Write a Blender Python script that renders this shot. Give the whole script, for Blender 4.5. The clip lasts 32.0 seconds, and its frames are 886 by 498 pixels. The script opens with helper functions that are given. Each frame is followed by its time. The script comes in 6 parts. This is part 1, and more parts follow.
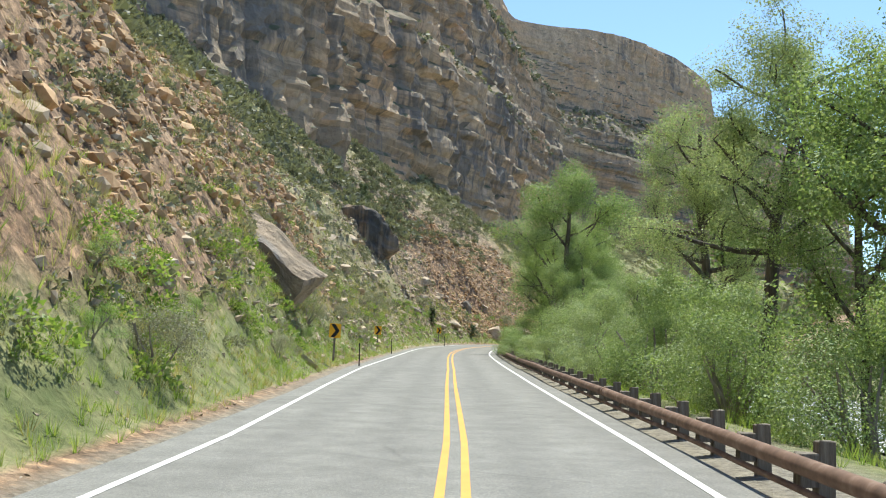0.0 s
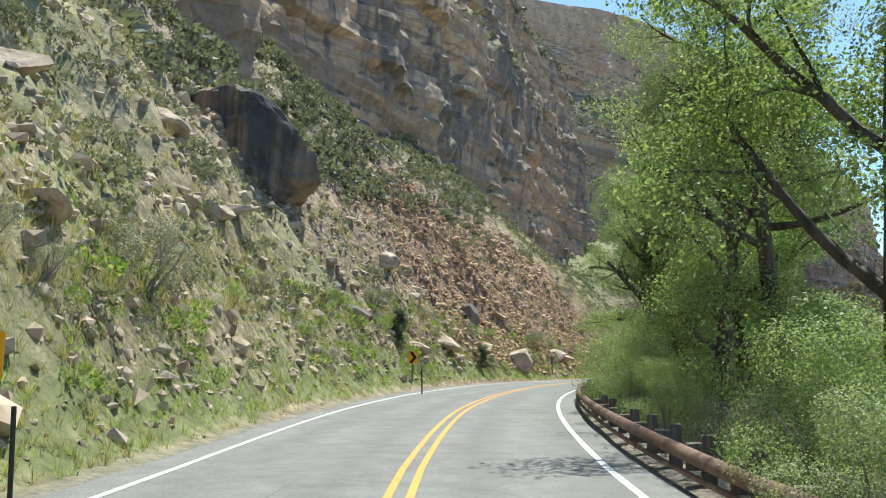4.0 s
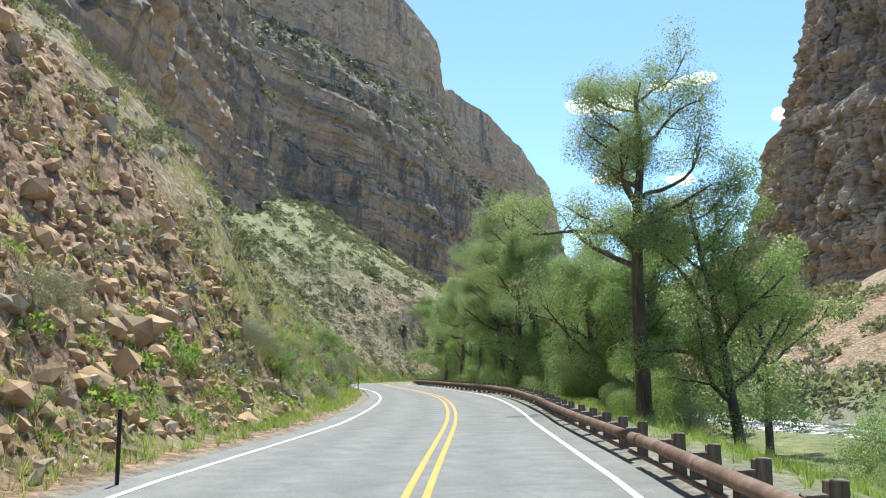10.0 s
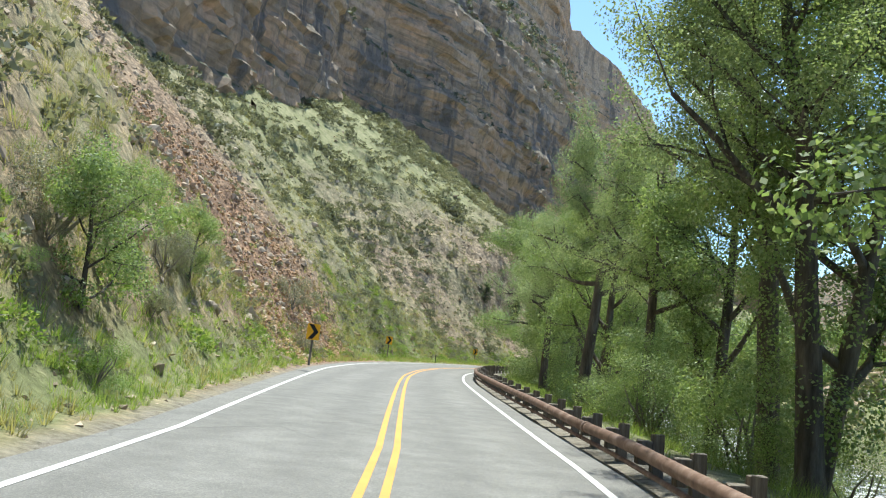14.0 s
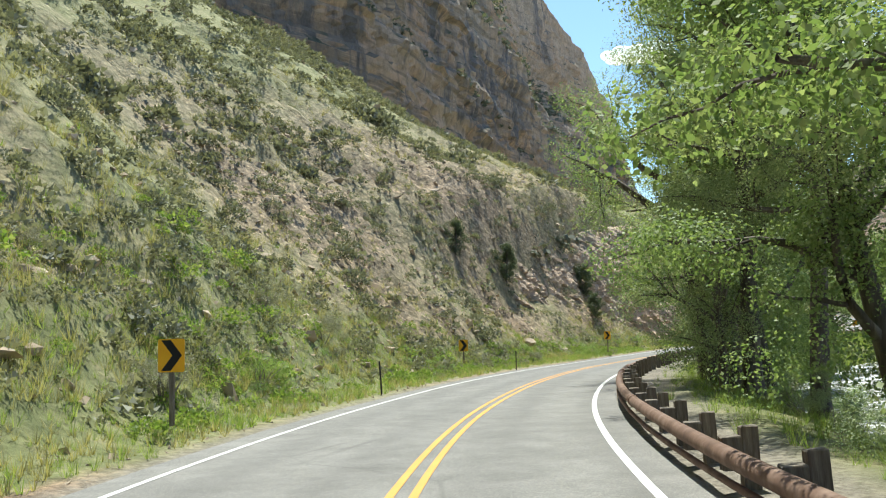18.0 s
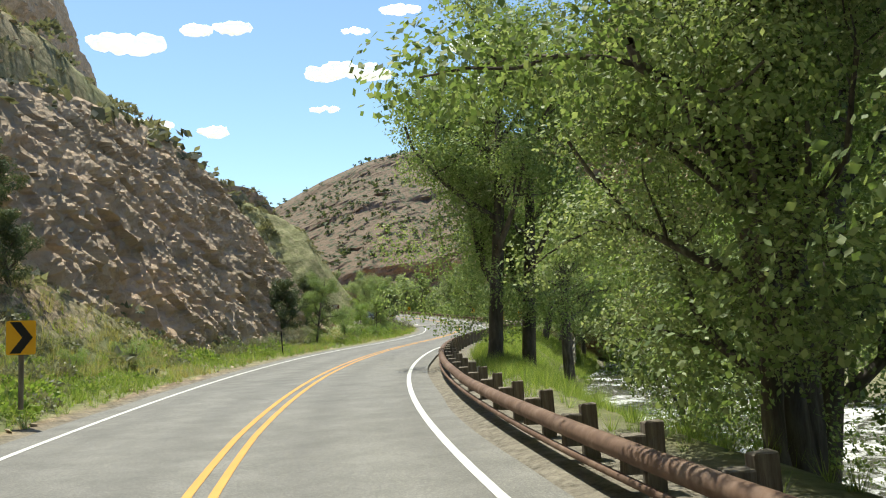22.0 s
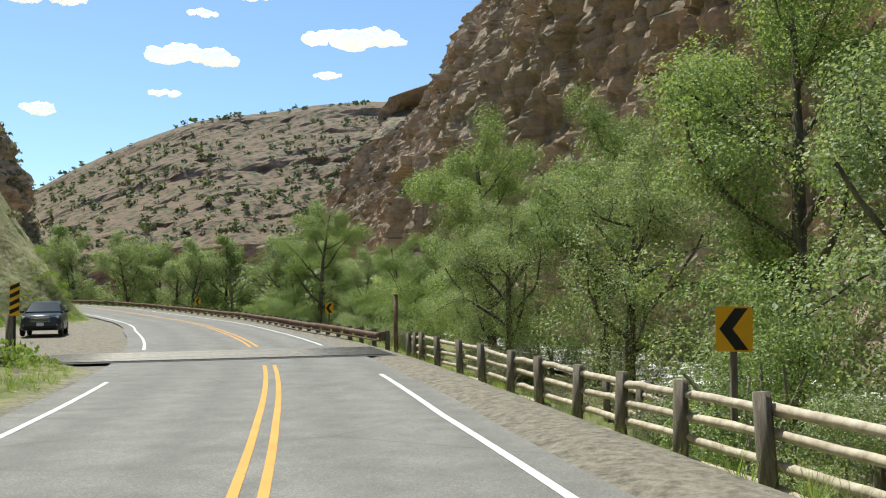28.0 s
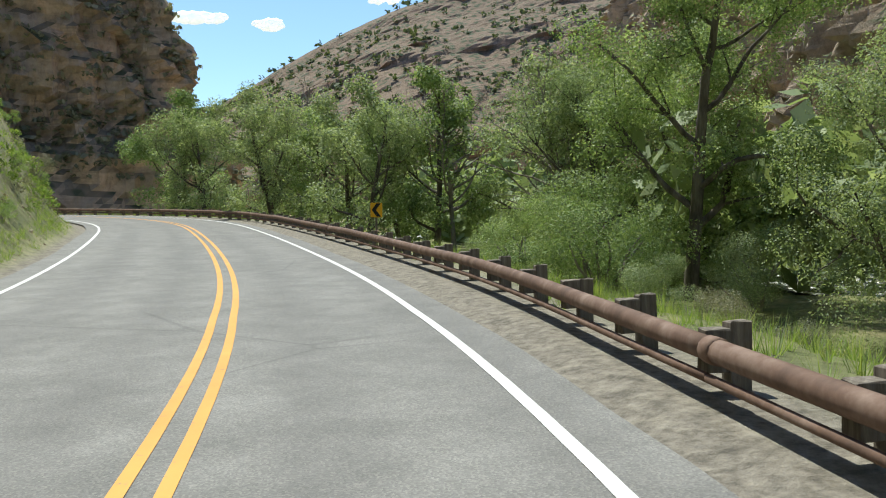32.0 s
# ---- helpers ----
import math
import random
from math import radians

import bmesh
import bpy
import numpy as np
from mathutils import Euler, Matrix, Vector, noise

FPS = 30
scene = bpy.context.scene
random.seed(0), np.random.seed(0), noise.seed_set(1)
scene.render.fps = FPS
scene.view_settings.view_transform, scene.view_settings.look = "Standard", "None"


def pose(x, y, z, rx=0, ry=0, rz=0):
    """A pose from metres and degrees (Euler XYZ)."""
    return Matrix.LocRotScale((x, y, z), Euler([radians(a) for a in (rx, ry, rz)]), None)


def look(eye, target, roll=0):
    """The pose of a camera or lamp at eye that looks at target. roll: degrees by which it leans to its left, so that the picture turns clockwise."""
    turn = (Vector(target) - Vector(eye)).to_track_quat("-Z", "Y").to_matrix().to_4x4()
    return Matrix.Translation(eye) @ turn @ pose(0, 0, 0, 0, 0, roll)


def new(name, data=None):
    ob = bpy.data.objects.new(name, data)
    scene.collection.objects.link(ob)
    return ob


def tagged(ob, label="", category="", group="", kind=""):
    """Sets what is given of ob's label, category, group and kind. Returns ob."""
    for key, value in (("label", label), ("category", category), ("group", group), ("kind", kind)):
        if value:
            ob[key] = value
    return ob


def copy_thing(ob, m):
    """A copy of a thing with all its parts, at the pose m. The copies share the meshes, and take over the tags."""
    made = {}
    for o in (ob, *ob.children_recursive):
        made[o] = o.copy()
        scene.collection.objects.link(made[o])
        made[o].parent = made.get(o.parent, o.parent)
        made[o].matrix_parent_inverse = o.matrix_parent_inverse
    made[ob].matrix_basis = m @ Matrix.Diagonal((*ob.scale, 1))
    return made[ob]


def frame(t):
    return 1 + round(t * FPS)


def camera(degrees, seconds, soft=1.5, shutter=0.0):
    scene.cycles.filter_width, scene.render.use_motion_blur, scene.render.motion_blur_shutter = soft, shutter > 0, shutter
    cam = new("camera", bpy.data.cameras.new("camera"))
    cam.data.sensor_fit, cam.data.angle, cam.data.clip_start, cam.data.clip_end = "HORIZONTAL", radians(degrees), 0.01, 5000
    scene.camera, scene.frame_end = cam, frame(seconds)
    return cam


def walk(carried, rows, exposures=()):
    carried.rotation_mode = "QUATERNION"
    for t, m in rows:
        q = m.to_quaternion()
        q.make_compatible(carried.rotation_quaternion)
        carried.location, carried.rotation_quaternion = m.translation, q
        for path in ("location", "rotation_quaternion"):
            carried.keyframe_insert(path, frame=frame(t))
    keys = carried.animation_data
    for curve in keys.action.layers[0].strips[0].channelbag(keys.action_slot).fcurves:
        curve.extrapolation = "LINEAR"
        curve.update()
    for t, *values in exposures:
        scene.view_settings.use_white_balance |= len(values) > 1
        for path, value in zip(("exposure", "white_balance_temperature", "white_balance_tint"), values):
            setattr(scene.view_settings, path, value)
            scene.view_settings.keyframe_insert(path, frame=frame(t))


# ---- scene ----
cam = camera(53.06, 32.0, soft=1.1)
PATH = [
    (0.0, pose(-0.000, 0.000, 1.560, 95.430, -1.540, -0.146)),
    (0.5, pose(0.173, 6.615, 1.550, 96.645, -0.497, -0.137)),
    (1.0, pose(0.320, 13.230, 1.526, 97.163, -0.055, -0.242)),
    (1.5, pose(0.472, 19.875, 1.510, 97.382, 0.185, -0.241)),
    (2.0, pose(0.583, 26.489, 1.525, 97.413, 0.260, -0.258)),
    (2.5, pose(0.697, 33.063, 1.515, 97.465, 0.266, -0.305)),
    (4.5, pose(1.472, 59.180, 1.579, 97.299, -0.119, -0.063)),
    (5.0, pose(1.724, 65.668, 1.611, 97.278, 0.589, -1.413)),
    (5.5, pose(2.107, 72.098, 1.675, 97.255, 1.375, -3.581)),
    (6.0, pose(2.635, 78.444, 1.739, 97.271, 1.773, -5.579)),
    (6.5, pose(3.426, 84.737, 1.782, 97.263, 1.650, -7.628)),
    (7.0, pose(4.536, 90.965, 1.782, 97.328, 1.506, -9.925)),
    (7.5, pose(5.928, 97.115, 1.835, 97.425, 0.689, -12.549)),
    (8.0, pose(7.677, 103.252, 1.851, 97.535, 0.478, -14.286)),
    (8.5, pose(9.583, 109.381, 1.847, 97.590, 0.998, -16.131)),
    (9.0, pose(11.476, 115.470, 1.799, 97.617, 1.303, -17.769)),
    (9.5, pose(13.724, 121.592, 1.719, 97.617, 1.139, -19.138)),
    (10.0, pose(15.977, 127.728, 1.661, 97.641, 0.529, -20.287)),
    (10.5, pose(18.229, 133.832, 1.686, 97.639, 0.485, -21.133)),
    (11.0, pose(20.630, 139.885, 1.649, 97.398, 0.170, -21.471)),
    (11.5, pose(23.125, 145.845, 1.630, 97.141, -0.173, -21.613)),
    (12.0, pose(25.609, 151.825, 1.635, 95.734, -0.494, -21.459)),
    (12.5, pose(27.958, 157.897, 1.670, 95.610, -0.616, -20.593)),
    (13.0, pose(30.132, 164.074, 1.714, 95.870, -1.665, -18.668)),
    (13.5, pose(32.089, 170.349, 1.729, 96.249, -3.781, -16.956)),
    (14.0, pose(33.938, 176.694, 1.688, 95.899, -6.045, -14.299)),
    (14.5, pose(35.415, 183.030, 1.656, 95.568, -4.716, -13.274)),
    (16.5, pose(41.562, 208.663, 1.558, 95.108, -0.894, -12.652)),
    (17.0, pose(43.196, 215.152, 1.522, 95.028, 0.433, -12.881)),
    (17.5, pose(44.982, 221.720, 1.463, 95.107, 1.738, -14.431)),
    (18.0, pose(46.988, 228.348, 1.370, 95.621, 2.893, -17.644)),
    (18.5, pose(49.243, 234.900, 1.297, 95.998, 3.855, -21.133)),
    (19.0, pose(51.783, 241.161, 1.231, 95.976, 4.697, -24.911)),
    (19.5, pose(54.515, 247.083, 1.199, 95.783, 4.599, -27.327)),
    (20.0, pose(57.553, 252.828, 1.103, 95.676, 4.127, -28.528)),
    (20.5, pose(60.951, 258.446, 1.044, 95.528, 3.641, -32.223)),
    (21.0, pose(64.615, 263.946, 1.043, 94.951, 3.940, -42.994)),
    (21.5, pose(68.554, 269.284, 0.953, 94.557, 2.612, -47.630)),
    (22.0, pose(72.684, 274.501, 0.841, 94.193, 2.892, -50.411)),
    (22.5, pose(77.020, 279.562, 0.769, 93.793, 3.051, -51.368)),
    (23.0, pose(81.575, 284.433, 0.738, 93.549, 3.045, -53.932)),
    (23.5, pose(86.346, 289.122, 0.730, 93.355, 2.960, -57.135)),
    (24.0, pose(91.381, 293.626, 0.759, 93.178, 3.326, -61.903)),
    (24.5, pose(96.629, 297.854, 0.803, 93.005, 2.935, -66.922)),
    (25.0, pose(102.002, 301.767, 0.822, 93.051, 1.740, -68.295)),
    (25.5, pose(107.390, 305.457, 0.819, 93.680, -0.148, -68.548)),
    (26.0, pose(112.801, 308.915, 0.771, 94.164, -1.862, -67.260)),
    (26.5, pose(118.207, 312.297, 0.753, 94.650, -2.717, -65.211)),
    (28.5, pose(139.268, 326.955, 0.821, 93.724, 1.295, -59.941)),
    (29.0, pose(144.347, 330.958, 0.852, 92.474, 0.584, -60.250)),
    (29.5, pose(149.342, 335.051, 0.913, 92.378, 0.045, -60.256)),
    (30.0, pose(154.166, 339.253, 1.013, 91.188, -1.320, -58.055)),
    (30.5, pose(158.791, 343.551, 1.146, 90.845, -2.463, -53.169)),
    (31.0, pose(163.149, 348.006, 1.318, 89.937, -0.015, -49.880)),
    (31.5, pose(167.243, 352.463, 1.475, 88.286, 0.727, -47.909)),
    (32.0, pose(171.107, 356.978, 1.638, 88.155, 1.805, -46.449)),
]
# the clip's camera keeps a warm, slightly green balance
walk(cam, PATH, exposures=((0.0, 0.92, 6450, 1), (2.0, 0.92, 6250, 1), (8.0, 0.92, 6150, 1), (11.0, 1.02, 6000, 1), (13.0, 1.08, 6100, 1), (14.5, 1.02, 6150, 1), (17.0, 1.0, 6200, 1), (19.0, 0.95, 6600, 1), (21.0, 0.78, 6850, 1), (23.5, 0.70, 6750, 1), (26.5, 0.64, 6750, 1), (29.0, 0.62, 6450, 1), (32.0, 0.60, 6350, 1)))

# ---------------------------------------------------------------- light
SUN_AZ, SUN_EL = radians(20), radians(66)      # azimuth from +y towards +x
sun_dir = Vector((math.sin(SUN_AZ) * math.cos(SUN_EL), math.cos(SUN_AZ) * math.cos(SUN_EL), math.sin(SUN_EL)))
world = bpy.data.worlds.new("sky")
scene.world = world
world.use_nodes = True
wn = world.node_tree.nodes
sky = wn.new("ShaderNodeTexSky")
sky.sky_type = "NISHITA"
sky.sun_disc = False
sky.sun_elevation, sky.sun_rotation = SUN_EL, SUN_AZ
sky.altitude, sky.air_density, sky.dust_density, sky.ozone_density = 1500, 1.0, 1.1, 4.0
wn["Background"].inputs["Strength"].default_value = 0.13
world.node_tree.links.new(sky.outputs["Color"], wn["Background"].inputs["Color"])
lamp = bpy.data.lights.new("sun", "SUN")
lamp.energy, lamp.angle, lamp.color = 3.9, radians(0.53), (1.0, 0.95, 0.87)
sun = new("sun", lamp)
sun.matrix_world = look(sun_dir * 100, (0, 0, 0))


# ---------------------------------------------------------------- numeric noise
def hashed(i, j, k, seed):
    n = (i * 374761393 + j * 668265263 + k * 2147483647 + seed * 974634777) & 0xFFFFFFFF
    n = ((n ^ (n >> 13)) * 1274126177) & 0xFFFFFFFF
    n = ((n ^ (n >> 16)) * 2246822519) & 0xFFFFFFFF
    return ((n ^ (n >> 15)) & 0xFFFFFF) / 8388607.5 - 1.0


def vnoise(x, y, z=0.0, seed=0):
    """Value noise in -1..1 on arrays."""
    x, y, z = np.broadcast_arrays(np.asarray(x, float), np.asarray(y, float), np.asarray(z, float))
    i, j, k = (np.floor(a).astype(np.int64) for a in (x, y, z))
    fx, fy, fz = x - i, y - j, z - k
    fx, fy, fz = (f * f * (3 - 2 * f) for f in (fx, fy, fz))
    out = 0.0
    for a in (0, 1):
        for b in (0, 1):
            for c in (0, 1):
                w = (fx if a else 1 - fx) * (fy if b else 1 - fy) * (fz if c else 1 - fz)
                out = out + w * hashed(i + a, j + b, k + c, seed)
    return out


def fbm(x, y, z=0.0, octaves=4, seed=0):
    out, amp, f = 0.0, 0.5, 1.0
    for n in range(octaves):
        out = out + amp * vnoise(np.asarray(x) * f, np.asarray(y) * f, np.asarray(z) * f, seed + n)
        amp, f = amp * 0.5, f * 2.03
    return out


def ramp(v, table):
    return np.interp(v, [a for a, _ in table], [b for _, b in table])


def smooth(v, a, b):
    u = np.clip((np.asarray(v, float) - a) / (b - a), 0, 1)
    return u * u * (3 - 2 * u)


# ---------------------------------------------------------------- the road's line, by seconds of travel
def road_line():
    """Seconds, x, y, z of the ground under the camera's way, carried on before the start and past the end."""
    rows = [(t, m.translation.x, m.translation.y, m.translation.z - 1.56) for t, m in PATH]
    ts = [r[0] for r in rows]
    tt = np.arange(0, 32.01, 0.1)
    # a smooth curve through the rows
    knot, val = np.array(ts), np.array([r[1:] for r in rows])
    slope = np.gradient(val, knot, axis=0)
    n = np.clip(np.searchsorted(knot, tt, "right") - 1, 0, len(knot) - 2)
    h = (knot[n + 1] - knot[n])[:, None]
    u = (tt - knot[n])[:, None] / h
    xyz = (2 * u ** 3 - 3 * u ** 2 + 1) * val[n] + (u ** 3 - 2 * u ** 2 + u) * h * slope[n] + (3 * u ** 2 - 2 * u ** 3) * val[n + 1] + (u ** 3 - u ** 2) * h * slope[n + 1]
    pad = np.pad(xyz, ((8, 8), (0, 0)), mode="reflect", reflect_type="odd")
    xyz = np.stack([pad[k:k + len(xyz)] for k in range(17)]).mean(0)
    before = [xyz[0] + (xyz[0] - xyz[5]) * (k / 5.0) for k in range(60, 0, -1)]
    after, p, v = [], xyz[-1].copy(), (xyz[-1] - xyz[-11]) / 10
    heading, step = math.atan2(v[0], v[1]), float(np.hypot(v[0], v[1]))
    for k in range(110):
        heading -= radians(ramp(k, AHEAD_TURN))
        p = p + np.array([math.sin(heading) * step, math.cos(heading) * step, ramp(k, AHEAD_RISE)])
        after.append(p)
    return np.r_[np.arange(-60, 0) / 10, tt, 32 + np.arange(1, 111) / 10], np.r_[before, xyz, after]


AHEAD_TURN = ((0, 0.5), (8, 0.834), (20, 0.25), (32, 0.15), (42, 1.3), (60, 1.6), (80, 1.2), (110, 0.5))
AHEAD_RISE = ((0, 0.032), (8, 0.037), (24, 0.051), (45, 0.05), (110, 0.03))
LT, LXYZ = road_line()
LDIR = np.gradient(LXYZ[:, :2], axis=0)
LDIR /= np.linalg.norm(LDIR, axis=1)[:, None]
LRIGHT = np.stack([LDIR[:, 1], -LDIR[:, 0]], 1)

# sideways places of the painted lines, metres to the right of the line
YELLOW = ((-6, -0.03), (1, -0.06), (2, -0.23), (3, -0.36), (5, -0.95), (6, -1.0), (7, -0.9), (8, -0.95), (10, -0.6), (11, -0.49), (12, -0.4), (14, -0.35), (15, -0.38), (17, -0.98), (18, -1.03), (20, -0.95), (22, -1.07),
          (23, -1.12), (24, -0.97), (25, -0.75), (26, -0.68), (27, -0.62), (28, -0.5), (29, -0.62), (30, -0.63), (31, -0.82), (32, -1.1), (33, -1.33), (43, -1.34))
WHITE_L = ((-6, -3.3), (1, -3.42), (2, -3.92), (3, -4.3), (5, -4.32), (6, -4.55), (8, -4.78), (10, -4.46), (11, -4.3), (12, -3.6), (13, -3.45), (15, -3.4), (17, -4.55), (18, -4.72), (20, -4.32), (22, -4.25),
           (23, -4.28), (24, -4.1), (25, -3.87), (26, -3.6), (28, -3.6), (30, -4.3), (32, -5.2), (33, -5.25), (34, -5.23), (43, -5.2))
WHITE_R = ((-6, 2.8), (1, 2.64), (2, 2.48), (3, 2.34), (5, 1.84), (8, 1.83), (10, 2.09), (11, 2.2), (12, 1.98), (13, 2.16), (14, 2.42), (15, 2.36), (17, 1.6), (18, 1.54), (20, 1.65), (24, 1.6),
           (25, 1.68), (26, 1.98), (27, 2.2), (27.6, 2.4), (28.2, 2.2), (29, 1.88), (30, 1.83), (31, 1.66), (32, 1.4), (33, 1.2), (34, 1.18), (43, 1.3))


def on_line(t, d, dz=0.0):
    """World place at seconds t of the line, d metres to its right, dz over the road."""
    t, d = np.broadcast_arrays(np.asarray(t, float), np.asarray(d, float))
    p = [np.interp(t, LT, LXYZ[:, k]) for k in range(3)]
    r = [np.interp(t, LT, LRIGHT[:, k]) for k in range(2)]
    return np.stack([p[0] + r[0] * d, p[1] + r[1] * d, p[2] + dz], -1)


def to_line(x, y):
    """Seconds and sideways distance of the nearest place of the line."""
    q = np.stack([np.ravel(x), np.ravel(y)], 1).astype(float)
    t, d = np.empty(len(q)), np.empty(len(q))
    for a in range(0, len(q), 20000):
        part_q = q[a:a + 20000]
        far = ((part_q[:, None, :] - LXYZ[None, ::4, :2]) ** 2).sum(2)
        n = far.argmin(1) * 4
        best, at = np.full(len(part_q), 1e18), n.copy()
        for o in range(-4, 5):
            m = np.clip(n + o, 0, len(LT) - 1)
            f = ((part_q - LXYZ[m, :2]) ** 2).sum(1)
            at, best = np.where(f < best, m, at), np.minimum(f, best)
        off = part_q - LXYZ[at, :2]
        along = (off * LDIR[at]).sum(1)
        t[a:a + 20000] = LT[at] + np.clip(along / 1.3, -0.6, 0.6) * 0.1
        side = (off * LRIGHT[at]).sum(1)
        d[a:a + 20000] = np.where(np.abs(along) > 3, np.sign(side) * np.sqrt(best), side)
    return t, d


# ---------------------------------------------------------------- the shape of the ground
SLOPE_NEAR = ((-6, 1.3), (3, 1.4), (5, 1.4), (6.3, 1.25), (9.5, 1.22), (11, 1.35), (12.5, 1.45), (15, 1.3), (16.5, 1.3), (18, 1.1), (20, 1.05), (21.5, 1.15), (22.4, 1.2), (23, 1.0), (24, 0.7), (25.5, 0.5), (26.6, 0.4), (27.4, 0.18), (28.5, 0.0), (32.8, 0.0), (33.4, 0.9), (34.2, 1.6), (35.0, 1.7), (43, 1.6))
SLOPE_FAR = ((-6, 0.85), (5, 0.95), (6.3, 1.1), (9.5, 1.1), (11, 0.9), (16, 0.86), (18, 0.98), (20.4, 1.0), (21.6, 0.86), (23, 0.76), (24.6, 0.6), (25.6, 0.45), (26.3, 0.3), (27, 0.1), (33, 0.2), (34.5, 0.45), (36, 0.5), (43, 0.5))
PULL_OUT = ((-6, 0.0), (29.9, 0.0), (30.4, 2.5), (31.0, 8.0), (32.3, 8.0), (32.8, 5.0), (33.3, 1.0), (33.7, 0.2), (43, 0.2))
VERGE = ((-6, 0.9), (2, 0.6), (4, 0.8), (6.5, 0.25), (9, 0.2), (10, 0.5), (12, 1.1), (15, 1.0), (16.5, 0.8), (18, 1.5), (20, 2.0), (24, 2.6), (27.6, 3.2), (28.6, 6.0), (32.8, 5.0), (33.6, 0.3), (43, 0.2))
RIVER = ((-6, 24), (3, 19), (6, 20), (9, 27), (13, 27), (16, 17), (19, 14.5), (22, 11.5), (24, 10.8), (25, 11.2), (26, 12.0), (27.2, 14.0), (29, 18), (31, 20), (36, 26), (43, 30))
BED = -3.3
TALUS = ((28, 272, 37), (50, 329, 46), (64, 347, 43), (88, 367, 36), (105, 393, 30), (135, 440, 22), (170, 480, 16))      # foot of the big cliff: x, y, height
LEDGES = ((-6, 0.3), (0.5, 0.3), (2, 0.25), (4, 0.6), (6, 0.9), (10.5, 1.0), (11.5, 0.5), (13, 0.25), (15, 0.4), (17, 0.3), (18, 0.08), (20.5, 0.1), (21.5, 0.4), (25, 0.3), (26, 0.0), (43, 0.3))
OUTCROP = ((-6, 0), (21.5, 0), (22.2, 1.2), (22.8, 4.2), (23.3, 7.0), (24, 8.8), (25, 11.2), (25.8, 11.2), (26.3, 10.2), (26.8, 8.4), (27.3, 6.4), (27.8, 4.6), (28.2, 2.6), (28.5, 0), (43, 0))


def ground_z(x, y, fine=True):
    shape = np.shape(x)
    t, d = to_line(x, y)
    base = np.interp(t, LT, LXYZ[:, 2])
    xr, yr = np.ravel(x), np.ravel(y)
    left = -(d - (ramp(t, WHITE_L) - 0.75)) - ramp(t, PULL_OUT)
    right = d - (ramp(t, WHITE_R) + 0.75)
    verge = ramp(t, VERGE)
    e = np.maximum(left - verge, 0)
    knee = 9.0
    zl = 0.30 * smooth(left, 0, 3.2) + ramp(t, SLOPE_NEAR) * np.minimum(e, knee) * smooth(e, -2, 3) + ramp(t, SLOPE_FAR) * np.clip(e - knee, 0, np.where(t > 32.5, 26, 62))
    zl = zl + ramp(t, OUTCROP) * smooth(e, 4.6, 10.0)
    rough = smooth(left, 1.0, 7.0)
    zl = zl + rough * (2.6 * fbm(xr / 17, yr / 17, 0, 3, 3) + 0.9 * fbm(xr / 4.2, yr / 4.2, 0, 3, 9)) * np.clip(0.25 + ramp(t, SLOPE_FAR) * 1.3, 0.2, 1)
    if fine:
        zl = zl + rough * 0.5 * fbm(xr / 1.3, yr / 1.1, 0, 3, 21) + 0.06 * smooth(left, 0.3, 1.5) * fbm(xr / 0.7, yr / 0.7, 0, 2, 31)
    # the long slope of rubble under the big cliff
    heap = np.full(len(xr), -99.0)
    for (ax, ay, az), (bx, by, bz) in zip(TALUS, TALUS[1:]):
        u = np.clip(((xr - ax) * (bx - ax) + (yr - ay) * (by - ay)) / ((bx - ax) ** 2 + (by - ay) ** 2), 0, 1)
        heap = np.maximum(heap, az + u * (bz - az) - 0.78 * np.hypot(xr - ax - u * (bx - ax), yr - ay - u * (by - ay)))
    heap = heap + 2.0 * fbm(xr / 15, yr / 15, 0, 3, 4)
    zl = np.where((t > 22) & (t < 33), np.maximum(zl, heap * smooth(left, 4, 14) * smooth(t, 22, 24.5)), zl)
    # broken ledges in the scree
    step = ramp(t, LEDGES) * smooth(e, 1.5, 5) * (1 - smooth(e, 22, 30))
    zl = zl + step * 1.5 * (np.round(2.2 * fbm(xr / 5.5, yr / 5.5, 0, 3, 41)) / 2.2 + 0.5 * np.round(2.5 * vnoise(xr / 1.9, yr / 1.9, 0, 45)) / 2.5)
    rc = ramp(t, RIVER)
    edge = rc - 5.0
    drop = 0.70 * smooth(right, 0.9, 2.4) * smooth(t, 27.2, 28.2) * (1 - smooth(t, 30.9, 31.4)) * (1 - smooth(right, 4, 8))
    drop = drop + smooth(right, 1.6, 7.5) * 1.9 + smooth(right, edge - 4.0, edge + 1.0) * (-BED - 1.9)
    zr = -drop + np.clip(right - rc - 5.0, 0, 60) * ramp(t, ((-6, 0.34), (26, 0.34), (29.5, 0.16), (31.5, 0.02), (43, 0.0))) + smooth(right, rc + 4, rc + 8) * 1.2
    zr = zr + smooth(right, 1.5, 5) * (0.5 * fbm(xr / 5, yr / 5, 0, 3, 5) + smooth(right, rc + 5, rc + 14) * 3.0 * fbm(xr / 14, yr / 14, 0, 3, 6))
    z = np.where(left > 0, zl, np.where(right > 0, zr, 0.0))
    onroad = np.maximum(left, right)
    z = z - 0.07 * (1 - smooth(onroad, -0.15, 0.25))
    return (base + z).reshape(shape)


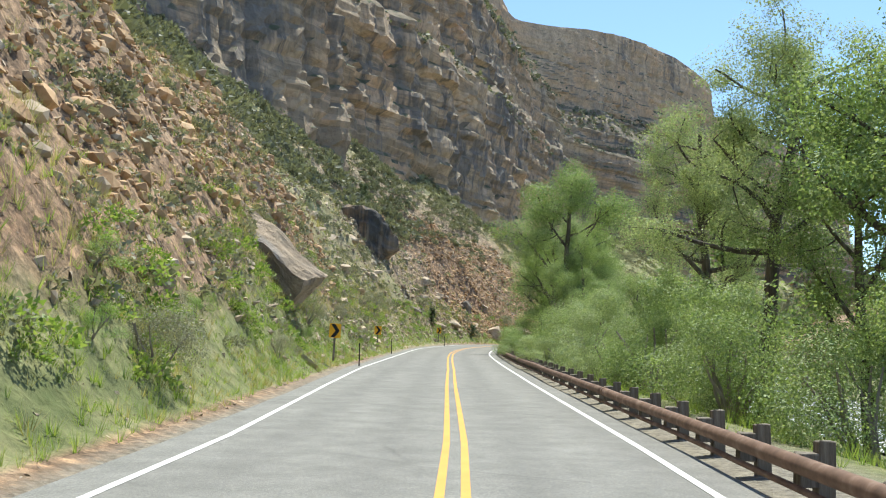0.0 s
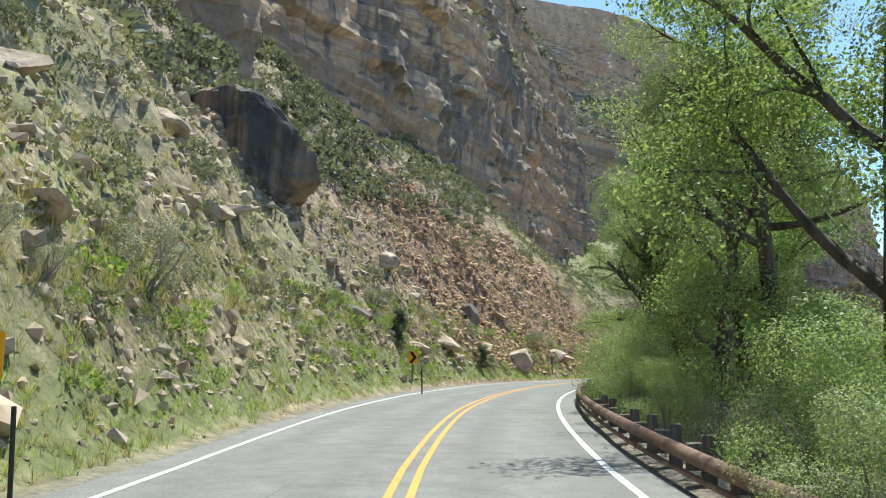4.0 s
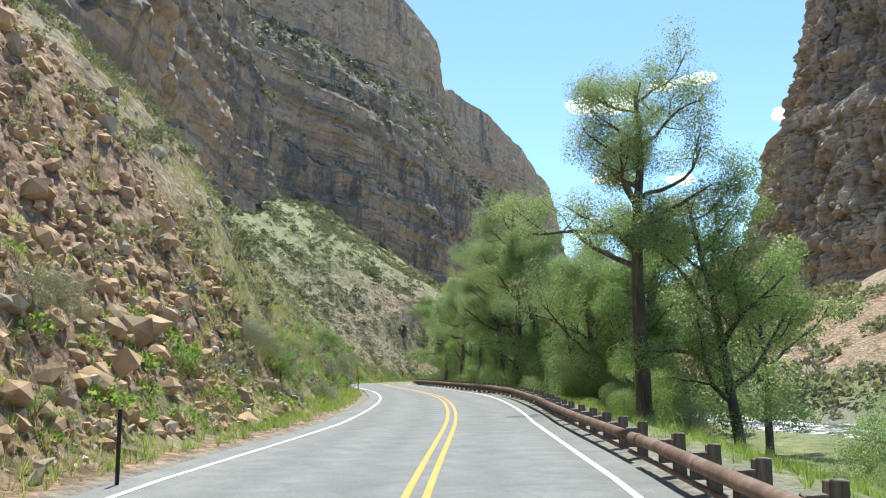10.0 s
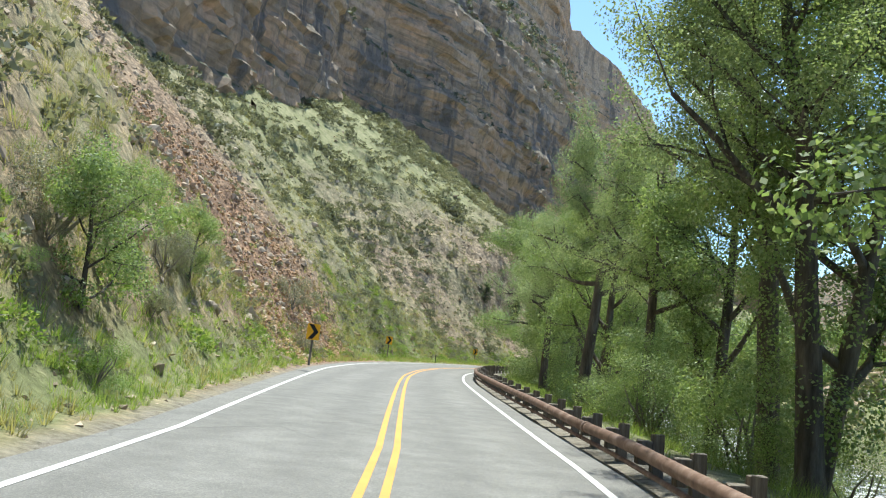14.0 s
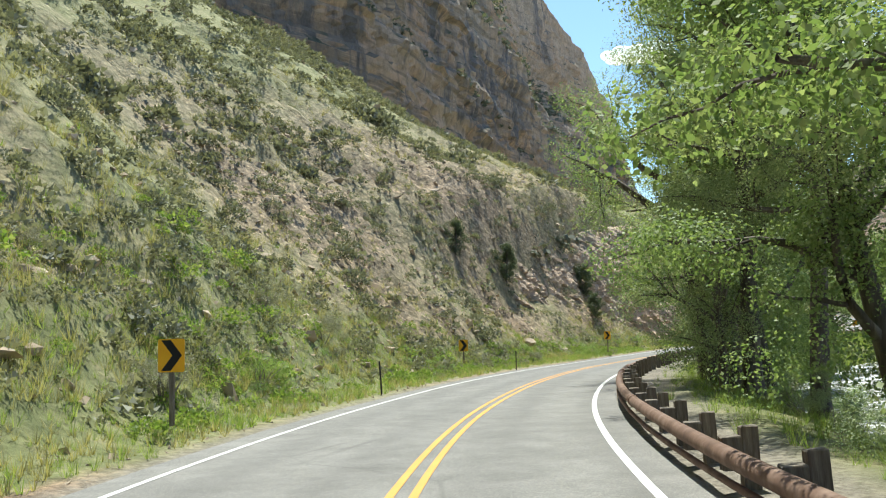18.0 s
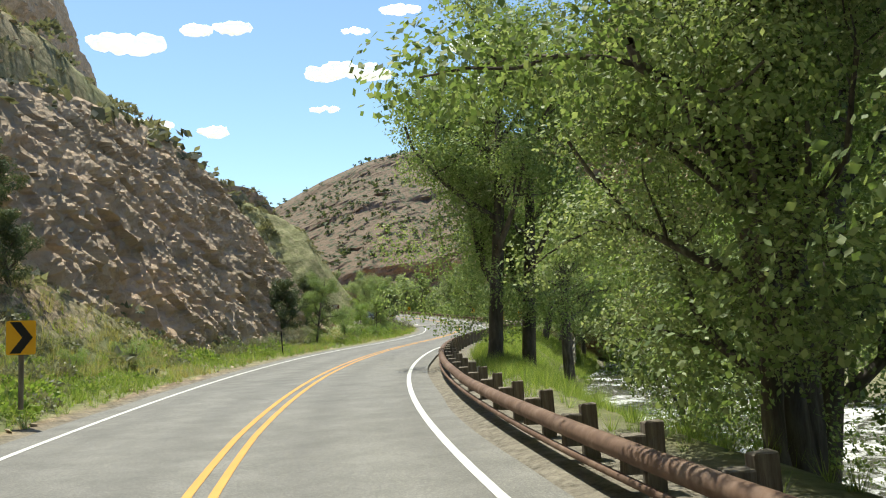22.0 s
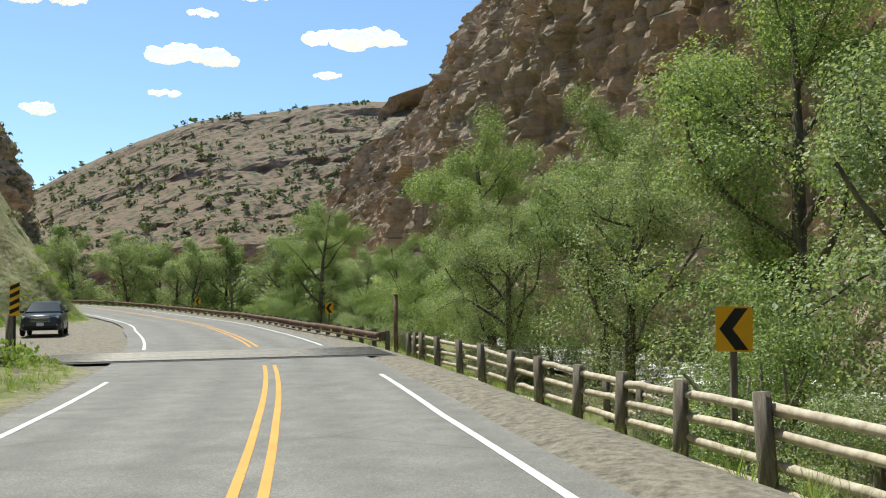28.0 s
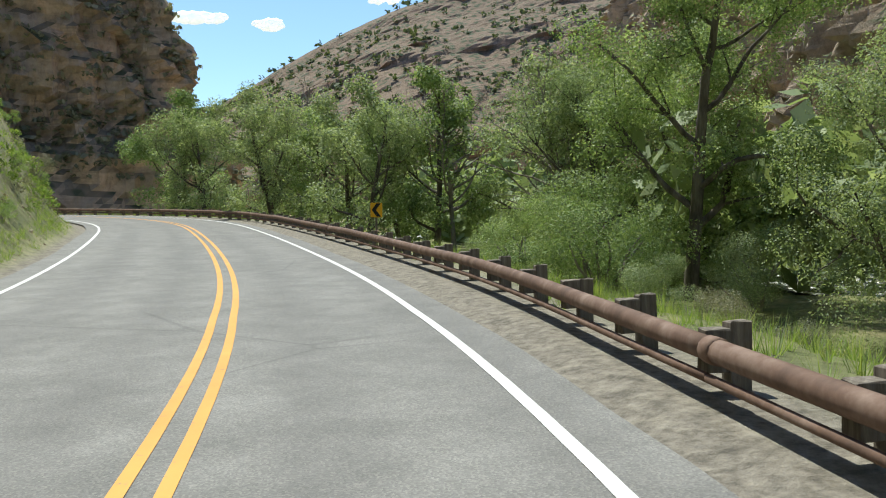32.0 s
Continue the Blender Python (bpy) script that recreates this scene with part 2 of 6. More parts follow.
# ---------------------------------------------------------------- mesh tools
def mesh_from(name, verts, quads=None, tris=None, mats=(), index=None, smooth_shade=False):
    me = bpy.data.meshes.new(name)
    verts = np.asarray(verts, np.float32).reshape(-1, 3)
    loops, starts, totals, at = [], [], [], 0
    for faces, n in ((quads, 4), (tris, 3)):
        if faces is not None and len(faces):
            faces = np.asarray(faces, np.int32).reshape(-1, n)
            loops.append(faces.ravel())
            starts.append(at + np.arange(len(faces)) * n)
            totals.append(np.full(len(faces), n))
            at += faces.size
    loops, starts, totals = np.concatenate(loops), np.concatenate(starts), np.concatenate(totals)
    me.vertices.add(len(verts))
    me.vertices.foreach_set("co", verts.ravel())
    me.loops.add(len(loops))
    me.loops.foreach_set("vertex_index", loops.astype(np.int32))
    me.polygons.add(len(starts))
    me.polygons.foreach_set("loop_start", starts.astype(np.int32))
    me.polygons.foreach_set("loop_total", totals.astype(np.int32))
    for m in mats:
        me.materials.append(m)
    if index is not None:
        me.polygons.foreach_set("material_index", np.asarray(index, np.int32))
    me.polygons.foreach_set("use_smooth", np.full(len(starts), bool(smooth_shade)))
    me.update(calc_edges=True)
    me.validate()
    return me


def grid_faces(rows, cols, wrap=False):
    a = np.arange(rows * cols).reshape(rows, cols)
    b = np.roll(a, -1, 1) if wrap else a[:, 1:]
    a = a if wrap else a[:, :-1]
    return np.stack([a[:-1], b[:-1], b[1:], a[1:]], -1).reshape(-1, 4)


def attribute(me, name, values):
    at = me.attributes.new(name, "FLOAT", "POINT")
    at.data.foreach_set("value", np.asarray(values, np.float32).ravel())


def part(name, data, parent=None, label="", loc=None):
    ob = new(name, data)
    if parent:
        ob.parent = parent
    if loc is not None:
        ob.matrix_basis = loc if isinstance(loc, Matrix) else Matrix.Translation(loc)
    if label:
        ob["label"] = label
    return ob


def bm_mesh(name, bm, mat, smooth_shade=False):
    me = bpy.data.meshes.new(name)
    bm.normal_update()
    bm.to_mesh(me)
    bm.free()
    me.materials.append(mat)
    for p in me.polygons:
        p.use_smooth = smooth_shade
    return me


def box_mesh(name, size, mat, bevel=0.01, centre=(0, 0, 0), jitter=0.0, seed=0):
    bm = bmesh.new()
    bmesh.ops.create_cube(bm, size=1.0)
    for v in bm.verts:
        v.co = Vector((v.co.x * size[0] + centre[0], v.co.y * size[1] + centre[1], v.co.z * size[2] + centre[2]))
    if bevel:
        bmesh.ops.bevel(bm, geom=bm.edges[:], offset=bevel, segments=1, affect="EDGES")
    if jitter:
        rng = random.Random(seed)
        for v in bm.verts:
            v.co += Vector([rng.uniform(-jitter, jitter) for _ in range(3)])
    return bm_mesh(name, bm, mat)


def tube(points, radii, sides=10, cap=True):
    """Verts and quads of a tube along points."""
    pts, radii = np.asarray(points, float), np.broadcast_to(np.asarray(radii, float), (len(points),))
    tan = np.gradient(pts, axis=0)
    tan /= np.linalg.norm(tan, axis=1)[:, None] + 1e-9
    ref = np.where(np.abs(tan[:, 2:3]) > 0.9, [[1.0, 0, 0]], [[0, 0, 1.0]])
    a = np.cross(tan, ref)
    a /= np.linalg.norm(a, axis=1)[:, None] + 1e-9
    b = np.cross(tan, a)
    ang = np.linspace(0, 2 * np.pi, sides, endpoint=False)
    ring = a[:, None] * np.cos(ang)[None, :, None] + b[:, None] * np.sin(ang)[None, :, None]
    verts = (pts[:, None] + ring * radii[:, None, None]).reshape(-1, 3)
    quads = grid_faces(len(pts), sides, wrap=True)
    if cap:
        n = len(verts)
        verts = np.r_[verts, pts[:1], pts[-1:]]
        k = np.arange(sides)
        last = (len(pts) - 1) * sides
        quads = np.r_[quads, np.stack([np.full(sides, n), (k + 1) % sides, k, k], 1)[:, [0, 1, 2, 2]], np.stack([np.full(sides, n + 1), last + k, last + (k + 1) % sides, last + (k + 1) % sides], 1)]
    return verts, quads


def split_tris(quads):
    q = np.asarray(quads)
    bad = q[:, 2] == q[:, 3]
    return q[~bad], q[bad][:, :3]


def tube_mesh(name, points, radii, mat, sides=10):
    v, q = tube(points, radii, sides)
    q, t = split_tris(q)
    return mesh_from(name, v, q, t, [mat], smooth_shade=True)


# ---------------------------------------------------------------- materials
def material(name, rough=0.9, metal=0.0):
    m = bpy.data.materials.new(name)
    m.use_nodes = True
    b = m.node_tree.nodes["Principled BSDF"]
    b.inputs["Roughness"].default_value, b.inputs["Metallic"].default_value = rough, metal
    b.inputs["Specular IOR Level"].default_value = 0.25
    return m, m.node_tree.nodes, m.node_tree.links, b


def coords(n, l, scale=(1, 1, 1), kind="Position"):
    geo = n.new("ShaderNodeNewGeometry") if kind == "Position" else n.new("ShaderNodeTexCoord")
    mp = n.new("ShaderNodeMapping")
    mp.inputs["Scale"].default_value = scale
    l.new(geo.outputs[kind], mp.inputs["Vector"])
    return mp.outputs["Vector"]


def tex(n, l, vec, scale, detail=4.0, rough=0.55, dist=0.0):
    t = n.new("ShaderNodeTexNoise")
    t.inputs["Scale"].default_value, t.inputs["Detail"].default_value = scale, detail
    t.inputs["Roughness"].default_value, t.inputs["Distortion"].default_value = rough, dist
    l.new(vec, t.inputs["Vector"])
    return t.outputs["Fac"]


def cells(n, l, vec, scale, feature="F1"):
    t = n.new("ShaderNodeTexVoronoi")
    t.feature = feature
    t.inputs["Scale"].default_value = scale
    l.new(vec, t.inputs["Vector"])
    return t


def stops(n, l, fac, rows):
    r = n.new("ShaderNodeValToRGB")
    r.color_ramp.elements.remove(r.color_ramp.elements[1])
    for k, (p, c) in enumerate(rows):
        e = r.color_ramp.elements[0] if k == 0 else r.color_ramp.elements.new(p)
        e.position = p
        e.color = (*c, 1) if len(c) == 3 else c
    l.new(fac, r.inputs["Fac"])
    return r.outputs["Color"]


def grey(n, l, fac, lo, hi):
    m = n.new("ShaderNodeMapRange")
    m.inputs["From Min"].default_value, m.inputs["From Max"].default_value = lo, hi
    l.new(fac, m.inputs["Value"])
    return m.outputs["Result"]


def mix(n, l, fac, a, b, how="MIX"):
    m = n.new("ShaderNodeMix")
    m.data_type, m.blend_type = "RGBA", how
    for sock, v in ((m.inputs["Factor"], fac), (m.inputs[6], a), (m.inputs[7], b)):
        if isinstance(v, (int, float)):
            sock.default_value = v
        elif isinstance(v, tuple):
            sock.default_value = (*v, 1)
        else:
            l.new(v, sock)
    return m.outputs[2]


def bump(n, l, b, height, strength=0.4, distance=0.1):
    k = n.new("ShaderNodeBump")
    k.inputs["Strength"].default_value, k.inputs["Distance"].default_value = strength, distance
    l.new(height, k.inputs["Height"])
    l.new(k.outputs["Normal"], b.inputs["Normal"])


def upness(n, l):
    geo = n.new("ShaderNodeNewGeometry")
    s = n.new("ShaderNodeSeparateXYZ")
    l.new(geo.outputs["Normal"], s.inputs[0])
    return s.outputs["Z"]


def attr(n, name):
    a = n.new("ShaderNodeAttribute")
    a.attribute_name = name
    return a.outputs["Fac"]


def rock_material(name, tan, red, dark, streak=1.0, shrub=True, bands=1.0, soil=(0.25, 0.205, 0.15), upright=0.0, knobs=0.55):
    """streak: how much of the face is dark with varnish, 0 to 1."""
    m, n, l, b = material(name, 0.92)
    p = coords(n, l)
    big = tex(n, l, p, 0.03, 4, 0.6)
    mid = tex(n, l, p, 0.22, 6, 0.62)
    fine = tex(n, l, p, 0.9, 9, 0.7)
    band = tex(n, l, coords(n, l, (0.02, 0.02, 0.45)), 1.0, 6, 0.65, 0.5)
    c = mix(n, l, grey(n, l, big, 0.38, 0.62), tan, red)
    c = mix(n, l, grey(n, l, mid, 0.42, 0.62), c, tuple(0.72 * v for v in tan))
    if bands:
        thin = n.new("ShaderNodeMath")
        thin.operation = "MULTIPLY"
        l.new(grey(n, l, band, 0.5, 0.56), thin.inputs[0])
        thin.inputs[1].default_value = min(0.55 * bands, 0.85)
        c = mix(n, l, thin.outputs[0], c, tuple(0.5 * v for v in tan))
    st = tex(n, l, coords(n, l, (0.22, 0.22, 0.02)), 1.0, 6, 0.65, 0.7)
    patch = tex(n, l, coords(n, l, (0.02, 0.02, 0.035)), 1.0, 5, 0.62)
    wash = n.new("ShaderNodeMath")
    wash.operation = "ADD"
    l.new(st, wash.inputs[0])
    l.new(patch, wash.inputs[1])
    lo = 1.16 - 0.26 * streak
    c = mix(n, l, grey(n, l, wash.outputs[0], lo, lo + 0.14), c, mix(n, l, grey(n, l, mid, 0.35, 0.7), dark, tuple(1.7 * v for v in dark)))
    c = mix(n, l, 0.8, c, stops(n, l, fine, ((0.25, (0.42, 0.42, 0.43)), (0.5, (1, 1, 1)), (0.8, (1.3, 1.28, 1.25)))), "MULTIPLY")
    if shrub:
        veg = cells(n, l, p, 0.38)
        green = stops(n, l, veg.outputs["Distance"], ((0.0, (0.06, 0.07, 0.042)), (0.3, (0.10, 0.11, 0.065)), (0.45, tuple(0.85 * v for v in soil)), (1, soil)))
        c = mix(n, l, grey(n, l, upness(n, l), 0.40, 0.62), c, green)
    l.new(c, b.inputs["Base Color"])
    h = n.new("ShaderNodeMath")
    h.operation = "ADD"
    l.new(fine, h.inputs[0])
    l.new(mid, h.inputs[1])
    for scale in (0.45, 1.3):
        block = cells(n, l, coords(n, l, (1, 1, 0.65)), scale)
        more = n.new("ShaderNodeMath")
        more.operation, more.inputs[2].default_value = "MULTIPLY_ADD", 0.0
        more.inputs[1].default_value = knobs
        l.new(block.outputs["Distance"], more.inputs[0])
        l.new(h.outputs[0], more.inputs[2])
        h = more
    if upright:
        # upright joints and slanting cracks
        for stretch, scale in (((0.6, 0.6, 0.10), 1.0),):
            joint = cells(n, l, coords(n, l, stretch), scale, "DISTANCE_TO_EDGE")
            more = n.new("ShaderNodeMath")
            more.operation = "MULTIPLY_ADD"
            more.inputs[1].default_value = upright
            l.new(grey(n, l, joint.outputs["Distance"], 0.0, 0.09), more.inputs[0])
            l.new(h.outputs[0], more.inputs[2])
            h = more
    bump(n, l, b, h.outputs[0], 0.8, 0.5)
    return m


ROCK = rock_material("canyon_rock", (0.56, 0.43, 0.30), (0.56, 0.37, 0.24), (0.14, 0.125, 0.112), 0.52, bands=1.5, knobs=0.1)
ROCK_RIM = rock_material("rim_rock", (0.60, 0.455, 0.32), (0.58, 0.39, 0.25), (0.18, 0.15, 0.125), 0.32, True, 0.5, knobs=0.1)
ROCK_WALL = rock_material("river_wall_rock", (0.60, 0.485, 0.365), (0.60, 0.42, 0.30), (0.29, 0.24, 0.20), 0.35, upright=0.2, knobs=0.06)
ROCK_CUT = rock_material("road_cut_rock", (0.62, 0.49, 0.355), (0.60, 0.43, 0.30), (0.36, 0.29, 0.225), 0.3, False, knobs=0.15)
ROCK_VARNISH = rock_material("varnished_block", (0.45, 0.355, 0.26), (0.40, 0.29, 0.20), (0.19, 0.168, 0.15), 0.6, False)
ROCK_BLACK = rock_material("black_varnished_block", (0.42, 0.30, 0.20), (0.36, 0.25, 0.17), (0.075, 0.07, 0.066), 1.0, False)
ROCK_HILL = rock_material("far_hill_rock", (0.36, 0.265, 0.20), (0.40, 0.225, 0.155), (0.20, 0.15, 0.125), 0.3, soil=(0.225, 0.165, 0.115))


def ground_material():
    m, n, l, b = material("slope_ground", 0.95)
    p = coords(n, l)
    big, mid, fine = tex(n, l, p, 0.11, 5, 0.6), tex(n, l, p, 0.9, 6, 0.65), tex(n, l, p, 7.0, 6, 0.7)
    stone = cells(n, l, p, 2.6)
    soil = stops(n, l, mid, ((0.3, (0.25, 0.195, 0.135)), (0.5, (0.37, 0.305, 0.215)), (0.7, (0.45, 0.38, 0.285))))
    red = stops(n, l, mid, ((0.3, (0.21, 0.125, 0.08)), (0.55, (0.35, 0.225, 0.145)), (0.75, (0.43, 0.31, 0.215))))
    soil = mix(n, l, attr(n, "redness"), soil, red)
    soil = mix(n, l, 0.6, soil, stops(n, l, stone.outputs["Distance"], ((0.1, (1.15, 1.1, 1.05)), (0.5, (0.75, 0.75, 0.75)), (0.8, (0.4, 0.4, 0.4)))), "MULTIPLY")
    for scale, amount in ((3.2, 0.5), (8.0, 0.55), (19.0, 0.4)):
        chip = cells(n, l, p, scale)
        soil = mix(n, l, amount, soil, stops(n, l, chip.outputs["Color"], ((0.1, (0.45, 0.44, 0.43)), (0.45, (0.9, 0.9, 0.9)), (0.62, (1.15, 1.13, 1.1)), (0.9, (1.65, 1.6, 1.5)))), "MULTIPLY")
    grass = stops(n, l, mid, ((0.25, (0.16, 0.17, 0.075)), (0.5, (0.27, 0.272, 0.135)), (0.72, (0.40, 0.37, 0.22))))
    lush = stops(n, l, mid, ((0.25, (0.085, 0.11, 0.04)), (0.5, (0.175, 0.19, 0.08)), (0.7, (0.31, 0.28, 0.145))))
    sum1 = n.new("ShaderNodeMath")
    sum1.operation = "ADD"
    l.new(attr(n, "grass"), sum1.inputs[0])
    l.new(grey(n, l, big, 0.3, 1.7), sum1.inputs[1])
    veg = mix(n, l, attr(n, "lush"), grass, lush)
    c = mix(n, l, grey(n, l, sum1.outputs[0], 0.5, 0.85), soil, veg)
    gravel = stops(n, l, fine, ((0.3, (0.15, 0.135, 0.108)), (0.5, (0.24, 0.215, 0.175)), (0.75, (0.34, 0.31, 0.255))))
    c = mix(n, l, attr(n, "gravel"), c, gravel)
    c = mix(n, l, 0.7, c, stops(n, l, tex(n, l, p, 3.0, 8, 0.75), ((0.3, (0.55, 0.55, 0.55)), (0.5, (1, 1, 1)), (0.72, (1.3, 1.3, 1.25)))), "MULTIPLY")
    c = mix(n, l, 0.5, c, stops(n, l, fine, ((0.25, (0.5, 0.5, 0.5)), (0.5, (1, 1, 1)), (0.8, (1.2, 1.2, 1.2)))), "MULTIPLY")
    l.new(c, b.inputs["Base Color"])
    h = n.new("ShaderNodeMath")
    h.operation = "ADD"
    l.new(fine, h.inputs[0])
    big_stone = n.new("ShaderNodeMath")
    big_stone.operation = "MULTIPLY"
    l.new(stone.outputs["Distance"], big_stone.inputs[0])
    l.new(grey(n, l, attr(n, "gravel"), 1.0, 0.0), big_stone.inputs[1])
    l.new(big_stone.outputs[0], h.inputs[1])
    bump(n, l, b, h.outputs[0], 0.7, 0.12)
    return m


GROUND = ground_material()


def asphalt_material():
    m, n, l, b = material("asphalt", 0.82)
    p = coords(n, l)
    big, mid = tex(n, l, p, 0.22, 4, 0.6), tex(n, l, p, 1.6, 5, 0.6)
    chip = cells(n, l, p, 70.0)
    c = stops(n, l, mid, ((0.3, (0.182, 0.178, 0.166)), (0.55, (0.224, 0.218, 0.204)), (0.75, (0.258, 0.252, 0.236))))
    c = mix(n, l, 0.5, c, stops(n, l, big, ((0.3, (0.78, 0.78, 0.78)), (0.6, (1.1, 1.1, 1.1)))), "MULTIPLY")
    c = mix(n, l, 0.7, c, stops(n, l, chip.outputs["Color"], ((0.0, (0.6, 0.6, 0.6)), (0.6, (1, 1, 1)), (1, (1.5, 1.48, 1.4)))), "MULTIPLY")
    # dark trails where the wheels run
    s = n.new("ShaderNodeMath")
    s.operation = "MULTIPLY"
    l.new(attr(n, "wheel"), s.inputs[0])
    l.new(grey(n, l, big, 0.2, 0.6), s.inputs[1])
    c = mix(n, l, s.outputs[0], c, mix(n, l, 0.35, c, (0.10, 0.097, 0.093)))
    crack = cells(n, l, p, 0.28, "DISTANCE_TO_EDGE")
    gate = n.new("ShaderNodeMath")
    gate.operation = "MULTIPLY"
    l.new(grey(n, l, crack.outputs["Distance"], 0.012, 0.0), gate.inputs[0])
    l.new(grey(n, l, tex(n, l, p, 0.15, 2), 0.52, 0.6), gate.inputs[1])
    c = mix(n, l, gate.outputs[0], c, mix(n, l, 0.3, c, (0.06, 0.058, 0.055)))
    l.new(c, b.inputs["Base Color"])
    bump(n, l, b, chip.outputs["Distance"], 0.35, 0.01)
    return m


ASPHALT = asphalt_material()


def paint_material(name, colour):
    m, n, l, b = material(name, 0.7)
    p = coords(n, l)
    w = tex(n, l, p, 9.0, 6, 0.7)
    c = mix(n, l, grey(n, l, w, 0.62, 0.74), colour, (0.2, 0.19, 0.18))
    c = mix(n, l, 0.4, c, stops(n, l, tex(n, l, p, 1.2, 3), ((0.3, (0.7, 0.7, 0.7)), (0.7, (1.05, 1.05, 1.05)))), "MULTIPLY")
    l.new(c, b.inputs["Base Color"])
    bump(n, l, b, w, 0.2, 0.01)
    return m


YELLOW_PAINT = paint_material("yellow_road_paint", (0.70, 0.36, 0.09))
WHITE_PAINT = paint_material("white_road_paint", (0.72, 0.72, 0.69))


def leaf_material(name, a, b2, c3, trans=0.45):
    m, n, l, b = material(name, 0.55)
    n.remove(b)
    geo = n.new("ShaderNodeNewGeometry")
    info = n.new("ShaderNodeObjectInfo")
    col = stops(n, l, geo.outputs["Random Per Island"], ((0.0, a), (0.5, b2), (1.0, c3)))
    col = mix(n, l, 0.5, col, stops(n, l, info.outputs["Random"], ((0.0, (0.75, 0.8, 0.75)), (1.0, (1.2, 1.15, 1.0)))), "MULTIPLY")
    d, t, g = n.new("ShaderNodeBsdfDiffuse"), n.new("ShaderNodeBsdfTranslucent"), n.new("ShaderNodeBsdfGlossy")
    g.inputs["Roughness"].default_value = 0.55
    l.new(col, d.inputs["Color"])
    l.new(mix(n, l, 1.0, col, (1.25, 1.25, 0.7), "MULTIPLY"), t.inputs["Color"])
    m1, m2 = n.new("ShaderNodeMixShader"), n.new("ShaderNodeMixShader")
    m1.inputs[0].default_value, m2.inputs[0].default_value = trans, 0.035
    l.new(d.outputs[0], m1.inputs[1])
    l.new(t.outputs[0], m1.inputs[2])
    l.new(m1.outputs[0], m2.inputs[1])
    l.new(g.outputs[0], m2.inputs[2])
    l.new(m2.outputs[0], n["Material Output"].inputs["Surface"])
    return m


LEAF = leaf_material("cottonwood_leaf", (0.15, 0.225, 0.085), (0.245, 0.335, 0.135), (0.39, 0.46, 0.24), 0.42)
LEAF_BRIGHT = leaf_material("box_elder_leaf", (0.15, 0.25, 0.06), (0.245, 0.355, 0.115), (0.37, 0.46, 0.19), 0.42)
LEAF_GREY = leaf_material("willow_leaf", (0.185, 0.245, 0.125), (0.285, 0.355, 0.195), (0.44, 0.50, 0.31), 0.42)
LEAF_DARK = leaf_material("juniper_leaf", (0.07, 0.095, 0.05), (0.105, 0.14, 0.07), (0.16, 0.185, 0.10), 0.3)
SAGE = leaf_material("sagebrush_leaf", (0.17, 0.175, 0.125), (0.25, 0.252, 0.185), (0.36, 0.355, 0.275), 0.3)
SAGE_DARK = leaf_material("old_sagebrush_leaf", (0.115, 0.125, 0.095), (0.18, 0.19, 0.145), (0.28, 0.285, 0.22), 0.3)
GRASS_GREEN = leaf_material("verge_grass", (0.135, 0.215, 0.045), (0.23, 0.325, 0.08), (0.37, 0.41, 0.16), 0.5)
GRASS_DRY = leaf_material("dry_bunch_grass", (0.25, 0.24, 0.10), (0.37, 0.345, 0.165), (0.50, 0.44, 0.25), 0.4)


def plain(name, rows, scale, rough=0.85, metal=0.0, stretch=(1, 1, 1), bumpy=0.3, depth=0.02, island=False):
    m, n, l, b = material(name, rough, metal)
    p = coords(n, l, stretch, "Object")
    f = tex(n, l, p, scale, 8, 0.65)
    c = stops(n, l, f, rows)
    info = n.new("ShaderNodeNewGeometry" if island else "ShaderNodeObjectInfo")
    c = mix(n, l, 0.9 if island else 0.4, c, stops(n, l, info.outputs["Random Per Island" if island else "Random"], ((0, (0.7, 0.7, 0.7)), (1, (1.2, 1.18, 1.15)))), "MULTIPLY")
    l.new(c, b.inputs["Base Color"])
    bump(n, l, b, f, bumpy, depth)
    return m


BARK = plain("cottonwood_bark", ((0.3, (0.05, 0.043, 0.036)), (0.5, (0.12, 0.105, 0.09)), (0.7, (0.22, 0.20, 0.17))), 5, 0.95, 0, (1, 1, 0.18), 1.0, 0.06)
TWIG = plain("bare_twig", ((0.3, (0.16, 0.14, 0.12)), (0.7, (0.34, 0.31, 0.27))), 4, 0.9)
STONE = plain("sandstone_boulder", ((0.3, (0.27, 0.195, 0.135)), (0.44, (0.45, 0.35, 0.255)), (0.58, (0.56, 0.455, 0.34)), (0.72, (0.66, 0.57, 0.46))), 2.2, 0.95, 0, (1, 1, 2.2), 1.0, 0.16)
STONE_RED = plain("red_scree_rock", ((0.3, (0.30, 0.185, 0.10)), (0.5, (0.46, 0.305, 0.175)), (0.72, (0.58, 0.435, 0.29))), 1.1, 0.95, 0, (1, 1, 1), 0.8, 0.06, True)
SCREE = plain("scree_rock", ((0.3, (0.31, 0.235, 0.165)), (0.5, (0.45, 0.36, 0.265)), (0.72, (0.58, 0.51, 0.41))), 0.5, 0.95, 0, (1, 1, 1), 0.8, 0.06, True)
STONE_DARK = plain("varnished_boulder", ((0.32, (0.10, 0.09, 0.08)), (0.48, (0.20, 0.17, 0.14)), (0.6, (0.40, 0.32, 0.24))), 0.55, 0.9, 0, (1.6, 1.6, 0.3), 0.7, 0.1)
RUST = plain("rusted_pipe_steel", ((0.25, (0.085, 0.055, 0.042)), (0.5, (0.175, 0.11, 0.08)), (0.75, (0.30, 0.22, 0.175))), 3.0, 0.75, 0.15, (1, 1, 1), 0.3, 0.01)
